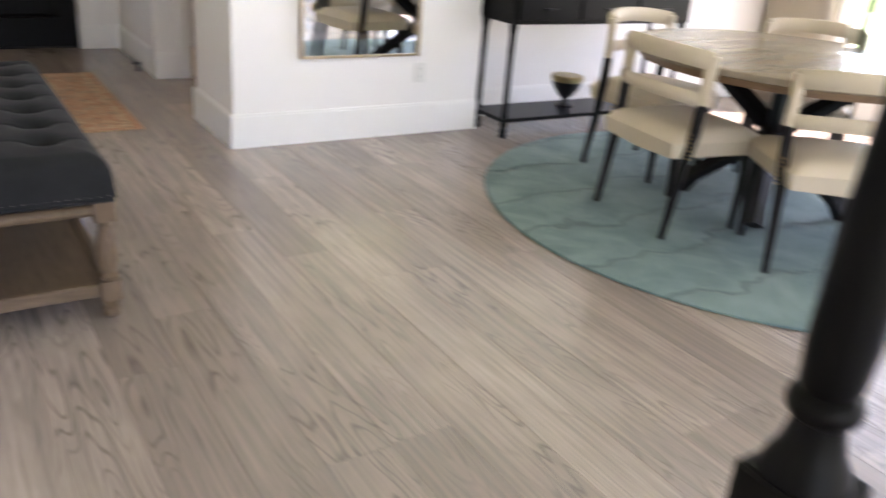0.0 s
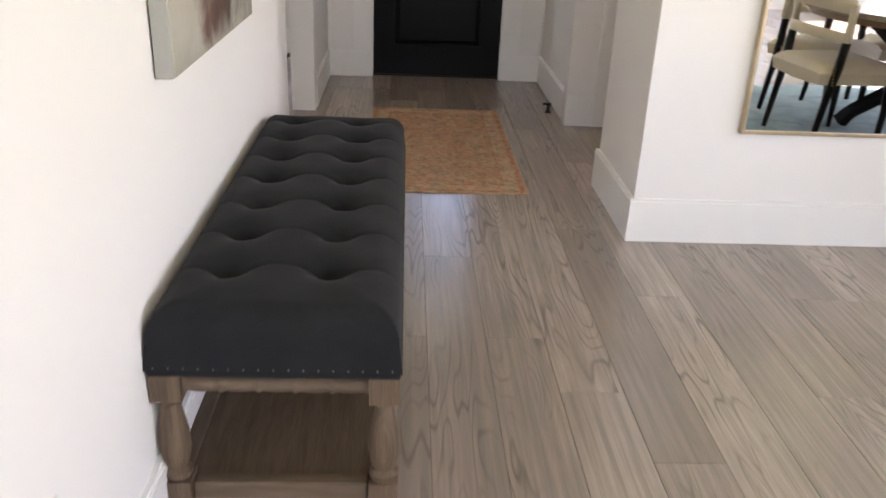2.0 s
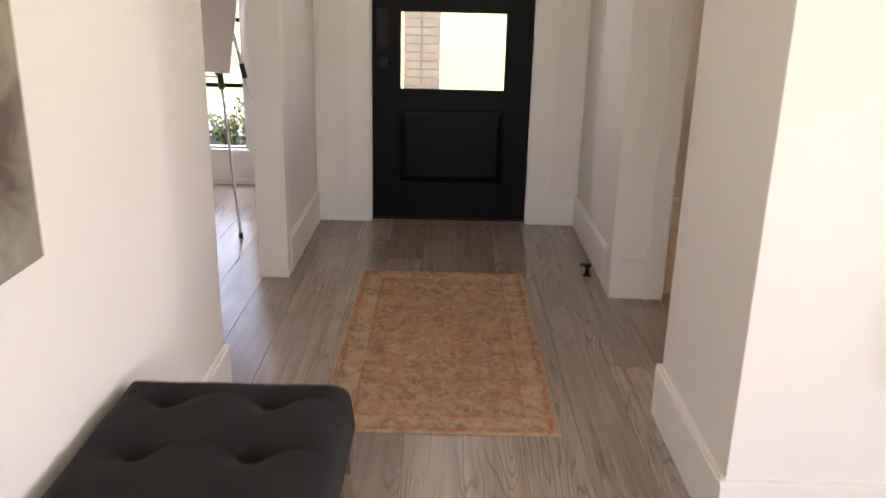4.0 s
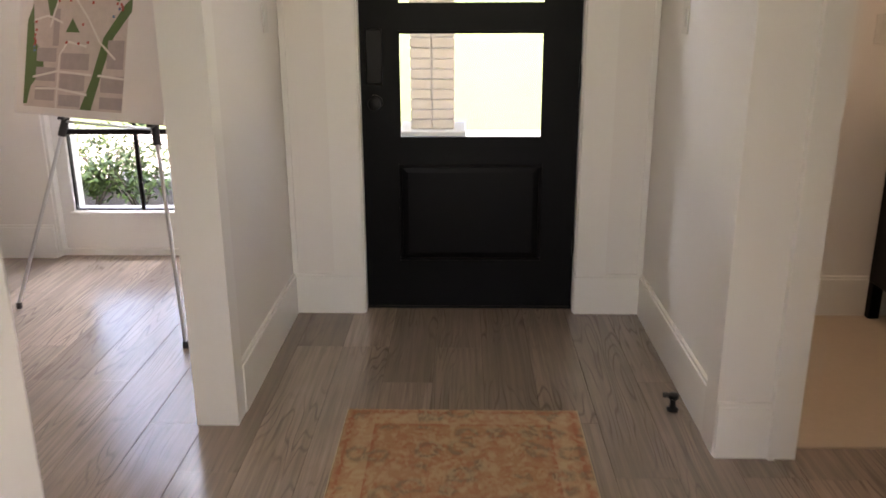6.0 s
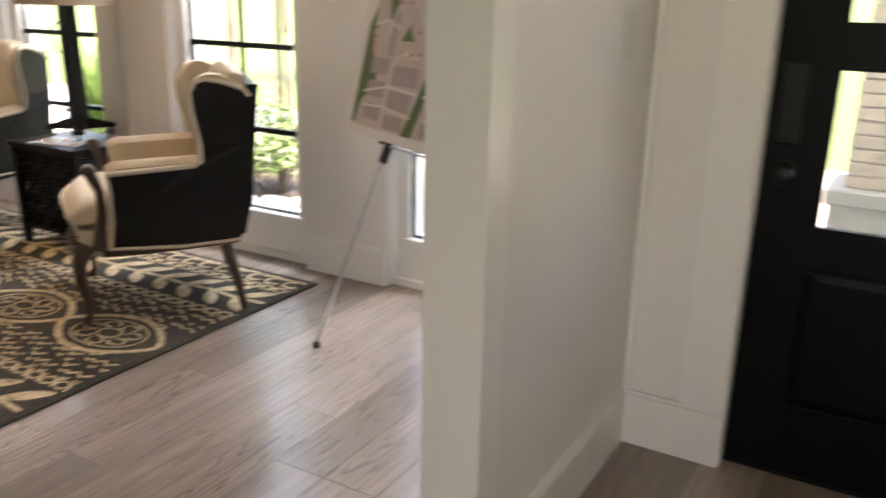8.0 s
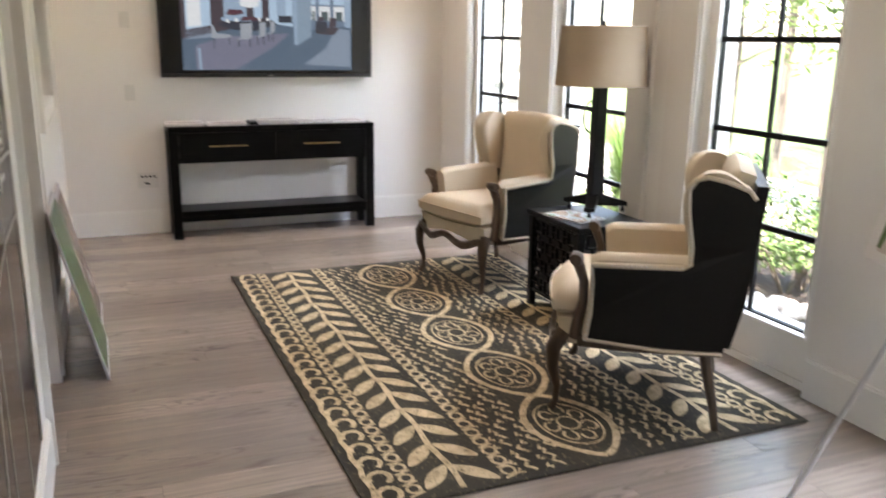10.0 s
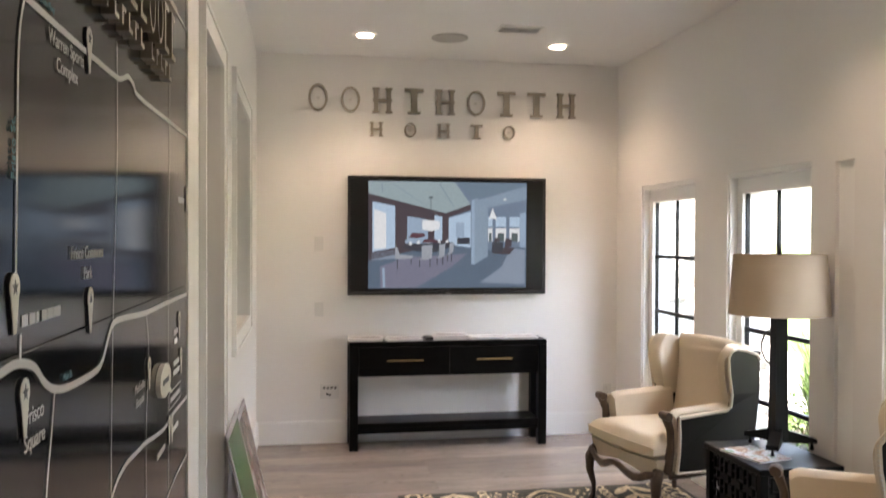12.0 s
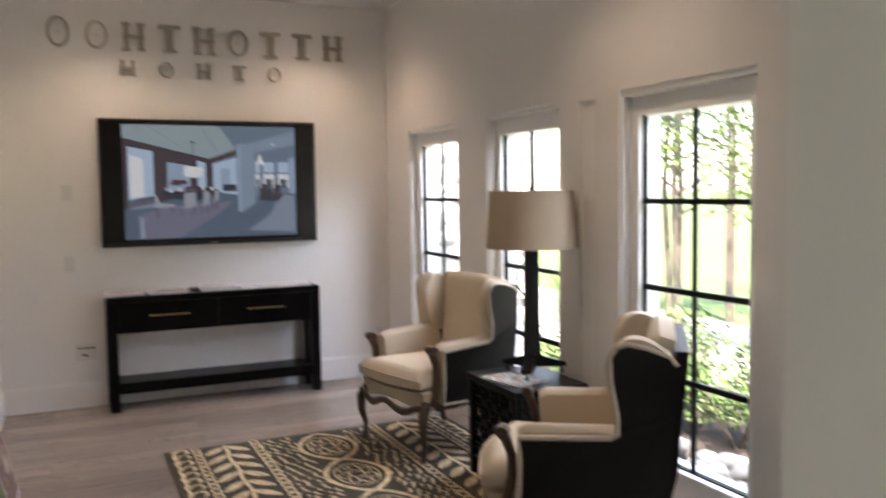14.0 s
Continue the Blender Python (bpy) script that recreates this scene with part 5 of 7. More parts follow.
def picture_page(name, cols, scale=9.0):
    m, t, b = material(name)
    v = coords(t)
    f = noise_tex(t, v, scale, 3, 0.5, 0.6)
    n = len(cols)
    t.links.new(ramp(t, f, [(0.32 + 0.36 * i / (n - 1), c) for i, c in enumerate(cols)]), b.inputs["Base Color"])
    b.inputs["Roughness"].default_value = 0.25
    return m


MAG = picture_page("magazine_cover", [(0.10, 0.22, 0.08), (0.55, 0.60, 0.62), (0.30, 0.16, 0.10), (0.62, 0.60, 0.52)], 16)
mg = thing("magazine", pose(-3.21, 7.66, SH + 0.0005, 0, 0, 14), "glossy magazine lying on the side table", "magazine")
part("cover", B((-0.14, 0.14, -0.055, 0.15, 0.006, 0.0078)), MAG, mg)
part("pages", B((-0.138, 0.137, -0.053, 0.148, 0.0, 0.0059)), plain("paper_white", (0.75, 0.74, 0.71), 0.7, vary=0.02), mg)

# ---- television console
CY0, CY1, CX0, CX1, CZ = 5.814, 7.404, -6.115, -5.818, 0.852
tc = thing("console_table", pose(CX0, CY0, 0), "black two-drawer console table under the television", "console table")
w, d = CY1 - CY0, CX1 - CX0
part("top", B((0, d, 0, w, CZ - 0.038, CZ), bevel=0.003), DARKWOOD, tc)
part("case", B((0.004, d - 0.018, 0.068, w - 0.068, 0.578, CZ - 0.0385)), DARKWOOD, tc)
for y in (0.0, w - 0.068):
    for x in (0.0, d - 0.068):
        part("leg", B((x, x + 0.068, y, y + 0.068, 0, CZ - 0.0385), bevel=0.003), DARKWOOD, tc)
for k in range(2):
    y0 = 0.075 + k * (w - 0.15) / 2
    dr = part("drawer", B((d - 0.0175, d - 0.003, y0, y0 + (w - 0.15) / 2 - 0.006, 0.588, CZ - 0.046), bevel=0.002), DARKWOOD, tc)
    yc = y0 + (w - 0.15) / 4
    bm = bmesh.new()
    tube(bm, [(d + 0.020, yc - 0.145, 0.705), (d + 0.020, yc + 0.145, 0.705)], 0.005, 8)
    for yy in (yc - 0.12, yc + 0.12):
        tube(bm, [(d - 0.003, yy, 0.705), (d + 0.020, yy, 0.705)], 0.004, 6)
    part("bar_pull", bm, BRASS, dr, "thin brass bar pull", True)
part("low_shelf", B((0.004, d - 0.004, 0.0685, w - 0.0685, 0.172, 0.214), bevel=0.003), DARKWOOD, tc)
part("shelf_apron", B((d - 0.030, d - 0.012, 0.0685, w - 0.0685, 0.130, 0.1715)), DARKWOOD, tc)
PAPER = plain("brochure_white", (0.72, 0.70, 0.69), 0.4, vary=0.04, scale=20)
for k, (y, n, lift) in enumerate(((5.95, 5, 0), (6.25, 4, 0.03), (6.63, 8, 0), (6.92, 4, 0), (7.20, 4, 0.02))):
    bs = thing("brochure_stack", pose(-5.975 + lift, y, CZ + 0.0005, 0, 0, (-4, 3, -2, 4, 2)[k]), "small stack of glossy white sales brochures", "brochures", "brochures on the console")
    for j in range(n):
        part("brochure", B((-0.10, 0.115, -0.135, 0.135, j * 0.0045, j * 0.0045 + 0.004)), PAPER, bs).location = (0.002 * ((j * 7) % 3), 0.003 * ((j * 5) % 4 - 1.5), 0)
    part("cover_stripe", B((0.02, 0.05, -0.12, 0.12, n * 0.0045, n * 0.0045 + 0.0006)), plain("brochure_plum", (0.16, 0.07, 0.09), 0.4), bs)
box = thing("remote_control", pose(-5.975, 6.455, CZ + 0.0005), "small black remote lying on the console", "remote")
part("shell", B((-0.06, 0.10, -0.03, 0.03, 0, 0.022), bevel=0.006, seg=2), BLACKPLASTIC, box)

# ---- television
TY0, TY1, TZ0, TZ1 = 5.812, 7.458, 1.202, 2.166
tv = thing("television", pose(-6.132, TY0, TZ0), "large black wall-mounted television showing a bright room photo", "television")
tw, th = TY1 - TY0, TZ1 - TZ0
part("back_shell", B((0.0, 0.05, 0.10, tw - 0.10, 0.10, th - 0.10), bevel=0.004), BLACKPLASTIC, tv)
part("bezel", B((0.05, 0.086, 0, 0.020, 0, th), (0.05, 0.086, tw - 0.020, tw, 0, th), (0.05, 0.086, 0.020, tw - 0.020, 0, 0.028), (0.05, 0.086, 0.020, tw - 0.020, th - 0.020, th)), BLACKPLASTIC, tv)
part("panel", B((0.05, 0.079, 0.0205, tw - 0.0205, 0.0285, th - 0.0205)), plain("screen_black", (0.004, 0.004, 0.005), 0.18, relief=0), tv)
part("maker_mark", B((0.0862, 0.0866, tw / 2 - 0.02, tw / 2 + 0.02, 0.010, 0.016)), STEEL, tv)


def screen_tone(name, c, strength=0.088):
    m, t, b = material(name)
    v = coords(t)
    f = noise_tex(t, coords(t, (1, 1, 1.6)), 90, 5, 0.65)
    col = ramp(t, f, [(0.36, tuple(k * 0.86 for k in c)), (0.64, tuple(min(1, k * 1.12) for k in c))])
    b.inputs["Base Color"].default_value = (0.01, 0.01, 0.01, 1)
    t.links.new(col, b.inputs["Emission Color"])
    b.inputs["Emission Strength"].default_value = strength
    b.inputs["Roughness"].default_value = 0.35
    b.inputs["Specular IOR Level"].default_value = 0.15
    return m


PX0, PX1, PZ0, PZ1 = 0.165, tw - 0.165, 0.055, th - 0.040
picture = part("lit_picture", B((0.0792, 0.0796, PX0, PX1, PZ0, PZ1)), screen_tone("screen_wall", (0.16, 0.24, 0.34)), tv, "glowing photo of a dining room")


def screen_shape(name, tone, pts, k):
    """A flat shape of the shown photo; points in 0..1 across and up."""
    bm = bmesh.new()
    x = 0.0797 + 0.0004 * k
    vs = [bm.verts.new((x, PX0 + (PX1 - PX0) * u, PZ0 + (PZ1 - PZ0) * v)) for u, v in pts]
    bm.faces.new(vs)
    part(name, bm, tone, picture)


S_CEIL = screen_tone("screen_ceiling", (0.30, 0.43, 0.47))
S_CEIL2 = screen_tone("screen_soffit", (0.15, 0.24, 0.32))
S_DARK = screen_tone("screen_brown", (0.075, 0.066, 0.080))
S_LITE = screen_tone("screen_light", (0.42, 0.62, 0.80))
S_PALE = screen_tone("screen_pale", (0.30, 0.45, 0.60))
S_FLOOR = screen_tone("screen_floor", (0.105, 0.165, 0.235))
S_FLOOR2 = screen_tone("screen_floor_sheen", (0.24, 0.33, 0.43))
S_RUG = screen_tone("screen_rug", (0.19, 0.215, 0.30))
S_OBJ = screen_tone("screen_furniture", (0.045, 0.055, 0.075))
S_SEAT = screen_tone("screen_seat", (0.33, 0.40, 0.46))
S_WHITE = screen_tone("screen_white", (0.75, 0.86, 0.92))
S_RED = screen_tone("screen_plum", (0.11, 0.055, 0.075))
S_TREE = screen_tone("screen_garden", (0.09, 0.14, 0.15))
S_PILLAR = screen_tone("screen_pillar", (0.24, 0.36, 0.47))


def shown(name, tone, k, *pts):
    screen_shape(name, tone, pts, k)


def shown_box(name, tone, k, u0, u1, v0, v1):
    screen_shape(name, tone, [(u0, v0), (u1, v0), (u1, v1), (u0, v1)], k)


shown("shown_floor", S_FLOOR, 1, (0, 0), (1, 0), (1, 0.40), (0.76, 0.36), (0.55, 0.42), (0.2, 0.38), (0, 0.26))
shown("shown_sheen", S_FLOOR2, 2, (0.70, 0.05), (0.99, 0.03), (0.99, 0.36), (0.90, 0.38), (0.84, 0.20))
shown("shown_sheen", S_FLOOR2, 2, (0.02, 0.26), (0.02, 0.34), (0.16, 0.36), (0.17, 0.28))
shown("shown_ceiling", S_CEIL, 1, (0, 1), (0, 0.885), (0.48, 0.705), (0.64, 0.79), (0.54, 1))
shown("shown_soffit", S_CEIL2, 2, (0.54, 1), (0.66, 0.84), (1, 0.97), (1, 1))
shown("shown_soffit", S_PILLAR, 3, (0.68, 0.83), (0.75, 0.76), (1, 0.84), (1, 0.97))
for a, b_ in (((0.08, 0.99), (0.085, 0.90)), ((0.14, 0.985), (0.33, 0.80)), ((0.44, 0.98), (0.53, 0.77))):
    shown("shown_beam", S_CEIL2, 3, (a[0], a[1]), (a[0] + 0.006, a[1]), (b_[0] + 0.004, b_[1]), (b_[0], b_[1]))
shown("shown_wall", S_DARK, 2, (0, 0.885), (0.48, 0.705), (0.48, 0.42), (0, 0.26))
shown("shown_wall", S_DARK, 3, (0.48, 0.705), (0.64, 0.79), (0.64, 0.74), (0.50, 0.665), (0.50, 0.43), (0.48, 0.42))
shown("shown_doorway", S_LITE, 3, (0.025, 0.34), (0.025, 0.81), (0.165, 0.77), (0.165, 0.38))
shown("shown_door", S_WHITE, 4, (0.035, 0.365), (0.035, 0.74), (0.11, 0.70), (0.11, 0.375))
shown("shown_opening", S_LITE, 4, (0.41, 0.45), (0.41, 0.69), (0.46, 0.67), (0.46, 0.45))
shown("shown_opening", S_LITE, 4, (0.50, 0.41), (0.50, 0.66), (0.64, 0.72), (0.64, 0.38))
shown_box("shown_mirror", S_PALE, 5, 0.545, 0.60, 0.48, 0.62)
shown_box("shown_sideboard", S_OBJ, 5, 0.555, 0.635, 0.415, 0.475)
shown("shown_pillar", S_PILLAR, 4, (0.645, 0.225), (0.645, 0.83), (0.68, 0.85), (0.75, 0.77), (0.75, 0.30), (0.665, 0.22))
shown("shown_pillar_side", S_PALE, 5, (0.645, 0.23), (0.645, 0.83), (0.665, 0.84), (0.665, 0.22))
for u, w in ((0.752, 0.028), (0.800, 0.068), (0.890, 0.066)):
    shown_box("shown_window", S_WHITE, 4, u, u + w, 0.44, 0.565)
    shown_box("shown_window", S_LITE, 4, u, u + w, 0.58, 0.675)
    shown_box("shown_garden", S_TREE, 5, u + w * 0.2, u + w * 0.8, 0.44, 0.52)
shown("shown_curtain", S_PALE, 5, (0.957, 0.385), (0.957, 0.71), (0.995, 0.72), (0.995, 0.38))
shown("shown_chandelier", S_WHITE, 5, (0.755, 0.645), (0.78, 0.76), (0.81, 0.645), (0.78, 0.66))
shown("shown_downlight", S_WHITE, 5, (0.845, 0.838), (0.86, 0.85), (0.875, 0.838), (0.86, 0.83))
shown("shown_picture", S_PALE, 4, (0.24, 0.45), (0.24, 0.675), (0.37, 0.645), (0.37, 0.455))
shown("shown_picture_blot", S_RED, 5, (0.25, 0.475), (0.27, 0.52), (0.345, 0.515), (0.352, 0.485), (0.30, 0.468))
shown_box("shown_sideboard", S_PALE, 5, 0.225, 0.40, 0.42, 0.452)
shown("shown_carpet", S_RUG, 3, (0.075, 0.005), (0.07, 0.20), (0.22, 0.285), (0.62, 0.325), (0.52, 0.20), (0.30, 0.005))
shown("shown_carpet_band", S_PALE, 4, (0.09, 0.005), (0.085, 0.19), (0.10, 0.19), (0.105, 0.005))
shown("shown_table", S_OBJ, 5, (0.20, 0.385), (0.24, 0.415), (0.52, 0.435), (0.545, 0.40), (0.42, 0.34), (0.30, 0.345))
for u, v in ((0.25, 0.405), (0.30, 0.415), (0.36, 0.425), (0.43, 0.425), (0.48, 0.425)):
    shown("shown_tableware", S_WHITE, 6, (u, v), (u + 0.004, v + 0.03), (u + 0.016, v + 0.03), (u + 0.02, v))
shown("shown_flowers", S_RED, 7, (0.33, 0.425), (0.35, 0.46), (0.42, 0.458), (0.44, 0.43))
for u, v, w, h in ((0.305, 0.265, 0.095, 0.135), (0.415, 0.285, 0.065, 0.125), (0.48, 0.315, 0.055, 0.105)):
    shown("shown_chair", S_SEAT, 8, (u, v), (u + 0.025, v + 0.015), (u + 0.025, v + h), (u + w, v + h + 0.008), (u + w - 0.006, v + 0.02), (u + w - 0.03, v))
    for k in (0.01, w - 0.02):
        shown_box("shown_leg", S_OBJ, 7, u + k, u + k + 0.006, v - 0.065, v + 0.01)
shown("shown_chair", S_SEAT, 8, (0.165, 0.275), (0.165, 0.39), (0.178, 0.385), (0.195, 0.315), (0.275, 0.305), (0.275, 0.28), (0.195, 0.27))
shown_box("shown_leg", S_OBJ, 7, 0.176, 0.182, 0.18, 0.28)
shown_box("shown_leg", S_OBJ, 7, 0.262, 0.267, 0.22, 0.29)
for u, w, v, h in ((0.775, 0.075, 0.33, 0.105), (0.86, 0.045, 0.38, 0.09), (0.79, 0.04, 0.43, 0.045)):
    shown("shown_armchair", S_OBJ if u < 0.78 else S_DARK, 6, (u, v), (u + 0.004, v + h), (u + w, v + h - 0.005), (u + w - 0.003, v + 0.01))
shown("shown_carpet", S_DARK, 5, (0.78, 0.325), (0.86, 0.385), (0.925, 0.38), (0.89, 0.315))
shown("shown_lamp", S_WHITE, 6, (0.335, 0.55), (0.332, 0.62), (0.342, 0.64), (0.435, 0.632), (0.445, 0.61), (0.44, 0.55), (0.39, 0.535))
shown_box("shown_cord", S_OBJ, 6, 0.386, 0.390, 0.64, 0.85)
shown_box("shown_cord", S_OBJ, 6, 0.376, 0.400, 0.845, 0.86)

# ---- raised metal sign over the television: plain metal shapes
SIGNMETAL = plain("sign_bronze", (0.40, 0.36, 0.30), 0.3, 1.0, vary=0.12, scale=14, grain=200, relief=0.04)


def sign_piece(kind, y, z, h, w):
    sp = thing("sign_piece", pose(-6.136, y, z), "raised brushed metal shape of the wall sign", "wall sign", "metal wall sign pieces")
    bm = bmesh.new()
    s = h * 0.13
    X0, X1 = 0.012, 0.036
    if kind == "ring":
        n = 40
        rr = [[bm.verts.new((x, (w / 2) * k * math.cos(2 * math.pi * i / n), h / 2 + (h / 2) * k2 * math.sin(2 * math.pi * i / n))) for i in range(n)] for x, k, k2 in ((X0, 1, 1), (X1, 1, 1), (X1, 0.74, 0.84), (X0, 0.74, 0.84))]
        for a in range(4):
            for i in range(n):
                bm.faces.new((rr[a][i], rr[a][(i + 1) % n], rr[(a + 1) % 4][(i + 1) % n], rr[(a + 1) % 4][i]))
    else:
        bars = {"post": [(-s, s, 0, h), (-w / 2, w / 2, h - s, h), (-w / 3, w / 3, 0, s * 0.7)],
                "gate": [(-w / 2 + s * 0.3, -w / 2 + s * 1.6, 0, h), (w / 2 - s * 1.6, w / 2 - s * 0.3, 0, h), (-w / 2, w / 2, h / 2 - s / 2, h / 2 + s / 2), (-w / 2 - 0.004, -w / 2 + s * 2, 0, s * 0.6), (w / 2 - s * 2, w / 2 + 0.004, 0, s * 0.6), (-w / 2 - 0.004, -w / 2 + s * 2, h - s * 0.6, h), (w / 2 - s * 2, w / 2 + 0.004, h - s * 0.6, h)],
                "comb": [(-w / 2, -w / 2 + s * 1.5, 0, h), (-w / 2, w / 2, 0, s * 0.8), (-w / 2, w / 3, h / 2 - s * 0.4, h / 2 + s * 0.4), (-w / 2, w / 2, h - s * 0.8, h)],
                "cup": [(-w / 2, -w / 2 + s * 1.4, s, h), (w / 2 - s * 1.4, w / 2, s, h), (-w / 2 + s, w / 2 - s, 0, s * 1.1)],
                "bend": [(-w / 2, w / 2, 0, s), (w / 2 - s * 1.2, w / 2, s * 0.6, h / 2), (-w / 2, w / 2, h / 2 - s / 2, h / 2 + s / 2), (-w / 2, -w / 2 + s * 1.2, h / 2, h - s * 0.6), (-w / 2, w / 2, h - s, h)],
                "peak": []}[kind]
        for i, b in enumerate(bars):
            add_box(bm, X0 + 0.0003 * i, X1 + 0.0003 * i, *b)
        if kind == "peak":
            for i, pts in enumerate(([(-w / 2, 0), (-w / 2 + s * 1.2, 0), (s * 0.6, h), (-s * 0.6, h)], [(w / 2 - s * 1.6, 0), (w / 2, 0), (s * 0.6, h), (-s * 0.8, h)])):
                a = [bm.verts.new((X0 + 0.0003 * i, y_, z_)) for y_, z_ in pts]
                c = [bm.verts.new((X1 + 0.0003 * i, y_, z_)) for y_, z_ in pts]
                bm.faces.new(a)
                bm.faces.new(c[::-1])
                for j in range(4):
                    bm.faces.new((a[j], c[j], c[(j + 1) % 4], a[(j + 1) % 4]))
            add_box(bm, X0 + 0.001, X1 + 0.001, -w / 4, w / 4, h * 0.3, h * 0.3 + s * 0.6)
    part("metal_shape", bm, SIGNMETAL, sp)
    part("standoff", B((0.0005, 0.0115, -0.012, 0.012, h / 2 - 0.01, h / 2 + 0.01)), STEEL, sp)


for i, k in enumerate(("ring", "ring", "gate", "post", "gate", "ring", "post", "post", "gate")):
    sign_piece(k, 5.575 + i * 0.2595, 2.683, 0.205 if i else 0.222, 0.155)
for i, k in enumerate(("gate", "ring", "gate", "post", "ring")):
    sign_piece(k, 6.045 + i * 0.278, 2.492, 0.115, 0.10)

# ---- ceiling fittings
sk = thing("ceiling_speaker", pose(-5.39, 6.52, H), "round white in-ceiling speaker grille", "speaker")
bm = bmesh.new()
lathe(bm, [(0.135, 0.0), (0.135, -0.006), (0.128, -0.009), (0.10, -0.010)], 40)
part("grille", bm, plain("speaker_mesh", (0.42, 0.41, 0.39), 0.7, grain=700, relief=0.6), sk, "", True)
vt = thing("ceiling_vent", pose(-5.05, 6.96, H), "rectangular white ceiling air vent with slats", "vent")
part("frame", B((-0.09, -0.07, -0.16, 0.16, -0.012, 0), (0.07, 0.09, -0.16, 0.16, -0.012, 0), (-0.07, 0.07, -0.16, -0.14, -0.012, 0), (-0.07, 0.07, 0.14, 0.16, -0.012, 0)), TRIM, vt)
# thin black sheet paints the shade behind the slats; no duct is modelled
part("duct", B((-0.07, 0.07, -0.14, 0.14, -0.002, -0.0005)), BLACKPLASTIC, vt)
for k in range(9):
    bm = bmesh.new()
    add_box(bm, -0.007, 0.007, -0.139, 0.139, -0.0006, 0.0006, m=pose(-0.06 + k * 0.015, 0, -0.008, 0, 35, 0))
    part("slat", bm, TRIM, vt)
sm = thing("smoke_detector", pose(-4.52, 5.345, H), "small square white ceiling detector", "detector")
part("cover", B((-0.06, 0.06, -0.06, 0.06, -0.014, 0), bevel=0.004), PLASTIC, sm)

# ---- easel with a site plan
def easel():
    o = thing("tripod_easel", pose(0, 0, 0), "silver folding tripod easel with black joints", "easel")
    feet = {"l": Vector((-1.258, 7.372, 0)), "r": Vector((-0.355, 6.950, 0)), "b": Vector((-0.36, 7.93, 0))}
    apex = Vector((-0.655, 7.583, 1.78))
    for k, f in feet.items():
        bm = bmesh.new()
        mid = f.lerp(apex, 0.47)
        tube(bm, [f + Vector((0, 0, 0.02)), mid], 0.0085, 10)
        tube(bm, [mid, apex], 0.011, 10)
        leg = part("leg", bm, ALU, o, "silver tube leg", True)
        bm = bmesh.new()
        lathe(bm, [(0.012, 0), (0.014, 0.006), (0.012, 0.028)], 10, f)
        part("rubber_foot", bm, BLACKPLASTIC, leg, "black rubber foot", True)
        bm = bmesh.new()
        tube(bm, [f.lerp(apex, 0.435), f.lerp(apex, 0.485)], 0.017, 10)
        part("clamp", bm, BLACKPLASTIC, leg, "black clamp", True)
    bm = bmesh.new()
    tube(bm, [feet["l"].lerp(apex, 0.47), feet["r"].lerp(apex, 0.47)], 0.006, 8)
    part("cross_bar", bm, ALU, o, "", True)
    for k in ("l", "r"):
        c = feet[k].lerp(apex, 0.485)
        part("ledge", B((c.x - 0.014, c.x + 0.014, c.y - 0.06, c.y + 0.01, c.z - 0.012, c.z + 0.002), bevel=0.003), BLACKPLASTIC, o)
    bm = bmesh.new()
    lathe(bm, [(0.03, -0.03), (0.034, 0.0), (0.03, 0.03)], 12, apex)
    part("head", bm, BLACKPLASTIC, o, "", True)
    # board frame: bottom edge follows the two ledges
    a, b_ = feet["l"].lerp(apex, 0.487), feet["r"].lerp(apex, 0.487)
    u = (b_ - a).normalized()
    up = (apex - (a + b_) / 2).normalized()
    n = u.cross(up).normalized()
    up = n.cross(u)
    mid = Vector((-1.213, 7.525, 0.862)) + u * 0.44
    return mid, u, up, n


EM, EU, EV, EN = easel()
if EN.y > 0:
    EN = -EN
    EM = EM + EN * 0.042
bmat = Matrix((( EU.x, EN.x, EV.x, EM.x), (EU.y, EN.y, EV.y, EM.y), (EU.z, EN.z, EV.z, EM.z), (0, 0, 0, 1)))
bd = thing("site_plan_board", bmat, "white mounted site plan board resting on the easel", "display board")
BW, BHT = 0.88, 0.97
BOARD = plain("board_white", (0.82, 0.80, 0.81), 0.45, vary=0.015)
part("board", B((-BW / 2, BW / 2, 0, 0.014, 0.004, BHT), bevel=0.002), BOARD, bd)
FACE = 0.0145


def plan_u(u):
    """The plan fills the board from its narrow side margin; the legend keeps its place."""
    return 0.065 + (u - 0.125) * 1.06 if u < 0.8 else u


def board_shape(name, color, pts, k=0, rough=0.5):
    bm = bmesh.new()
    y = FACE + 0.0003 * (k + 1)
    vs = [bm.verts.new(((plan_u(u) - 0.5) * BW, y, (v - 0.03) * BHT)) for u, v in pts]
    bm.faces.new(vs)
    key = "print_%d_%d_%d" % tuple(int(c * 255) for c in color)
    mat = bpy.data.materials.get(key) or plain(key, color, rough, vary=0.10, scale=30, grain=200, relief=0)
    return part(name, bm, mat, bd)


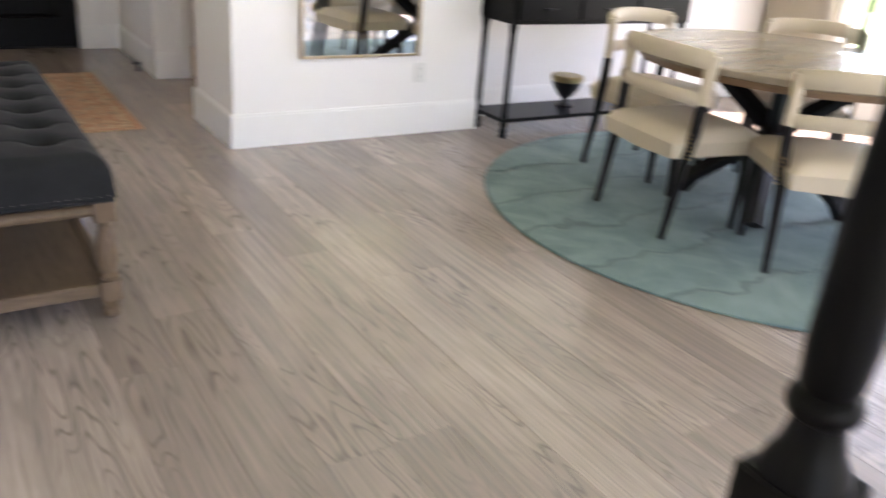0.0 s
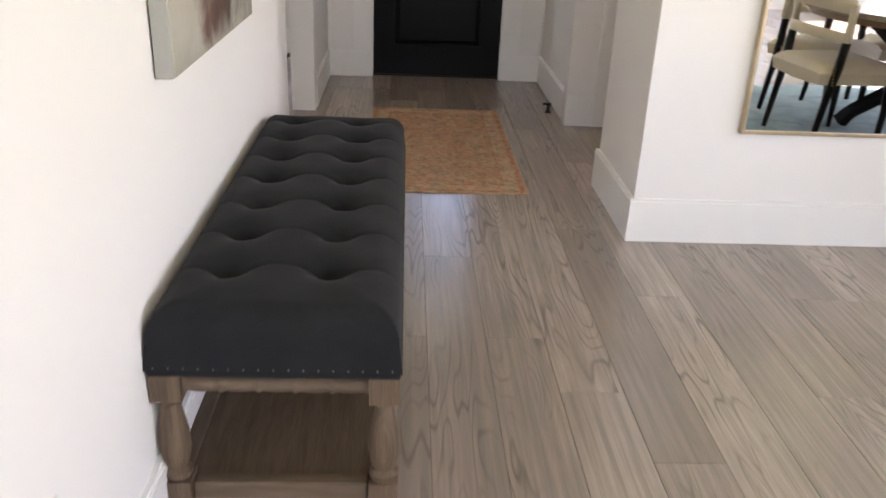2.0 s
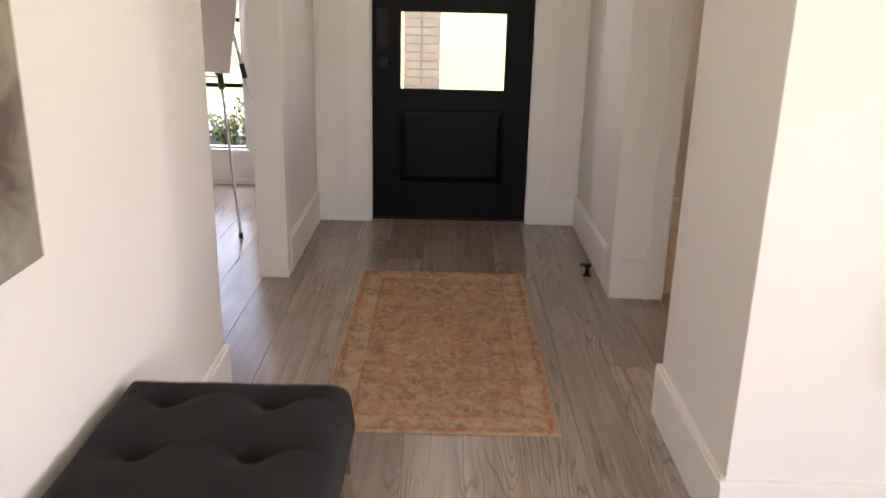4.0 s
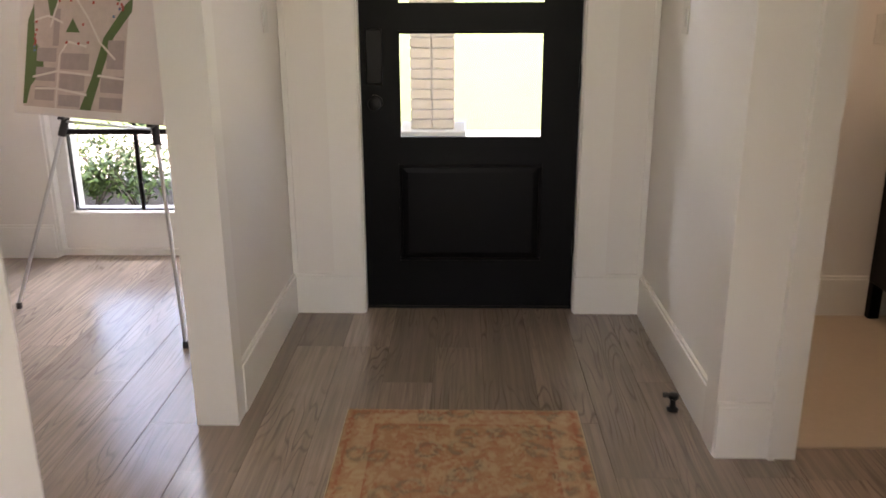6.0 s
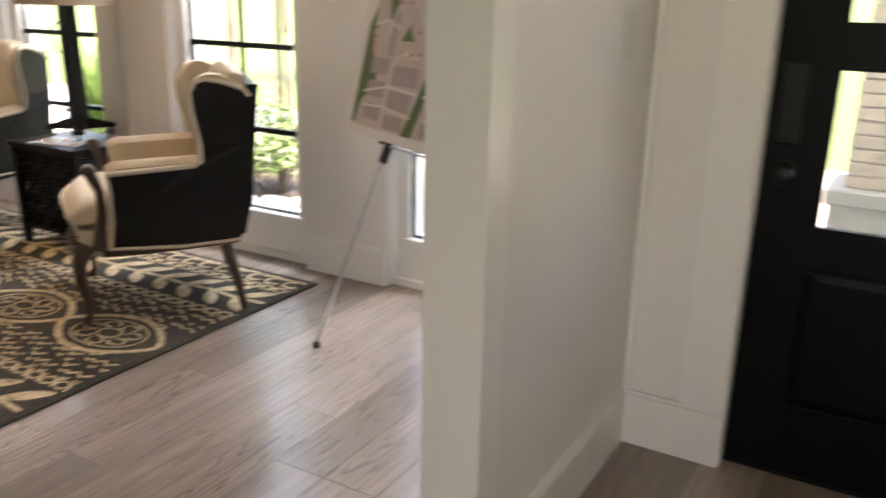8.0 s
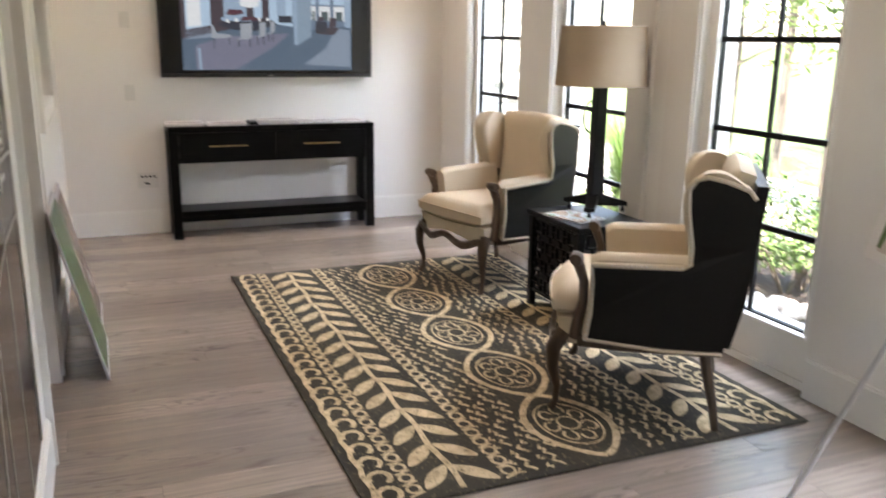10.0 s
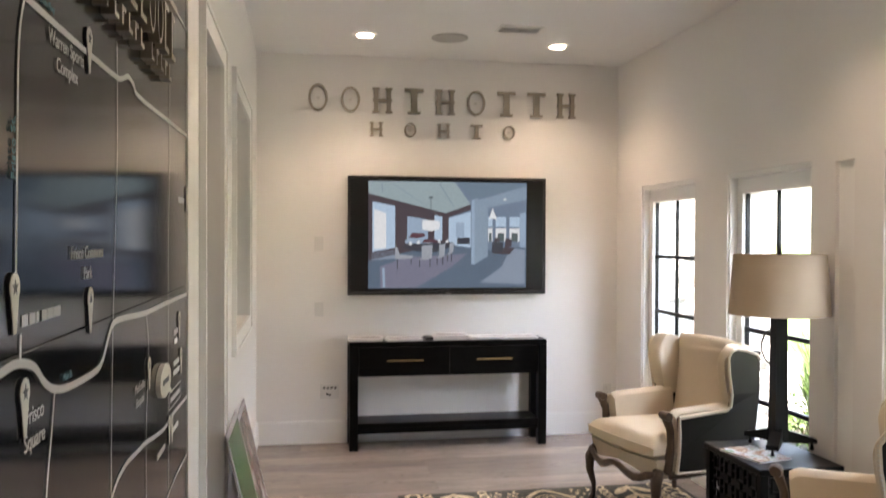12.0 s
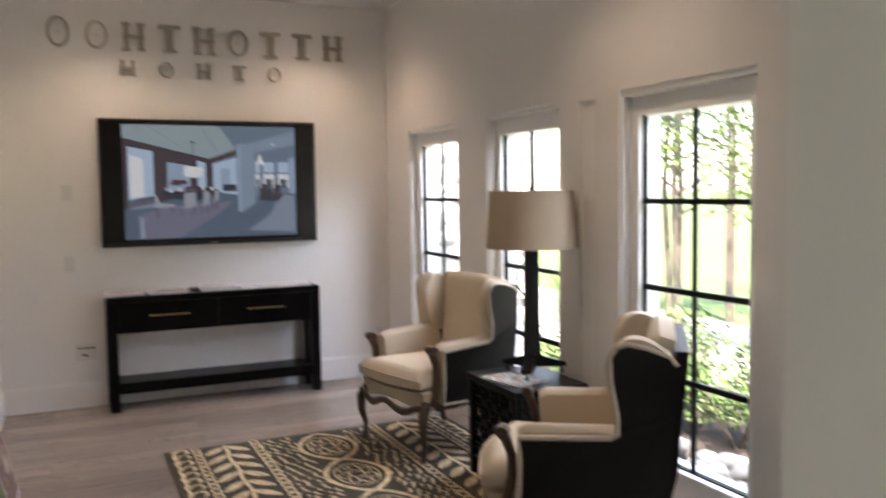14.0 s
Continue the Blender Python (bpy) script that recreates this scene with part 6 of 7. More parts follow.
GREEN, LOT, PALE, ROADC, REDC, POND = (0.095, 0.17, 0.06), (0.43, 0.37, 0.39), (0.62, 0.55, 0.54), (0.78, 0.75, 0.74), (0.46, 0.06, 0.05), (0.09, 0.20, 0.36)
board_shape("plan_field", PALE, [(0.13, 0.07), (0.13, 0.40), (0.20, 0.80), (0.32, 0.78), (0.55, 0.60), (0.76, 0.60), (0.76, 0.07)], 0)
board_shape("park_strip", GREEN, [(0.18, 0.95), (0.30, 0.95), (0.40, 0.80), (0.54, 0.68), (0.78, 0.70), (0.78, 0.60), (0.70, 0.53), (0.60, 0.57), (0.52, 0.60), (0.42, 0.63), (0.36, 0.61), (0.30, 0.50), (0.28, 0.45), (0.24, 0.56), (0.30, 0.68), (0.24, 0.84)], 1)
board_shape("park_strip", GREEN, [(0.125, 0.08), (0.125, 0.45), (0.16, 0.52), (0.18, 0.36), (0.24, 0.30), (0.25, 0.24), (0.17, 0.16), (0.15, 0.08)], 1)
board_shape("park_strip", GREEN, [(0.50, 0.07), (0.56, 0.20), (0.62, 0.38), (0.74, 0.52), (0.78, 0.55), (0.78, 0.49), (0.68, 0.38), (0.63, 0.25), (0.57, 0.07)], 1)
board_shape("green_triangle", GREEN, [(0.38, 0.40), (0.42, 0.46), (0.47, 0.40)], 2)
for u, v, w, h in ((0.20, 0.27, 0.13, 0.06), (0.20, 0.185, 0.13, 0.06), (0.20, 0.10, 0.13, 0.06), (0.36, 0.24, 0.18, 0.07), (0.36, 0.15, 0.16, 0.07), (0.36, 0.08, 0.14, 0.05), (0.65, 0.25, 0.10, 0.12), (0.62, 0.15, 0.14, 0.07), (0.62, 0.08, 0.14, 0.05), (0.30, 0.34, 0.04, 0.16)):
    board_shape("lot_block", LOT, [(u, v), (u + w, v), (u + w, v + h), (u, v + h)], 2)
rb = random.Random(8)
for pts in ([(0.28, 0.42), (0.33, 0.56), (0.40, 0.58), (0.52, 0.46), (0.60, 0.36), (0.70, 0.29)], [(0.18, 0.20), (0.34, 0.23), (0.56, 0.22)], [(0.17, 0.45), (0.26, 0.47), (0.36, 0.44)], [(0.20, 0.15), (0.34, 0.155), (0.54, 0.135)], [(0.345, 0.07), (0.35, 0.30), (0.40, 0.36), (0.52, 0.34)], [(0.60, 0.22), (0.76, 0.21)]):
    bm = bmesh.new()
    yy = FACE + 0.0012
    P = [Vector(((plan_u(u_) - 0.5) * BW, yy, (v_ - 0.03) * BHT)) for u_, v_ in pts]
    for p, q in zip(P, P[1:]):
        dd = (q - p).normalized()
        sd = Vector((-dd.z, 0, dd.x)) * 0.0048
        bm.faces.new([bm.verts.new(c) for c in (p - sd, q - sd, q + sd, p + sd)])
    part("plan_road", bm, bpy.data.materials.get("plan_road_white") or plain("plan_road_white", ROADC, 0.5, relief=0), bd)
for k in range(34):
    u, v = rb.choice(((0.17 + 0.012 * rb.random(), 0.30 + 0.14 * rb.random()), (0.38 + 0.16 * rb.random(), 0.345 + 0.015 * rb.random()), (0.66 + 0.07 * rb.random(), 0.46 + 0.06 * rb.random()), (0.24 + 0.10 * rb.random(), 0.58 + 0.14 * rb.random()), (0.30 + 0.25 * rb.random(), 0.42 + 0.12 * rb.random())))
    board_shape("sold_mark", REDC if k % 6 else POND, [(u, v), (u + 0.014, v), (u + 0.014, v + 0.011), (u, v + 0.011)], 4)
for v in (0.635, 0.60):
    board_shape("legend_bar", (0.25, 0.24, 0.24), [(0.82, v), (0.92, v), (0.92, v + 0.008), (0.82, v + 0.008)], 2)

# ---- posters leaning on the left wall
for k, (x, c, h, lean) in enumerate(((-4.05, [(0.30, 0.28, 0.28), (0.22, 0.10, 0.08), (0.55, 0.52, 0.50)], 0.74, 0.17), (-3.45, [(0.07, 0.15, 0.06), (0.09, 0.19, 0.075), (0.12, 0.22, 0.09)], 0.80, 0.19))):
    a = math.degrees(math.atan2(lean, h))
    ps = thing("display_poster", pose(x, 5.115 + lean, 0, a, 0, 0), ("dark picture board leaning against the wall", "green picture board leaning against the wall")[k], "poster")
    part("sheet", B((-0.28, 0.28, -0.010, 0.0, 0.002, h), bevel=0.002), plain("poster_edge", (0.40, 0.37, 0.40), 0.5), ps)
    part("print", B((-0.255, 0.255, 0.0005, 0.0012, 0.03, h - 0.03)), picture_page(f"poster_print_{k}", c, 7), ps)

# ---------------------------------------------------------------- wall map
MAPY = 5.12
GLOSS = plain("map_gloss_black", (0.011, 0.012, 0.015), 0.10, vary=0.15, scale=2.0, grain=40, relief=0.0, rvary=0.02)
MAPWHITE = plain("map_line_white", (0.62, 0.61, 0.58), 0.4, vary=0.03, relief=0)
MAPBLUE = plain("map_text_blue", (0.10, 0.28, 0.34), 0.4, vary=0.03, relief=0)
mp = thing("wall_map", pose(0, MAPY, 0), "glossy black wall map panel with white roads and raised pins", "wall map")
part("panel", B((-1.90, -0.16, -0.029, 0.0, 1.5225, 2.86), bevel=0.001), GLOSS, mp, "upper glossy black panel")
part("panel", B((-1.90, -0.16, -0.029, 0.0, 0.35, 1.5205), bevel=0.001), GLOSS, mp, "lower glossy black panel")
part("edge_strip", B((-1.910, -1.901, -0.029, 0.003, 0.35, 2.86)), STEEL, mp, "thin metal edge")


def road(pts, w, lift=0.0016, mat=MAPWHITE):
    P = []
    n = len(pts)
    for i in range(n - 1):
        p0, p1, p2, p3 = (Vector((*pts[max(0, min(n - 1, j))], 0)) for j in (i - 1, i, i + 1, i + 2))
        for k in range(6):
            s = k / 6
            P.append(0.5 * ((2 * p1) + (p2 - p0) * s + (2 * p0 - 5 * p1 + 4 * p2 - p3) * s * s + (3 * p1 - p0 - 3 * p2 + p3) * s ** 3))
    P.append(Vector((*pts[-1], 0)))
    bm = bmesh.new()
    L, R = [], []
    for i, p in enumerate(P):
        d = (P[min(i + 1, len(P) - 1)] - P[max(i - 1, 0)]).normalized()
        q = Vector((-d.y, d.x, 0)) * w / 2
        L.append(bm.verts.new((p.x + q.x, lift, p.y + q.y)))
        R.append(bm.verts.new((p.x - q.x, lift, p.y - q.y)))
    for i in range(len(P) - 1):
        bm.faces.new((L[i], L[i + 1], R[i + 1], R[i]))
    part("map_road", bm, mat, mp)


road([(-0.17, 2.02), (-0.33, 1.972), (-0.40, 1.957), (-0.476, 1.953), (-0.60, 1.951), (-0.755, 1.950), (-0.966, 1.951), (-1.02, 1.957), (-1.075, 1.971), (-1.13, 1.965), (-1.19, 1.951), (-1.60, 1.954), (-1.895, 1.957)], 0.0105)
road([(-0.17, 1.52), (-0.36, 1.509), (-0.44, 1.512), (-0.505, 1.499), (-0.546, 1.473), (-0.589, 1.456), (-0.662, 1.446), (-0.80, 1.443), (-0.86, 1.452), (-0.91, 1.49), (-0.945, 1.508), (-1.025, 1.510), (-1.25, 1.500), (-1.547, 1.500), (-1.895, 1.498)], 0.0115, 0.0020)
road([(-0.476, 1.952), (-0.455, 1.89), (-0.447, 1.74), (-0.442, 1.62)], 0.0065)
road([(-0.459, 1.545), (-0.456, 1.512)], 0.0065)
road([(-0.595, 1.454), (-0.58, 1.40), (-0.55, 1.28), (-0.53, 1.0), (-0.56, 0.7), (-0.58, 0.36)], 0.006)
road([(-0.98, 2.014), (-0.981, 1.83), (-0.966, 1.69), (-0.945, 1.515), (-0.93, 1.30), (-0.925, 1.0), (-0.93, 0.36)], 0.0045)
road([(-1.579, 2.85), (-1.58, 1.89), (-1.557, 1.65), (-1.558, 1.09), (-1.56, 0.36)], 0.0045)
road([(-1.887, 2.85), (-1.884, 1.9), (-1.878, 1.2), (-1.88, 0.36)], 0.0035)
road([(-0.62, 0.36), (-0.68, 0.80), (-0.80, 1.10), (-0.93, 1.20), (-1.04, 1.227), (-1.16, 1.224), (-1.26, 1.219), (-1.35, 1.208), (-1.50, 1.195), (-1.62, 1.203), (-1.895, 1.198)], 0.0105)
road([(-1.257, 1.499), (-1.287, 1.425), (-1.271, 1.32), (-1.257, 1.16), (-1.26, 0.36)], 0.0048)
road([(-1.10, 0.36), (-1.18, 0.80), (-1.34, 0.96), (-1.60, 1.02), (-1.895, 1.03)], 0.007)
road([(-1.30, 2.235), (-1.364, 2.241), (-1.55, 2.261), (-1.895, 2.262)], 0.0065)


def words(text, x, z, size, mat=MAPWHITE, turn=0.0, align="CENTER"):
    c = bpy.data.curves.new("lettering", "FONT")
    c.body, c.size, c.align_x, c.align_y, c.extrude = text, size, align, "CENTER", 0.0004
    tmp = bpy.data.objects.new("lettering", c)
    scene.collection.objects.link(tmp)
    bpy.context.view_layer.update()
    me = bpy.data.meshes.new_from_object(tmp.evaluated_get(bpy.context.evaluated_depsgraph_get()))
    bpy.data.objects.remove(tmp)
    me.materials.clear()
    me.materials.append(mat)
    me.transform(pose(x, 0.0024, z, 90, 0, 180) @ pose(0, 0, 0, 0, 0, turn))
    ob = new("lettering", me)
    ob.parent = mp


words("Warren Sports", -0.657, 1.929, 0.029)
words("Complex", -0.657, 1.897, 0.029)
words("Frisco Commons", -0.770, 1.637, 0.028)
words("Park", -0.768, 1.605, 0.028)
words("Frisco", -0.507, 1.440, 0.030)
words("Square", -0.507, 1.408, 0.030)
words("Main St.", -0.655, 1.463, 0.014, MAPBLUE)
words("Eldorado Pkwy", -0.555, 1.967, 0.013, MAPBLUE)
words("Frisco St.", -0.432, 1.765, 0.020, MAPBLUE, 90)
words("Methodist", -1.187, 1.352, 0.026)
words("Hospital", -1.187, 1.323, 0.026)
for x0, x1 in ((-0.485, -0.463), (-0.491, -0.513), (-0.517, -0.528), (-0.540, -0.560), (-0.563, -0.588), (-0.591, -0.622)):
    part("lettering_bar", B((min(x0, x1), max(x0, x1), 0.001, 0.0018, 1.553, 1.567)), MAPWHITE, mp)
for x, z, w in ((-1.68, 1.412, 0.07), (-1.68, 1.388, 0.05), (-1.69, 1.330, 0.10), (-1.69, 1.306, 0.11), (-1.45, 1.150, 0.11), (-1.67, 1.160, 0.10), (-1.78, 1.765, 0.11)):
    part("lettering_bar", B((x - w / 2, x + w / 2, 0.001, 0.0018, z - 0.007, z + 0.007)), MAPWHITE, mp)
bm = bmesh.new()
for b in ((-1.77, -1.567, 1.222, 1.225), (-1.77, -1.567, 1.264, 1.267), (-1.77, -1.767, 1.225, 1.264), (-1.570, -1.567, 1.225, 1.264), (-1.75, -1.587, 1.238, 1.251)):
    add_box(bm, b[0], b[1], 0.001, 0.0018, b[2], b[3])
part("label_frame", bm, MAPWHITE, mp)

PINFACE = plain("pin_face", (0.72, 0.69, 0.60), 0.5, vary=0.04)


def pin(x, z, h=0.073, star=True):
    p = thing("map_pin", pose(x, MAPY, z), "raised cream map pin with a dark symbol", "map pin", "map pins")
    r = h * 0.24
    pts = [(r * math.sin(a), h - r + r * math.cos(a)) for a in [radians(-128 + 256 * k / 20) for k in range(21)]]
    pts = [(0.0, 0.0), (-0.004, 0.0)] + pts + [(0.004, 0.0)]
    pts = pts[1:]
    bm = outline_solid(bmesh.new(), pts, 0.0010, 0.0028)
    part("pin_body", bm, BLACKPLASTIC, p, "black pin edge")
    bm = outline_solid(bmesh.new(), [(a * 0.96, b * 0.985 + 0.001) for a, b in pts], 0.0030, 0.0040)
    part("pin_face", bm, PINFACE, p)
    sym = []
    for k in range(10):
        a, rr = math.pi * k / 5, (r * 0.62 if k % 2 == 0 else r * 0.26)
        sym.append((rr * math.sin(a), h - r + rr * math.cos(a)))
    if not star:
        sym = [(-r * 0.4, h - r * 1.4), (r * 0.4, h - r * 1.4), (0, h - r * 0.4)]
    part("symbol", outline_solid(bmesh.new(), sym, 0.0041, 0.0044), BLACKPLASTIC, p)


pin(-0.776, 1.918)
pin(-0.432, 1.547)
pin(-0.779, 1.510, 0.073, False)
pin(-0.467, 1.418)
for x, z in ((-1.286, 1.327), (-1.731, 1.388), (-1.761, 1.286), (-1.561, 1.140), (-1.602, 1.133), (-1.876, 1.736)):
    pin(x, z, 0.073, False)
sb = thing("speech_bubble_marker", pose(-1.452, MAPY, 1.320), "cream speech bubble marker on the wall map", "map pin")
bub = [(0.078 * math.cos(a), 0.040 * math.sin(a)) for a in [radians(k * 15) for k in range(24)]]
part("bubble", outline_solid(bmesh.new(), bub, 0.0010, 0.012), PINFACE, sb)
part("bubble_tail", outline_solid(bmesh.new(), [(-0.060, -0.022), (-0.108, -0.048), (-0.036, -0.033)], 0.0012, 0.0115), PINFACE, sb)
ob = part("bubble_bar", B((-0.04, 0.04, 0.0122, 0.0130, -0.006, 0.006)), BLACKPLASTIC, sb)

# raised emblem over the map: plain metal shapes
BRONZE = plain("emblem_metal", (0.42, 0.37, 0.30), 0.32, 0.9, vary=0.06, relief=0.02)
em = thing("emblem_sign", pose(0, MAPY, 0), "raised champagne metal emblem over the map", "wall sign")
x = -0.80
for k in range(8):
    wv = 0.070
    if k in (0, 4, 5):
        bm = bmesh.new()
        n = 26
        rr = [[bm.verts.new((x - wv / 2 + q * wv / 2 * math.cos(2 * math.pi * i / n), yy, 2.146 + 0.055 * q2 * math.sin(2 * math.pi * i / n))) for i in range(n)] for yy, q, q2 in ((0.001, 1, 1), (0.024, 1, 1), (0.024, 0.76, 0.84), (0.001, 0.76, 0.84))]
        for a in range(4):
            for i in range(n):
                bm.faces.new((rr[a][i], rr[a][(i + 1) % n], rr[(a + 1) % 4][(i + 1) % n], rr[(a + 1) % 4][i]))
    else:
        bm = B((x - 0.016, x, 0.001, 0.024, 2.091, 2.201), (x - wv + 0.006, x - 0.016, 0.001, 0.0235, 2.091, 2.104), (x - wv + 0.012, x - 0.016, 0.001, 0.0235, 2.188, 2.201))
    part("metal_shape", bm, BRONZE, em)
    x -= 0.0945
x = -0.80
for k in range(12):
    if k != 6:
        part("metal_shape", B((x - 0.011, x, 0.001, 0.024, 2.034, 2.068), (x - 0.036, x - 0.011, 0.001, 0.0235, 2.034 if k % 2 else 2.059, 2.043 if k % 2 else 2.068)), BRONZE, em)
    x -= 0.057
part("metal_bar", B((-1.535, -0.80, 0.001, 0.026, 2.216, 2.229)), BRONZE, em)

# ---------------------------------------------------------------- outside
GRASS = plain("lawn_green", (0.10, 0.16, 0.045), 0.9, vary=0.25, scale=1.5, grain=60, relief=0.5, dist=0.01)
SOIL = plain("bark_soil", (0.045, 0.035, 0.026), 0.95, vary=0.35, scale=5, grain=60, relief=0.8, dist=0.01)
PAVE = plain("pale_concrete", (0.50, 0.47, 0.43), 0.85, vary=0.06, scale=2, grain=60, relief=0.2)
bm = bmesh.new()
for q in ((-400, 400, 8.40, 600), (-400, -6.30, -300, 8.40), (6.2, 400, -300, 8.40), (-6.30, 6.2, -300, -3.38)):
    bm.faces.new([bm.verts.new(c) for c in ((q[0], q[2], -0.16), (q[1], q[2], -0.16), (q[1], q[3], -0.16), (q[0], q[3], -0.16))])
bmesh.ops.remove_doubles(bm, verts=bm.verts, dist=0.001)
structure("ground", bm, GRASS, "sunlit green lawn round the house", "lawn")
structure("planting_bed", B((-6.2, -0.2, 8.39, 10.3, -0.159, -0.06)), SOIL, "dark mulched planting bed under the windows", "planting bed")
structure("porch", B((-0.19, 3.2, 7.57, 10.2, -0.159, -0.02)), PAVE, "pale concrete porch before the front door", "porch")
structure("garden_path", B((-12, 14, 10.5, 13.2, -0.158, -0.13)), PAVE, "pale concrete garden path", "path")

# river stones along the wall
rs = random.Random(21)
STONES = plain("river_stone", (0.46, 0.42, 0.37), 0.7, vary=0.35, scale=3, grain=40, relief=0.3)
stone_meshes = []
for k in range(8):
    bm = bmesh.new()
    bmesh.ops.create_icosphere(bm, subdivisions=2, radius=1.0)
    off = Vector((k * 3.1, k * 1.7, 0))
    for v in bm.verts:
        v.co *= 1 + 0.22 * noise.noise(v.co * 1.3 + off)
        v.co.z *= 0.6
    me = bpy.data.meshes.new("river_stone")
    bm.to_mesh(me)
    bm.free()
    for p in me.polygons:
        p.use_smooth = True
    me.materials.append(STONES)
    stone_meshes.append(me)
bed = thing("stone_bed", pose(0, 8.42, -0.06), "bed of pale rounded river stones along the wall", "stones", kind="")
for k in range(292):
    r = rs.uniform(0.04, 0.082)
    ob = new("stone", rs.choice(stone_meshes))
    ob.parent = bed
    ob.location = (rs.uniform(-4.4, -0.3), rs.uniform(0.04, 0.60), 0.02 + 0.10 * rs.random() * (0.4 + 0.6 * rs.random()))
    ob.rotation_euler = (rs.uniform(-0.4, 0.4), rs.uniform(-0.4, 0.4), rs.uniform(0, 6.28))
    ob.scale = (r * rs.uniform(0.8, 1.3), r, r)

# leaves
def leaf_material(name, lo, hi):
    m, t, b = material(name)
    geo = t.nodes.new("ShaderNodeNewGeometry")
    t.links.new(ramp(t, geo.outputs["Random Per Island"], [(0.0, lo), (1.0, hi)]), b.inputs["Base Color"])
    b.inputs["Roughness"].default_value = 0.5
    b.inputs["Transmission Weight"].default_value = 0.0
    b.inputs["Subsurface Weight"].default_value = 0.0
    return m


LEAF_A = leaf_material("shrub_leaf", (0.035, 0.075, 0.018), (0.11, 0.19, 0.04))
LEAF_B = leaf_material("tree_leaf", (0.07, 0.13, 0.025), (0.20, 0.30, 0.07))
GRASSLEAF = leaf_material("grass_blade", (0.05, 0.11, 0.02), (0.17, 0.28, 0.06))
BARK = wood("pale_bark", (0.08, 0.065, 0.05), (0.20, 0.17, 0.14), "Z", 0.85, 1.0, 0.6)


def leaves(bm, rng, centre, spread, n, size):
    for k in range(n):
        while True:
            p = Vector((rng.uniform(-1, 1), rng.uniform(-1, 1), rng.uniform(-1, 1)))
            if p.length < 1:
                break
        c = Vector(centre) + Vector((p.x * spread[0], p.y * spread[1], p.z * spread[2]))
        s = size * rng.uniform(0.6, 1.3)
        e = Euler((rng.uniform(-0.9, 0.9), rng.uniform(-0.9, 0.9), rng.uniform(0, 6.28))).to_matrix()
        q = [c + e @ Vector(v) * s for v in ((-1, 0, 0), (-0.2, -0.36, 0.08), (1, 0, 0), (-0.2, 0.36, 0.08))]
        bm.faces.new([bm.verts.new(v) for v in q])


def shrub(x, y, r, h, seed, n=900):
    rng = random.Random(seed)
    o = thing("garden_shrub", pose(x, y, -0.06), "low leafy green shrub in the planting bed", "shrub", "garden shrubs")
    bm = bmesh.new()
    for k in range(7):
        a = rng.uniform(0, 6.28)
        tube(bm, [(0.02 * math.cos(a), 0.02 * math.sin(a), 0), (r * 0.4 * math.cos(a), r * 0.4 * math.sin(a), h * 0.45), (r * 0.75 * math.cos(a), r * 0.75 * math.sin(a), h * 0.8)], [0.010, 0.007, 0.003], 5)
    part("stems", bm, BARK, o)
    bm = bmesh.new()
    for k in range(11):
        a, d = rng.uniform(0, 6.28), r * rng.uniform(0.1, 0.85)
        leaves(bm, rng, (d * math.cos(a), d * math.sin(a), h * rng.uniform(0.35, 0.95)), (r * 0.42, r * 0.42, h * 0.22), n // 11, 0.028)
    part("foliage", bm, LEAF_A, o)


for k, (x, y, r, h) in enumerate(((-0.95, 9.2, 0.34, 0.46), (-0.45, 9.35, 0.36, 0.55), (-1.45, 9.35, 0.32, 0.42), (-1.75, 9.25, 0.28, 0.36), (-2.25, 9.35, 0.34, 0.42), (-2.8, 9.4, 0.33, 0.45), (-0.7, 9.85, 0.38, 0.60), (-1.9, 9.95, 0.36, 0.5), (-3.3, 9.5, 0.35, 0.62), (-3.75, 9.2, 0.33, 0.75), (-4.1, 9.75, 0.4, 0.8), (-0.25, 8.95, 0.26, 0.40))):
    shrub(x, y, r, h, 100 + k)
for k, x in enumerate((-3.30, -3.75, -4.20, -4.65, -5.10)):
    shrub(x, 9.38 + 0.08 * (k % 2), 0.34, 0.44 + 0.05 * (k % 3), 140 + k)


GRASSES = ((-4.95, 9.35, 1.15), (-5.35, 9.55, 1.20), (-4.65, 9.62, 1.05))


def tall_grass(x, y, h, seed):
    rng = random.Random(seed)
    o = thing("ornamental_grass", pose(x, y, -0.06), "tall arching green ornamental grass in the bed", "grass clump", "ornamental grasses")
    bm = bmesh.new()
    for k in range(420):
        a, d, l = rng.uniform(0, 6.28), rng.uniform(0, 0.10), h * rng.uniform(0.65, 1.1)
        out, w = rng.uniform(0.08, 0.42), 0.006
        ca, sa = math.cos(a), math.sin(a)
        last = None
        for i in range(5):
            q = i / 4
            c = Vector((ca * (d + out * q * q), sa * (d + out * q * q), l * (q - 0.18 * q * q * q)))
            e = Vector((-sa, ca, 0)) * w * (1 - 0.85 * q)
            row = (bm.verts.new(c - e), bm.verts.new(c + e))
            if last:
                bm.faces.new((last[0], last[1], row[1], row[0]))
            last = row
    part("blades", bm, GRASSLEAF, o)


for k, (x, y, h) in enumerate(GRASSES):
    tall_grass(x, y, h, 60 + k)


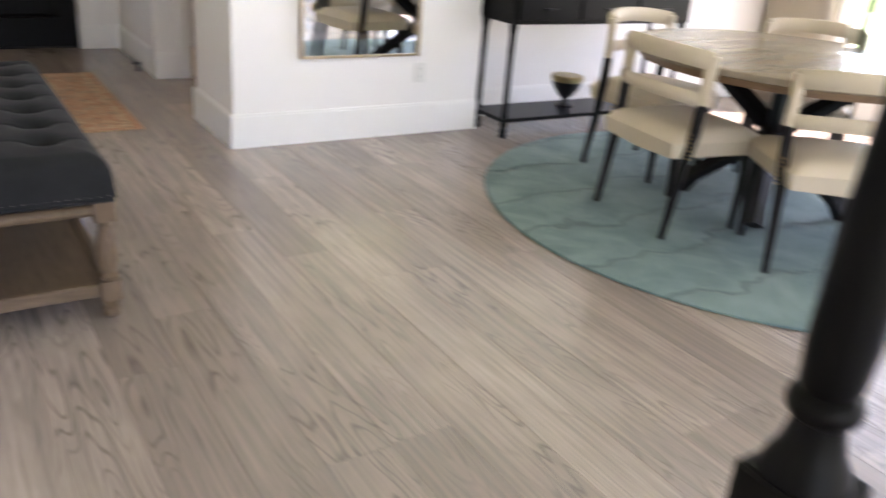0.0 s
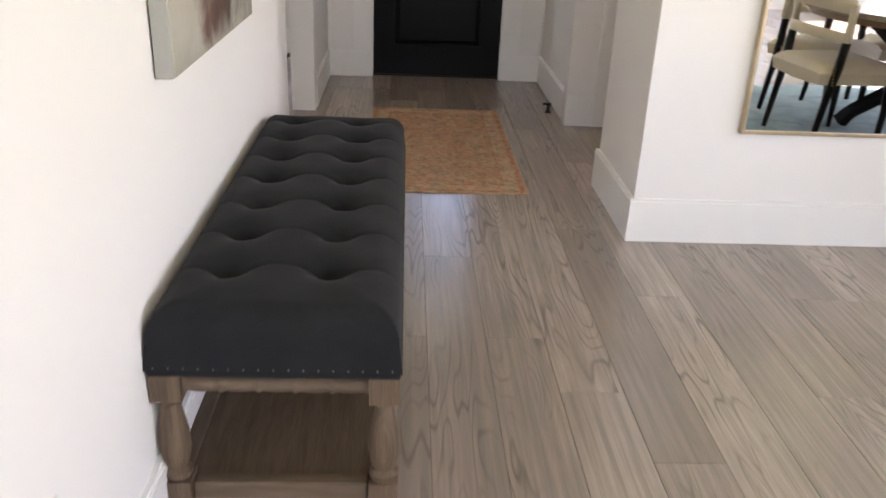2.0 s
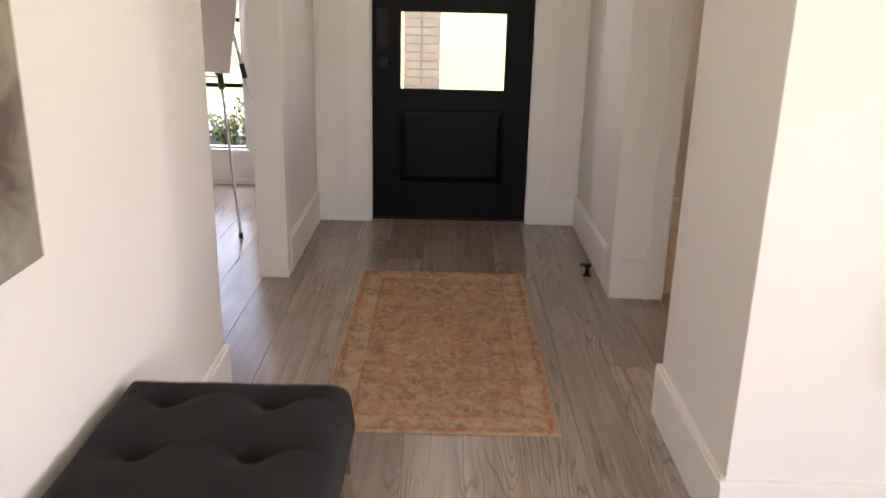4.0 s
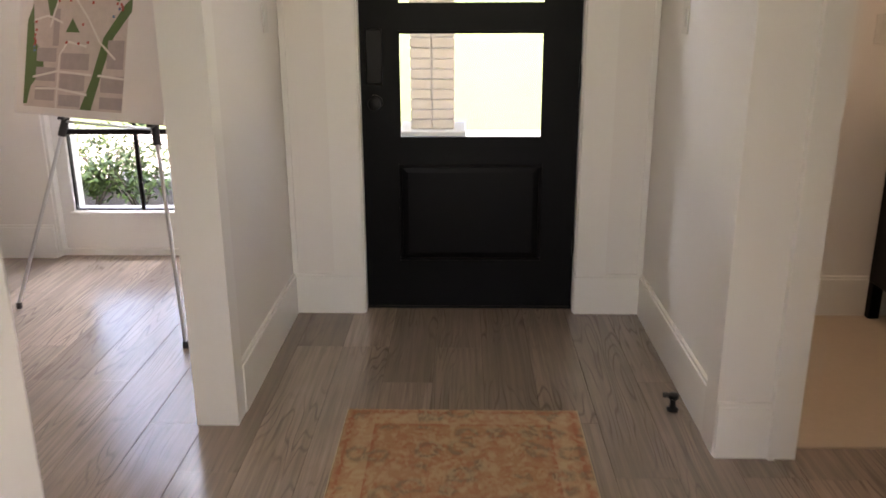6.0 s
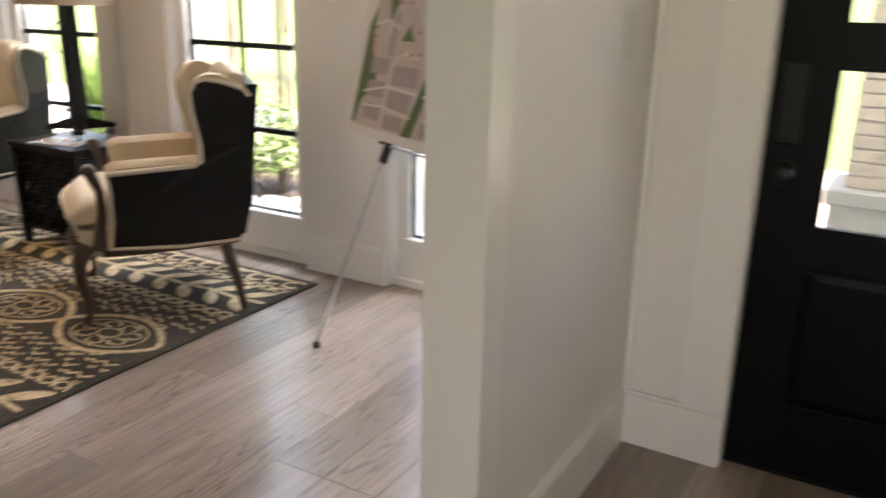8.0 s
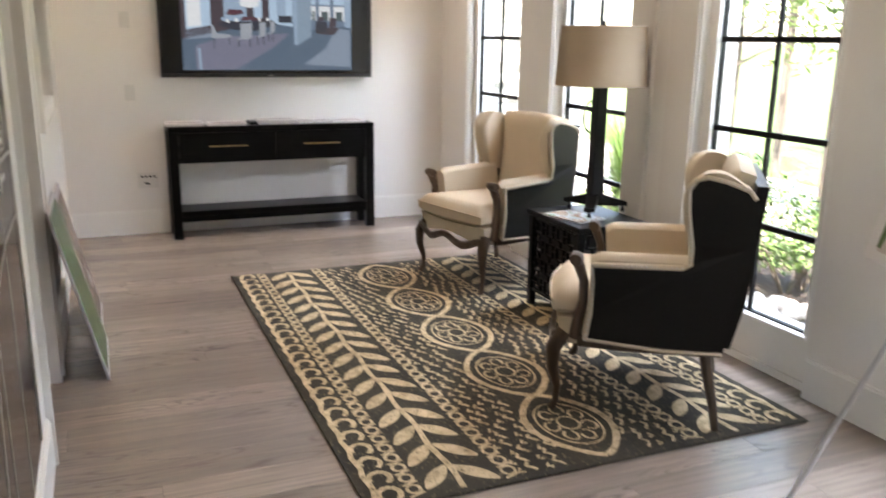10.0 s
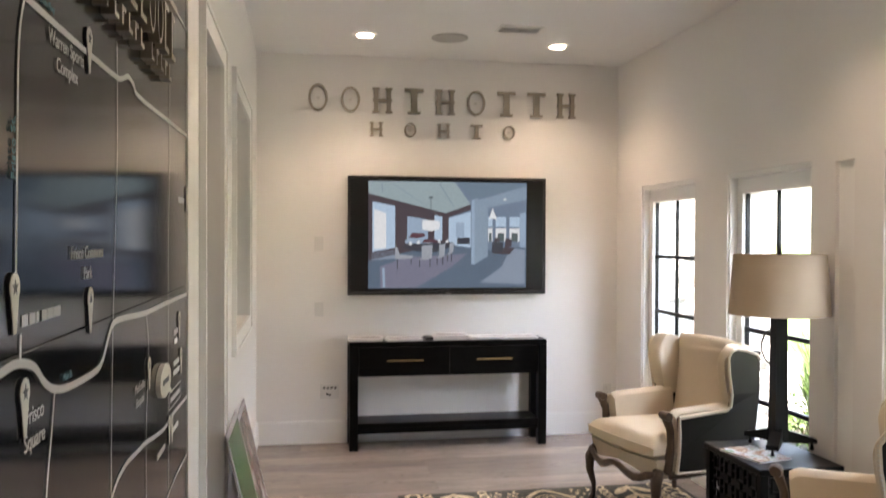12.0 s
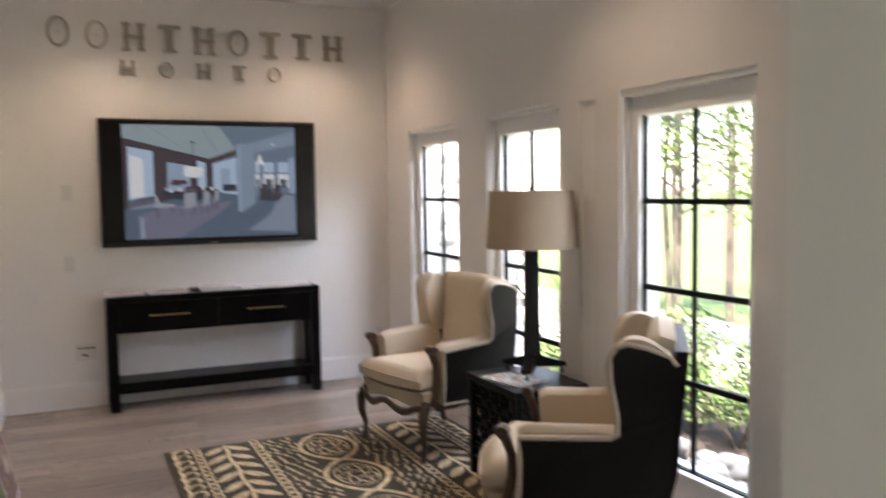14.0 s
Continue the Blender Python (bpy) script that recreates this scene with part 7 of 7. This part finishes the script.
def tree(x, y, h, r, seed, stems=1, spread=1.0):
    rng = random.Random(seed)
    o = thing("garden_tree", pose(x, y, -0.16), "slender sunlit garden tree with light green leaves", "tree", "garden trees")
    bm = bmesh.new()
    tops = []
    for s in range(stems):
        bx, by = rng.uniform(-0.15, 0.15) * (stems > 1), rng.uniform(-0.15, 0.15) * (stems > 1)
        pts = [(bx, by, 0)]
        for k in range(1, 6):
            pts.append((bx + rng.uniform(-0.06, 0.06) * k / 3, by + rng.uniform(-0.06, 0.06) * k / 3, h * k / 5))
        tube(bm, pts, [0.055 * (1 - 0.14 * k) * (1 if stems == 1 else 0.7) for k in range(6)], 8)
        for k in range(14):
            z = rng.uniform(0.30, 0.98)
            i = min(4, int(z * 5))
            p = Vector(pts[i]).lerp(Vector(pts[i + 1]), z * 5 - i)
            a, l = rng.uniform(0, 6.28), r * rng.uniform(0.5, 1.0) * (1.15 - 0.5 * z)
            q = p + Vector((l * math.cos(a), l * math.sin(a), l * 0.45))
            tube(bm, [p, p.lerp(q, 0.5) + Vector((0, 0, 0.04)), q], [0.014, 0.009, 0.003], 5)
            tops.append(q)
    part("trunk", bm, BARK, o)
    bm = bmesh.new()
    for q in tops:
        leaves(bm, rng, q, (r * 0.42, r * 0.42, r * 0.32), 80, 0.06)
    part("crown", bm, LEAF_B, o)


tree(-6.15, 11.45, 4.4, 1.0, 31, 3)
tree(-5.2, 11.9, 4.8, 1.1, 32, 2)
tree(-7.6, 13.4, 5.0, 1.2, 38, 2)
tree(-3.2, 15.0, 5.2, 1.3, 33)
tree(-7.4, 16.0, 5.5, 1.4, 34, 2)
tree(-1.2, 17.5, 6.0, 1.7, 35)
tree(-9.0, 21.0, 7.0, 2.0, 36)

# pale stone wing of the house beyond the far window
def stone_wing():
    o = structure("stone_wing", B((-7.6, -6.33, 8.41, 9.70, -0.16, 4.2)), plain("mortar_pale", (0.27, 0.26, 0.235), 0.9, vary=0.06, relief=0.4), "projecting wall of rough pale limestone blocks", "stone wall")
    rng = random.Random(3)
    z = -0.10
    while z < 3.2:
        h = rng.choice((0.14, 0.19, 0.24))
        y = 8.42 - rng.uniform(0, 0.2)
        while y < 9.70:
            l = rng.uniform(0.22, 0.5)
            a, b = max(y, 8.42), min(y + l, 9.70)
            if b - a > 0.05:
                bm = bmesh.new()
                d = rng.uniform(0.015, 0.04)
                ys, zs = [a + 0.006 + (b - a - 0.012) * i / 4 for i in range(5)], [z + 0.006 + (h - 0.012) * i / 3 for i in range(4)]
                g = [[bm.verts.new((-6.33 + (d + rng.uniform(-0.012, 0.012) if 0 < i < 4 and 0 < j < 3 else 0.001), yy, zz)) for j, zz in enumerate(zs)] for i, yy in enumerate(ys)]
                for i in range(4):
                    for j in range(3):
                        bm.faces.new((g[i][j], g[i + 1][j], g[i + 1][j + 1], g[i][j + 1]))
                part("stone_block", bm, CHALK, o)
            y += l
        z += h


stone_wing()

# porch pillar of pale brick on a stone cap
BRICK = plain("pale_brick", (0.52, 0.45, 0.37), 0.85, vary=0.2, scale=8, grain=60, relief=0.4, dist=0.003)
pl = thing("porch_pillar", pose(0.555, 9.62, -0.02), "pale brick porch pillar on a wider stone base", "pillar")
part("base", B((-0.20, 0.20, -0.20, 0.20, 0, 0.42)), CHALK, pl)
part("cap", B((-0.225, 0.225, -0.225, 0.225, 0.42, 0.50), bevel=0.008), CHALK, pl)
part("core", B((-0.135, 0.135, -0.135, 0.135, 0.50, 2.995)), plain("mortar_light", (0.50, 0.47, 0.43), 0.9), pl)
rbk = random.Random(9)
z, row = 0.505, 0
while z < 2.9:
    for i in range(2):
        x0 = -0.145 + i * 0.147 + (0.0 if row % 2 else 0.0)
        part("brick", B((x0, x0 + 0.137, -0.147, -0.1355, z, z + 0.057), bevel=0.002), BRICK, pl)
        part("brick", B((0.1355, 0.147, x0, x0 + 0.137, z, z + 0.057), bevel=0.002), BRICK, pl)
        part("brick", B((-0.147, -0.1355, x0, x0 + 0.137, z, z + 0.057), bevel=0.002), BRICK, pl)
    z += 0.067
    row += 1
structure("porch_roof", B((-0.8, 3.6, 7.57, 10.4, 2.98, 3.12)), TRIM, "flat white porch ceiling", "porch roof")

# ---------------------------------------------------------------- floor boards
def floor_boards():
    floor = structure("floor", B((-6.136, 6.0, -3.2, 8.37, -0.12, -0.006)), plain("subfloor_gap", (0.07, 0.055, 0.045), 0.9), "grey washed oak plank floor running towards the front door", "floor")
    rng = random.Random(4)
    PW = 0.187
    meshes = {}

    def board_mesh(w, length):
        key = (round(w, 3), round(length, 3))
        if key not in meshes:
            bm = B((-w / 2 + 0.0004, w / 2 - 0.0004, 0.0004, length - 0.0004, -0.006, 0.0))
            top = [e for e in bm.edges if all(abs(v.co.z) < 1e-6 for v in e.verts)]
            bmesh.ops.bevel(bm, geom=top, offset=0.0009, segments=1, affect="EDGES")
            me = bpy.data.meshes.new("plank")
            bm.to_mesh(me)
            bm.free()
            me.materials.append(PLANK)
            meshes[key] = me
        return meshes[key]

    near, rest = [], []
    k0 = math.floor((-6.136 - 0.094) / PW)
    x = 0.094 + k0 * PW
    while x < 6.0:
        y = -3.2 - rng.choice((0.2, 0.5, 0.8, 1.1, 1.4))
        while y < 8.37:
            length = rng.choice((1.22, 1.52, 1.52, 1.83))
            a, b = max(x, -6.136), min(x + PW, 6.0)
            c, d = max(y, -3.2), min(y + length, 8.37)
            if b - a > 0.01 and d - c > 0.02:
                solid = (c > 5.15 and d < 5.0) or (b < -0.1 and d < 4.9) or (a > 1.7 and c > 4.5)
                inner = not solid and ((-4.8 < a < 1.6 and d > 5.1) or (-0.1 < a < 2.9 and d > 0.9))
                (near if inner and len(near) < 300 else rest).append((a, b, c, d))
            y += length
        x += PW
    for a, b, c, d in near:
        ob = new("plank", board_mesh(b - a, d - c))
        ob.location = ((a + b) / 2, c, 0.0)
        ob.parent = floor
    bm = bmesh.new()
    for a, b, c, d in rest:
        add_box(bm, a + 0.0004, b - 0.0004, c + 0.0004, d - 0.0004, -0.006, 0.0)
    far = part("far_planks", bm, PLANK_FAR, floor)
    far["kind"] = "stuff"


def far_planks_material():
    m = PLANK.copy()
    m.name = "grey_oak_planks_far"
    t = m.node_tree
    geo = t.nodes.new("ShaderNodeNewGeometry")
    old = [n for n in t.nodes if n.bl_idname == "ShaderNodeObjectInfo"][0]
    for l in list(old.outputs["Random"].links):
        t.links.new(geo.outputs["Random Per Island"], l.to_socket)
    return m


PLANK_FAR = far_planks_material()
floor_boards()
tagged(part("tile_floor", B((1.78, 2.9, 6.215, 7.33, 0.0005, 0.006)), TILE), "beige tiled floor of the powder room", "floor", kind="structure")
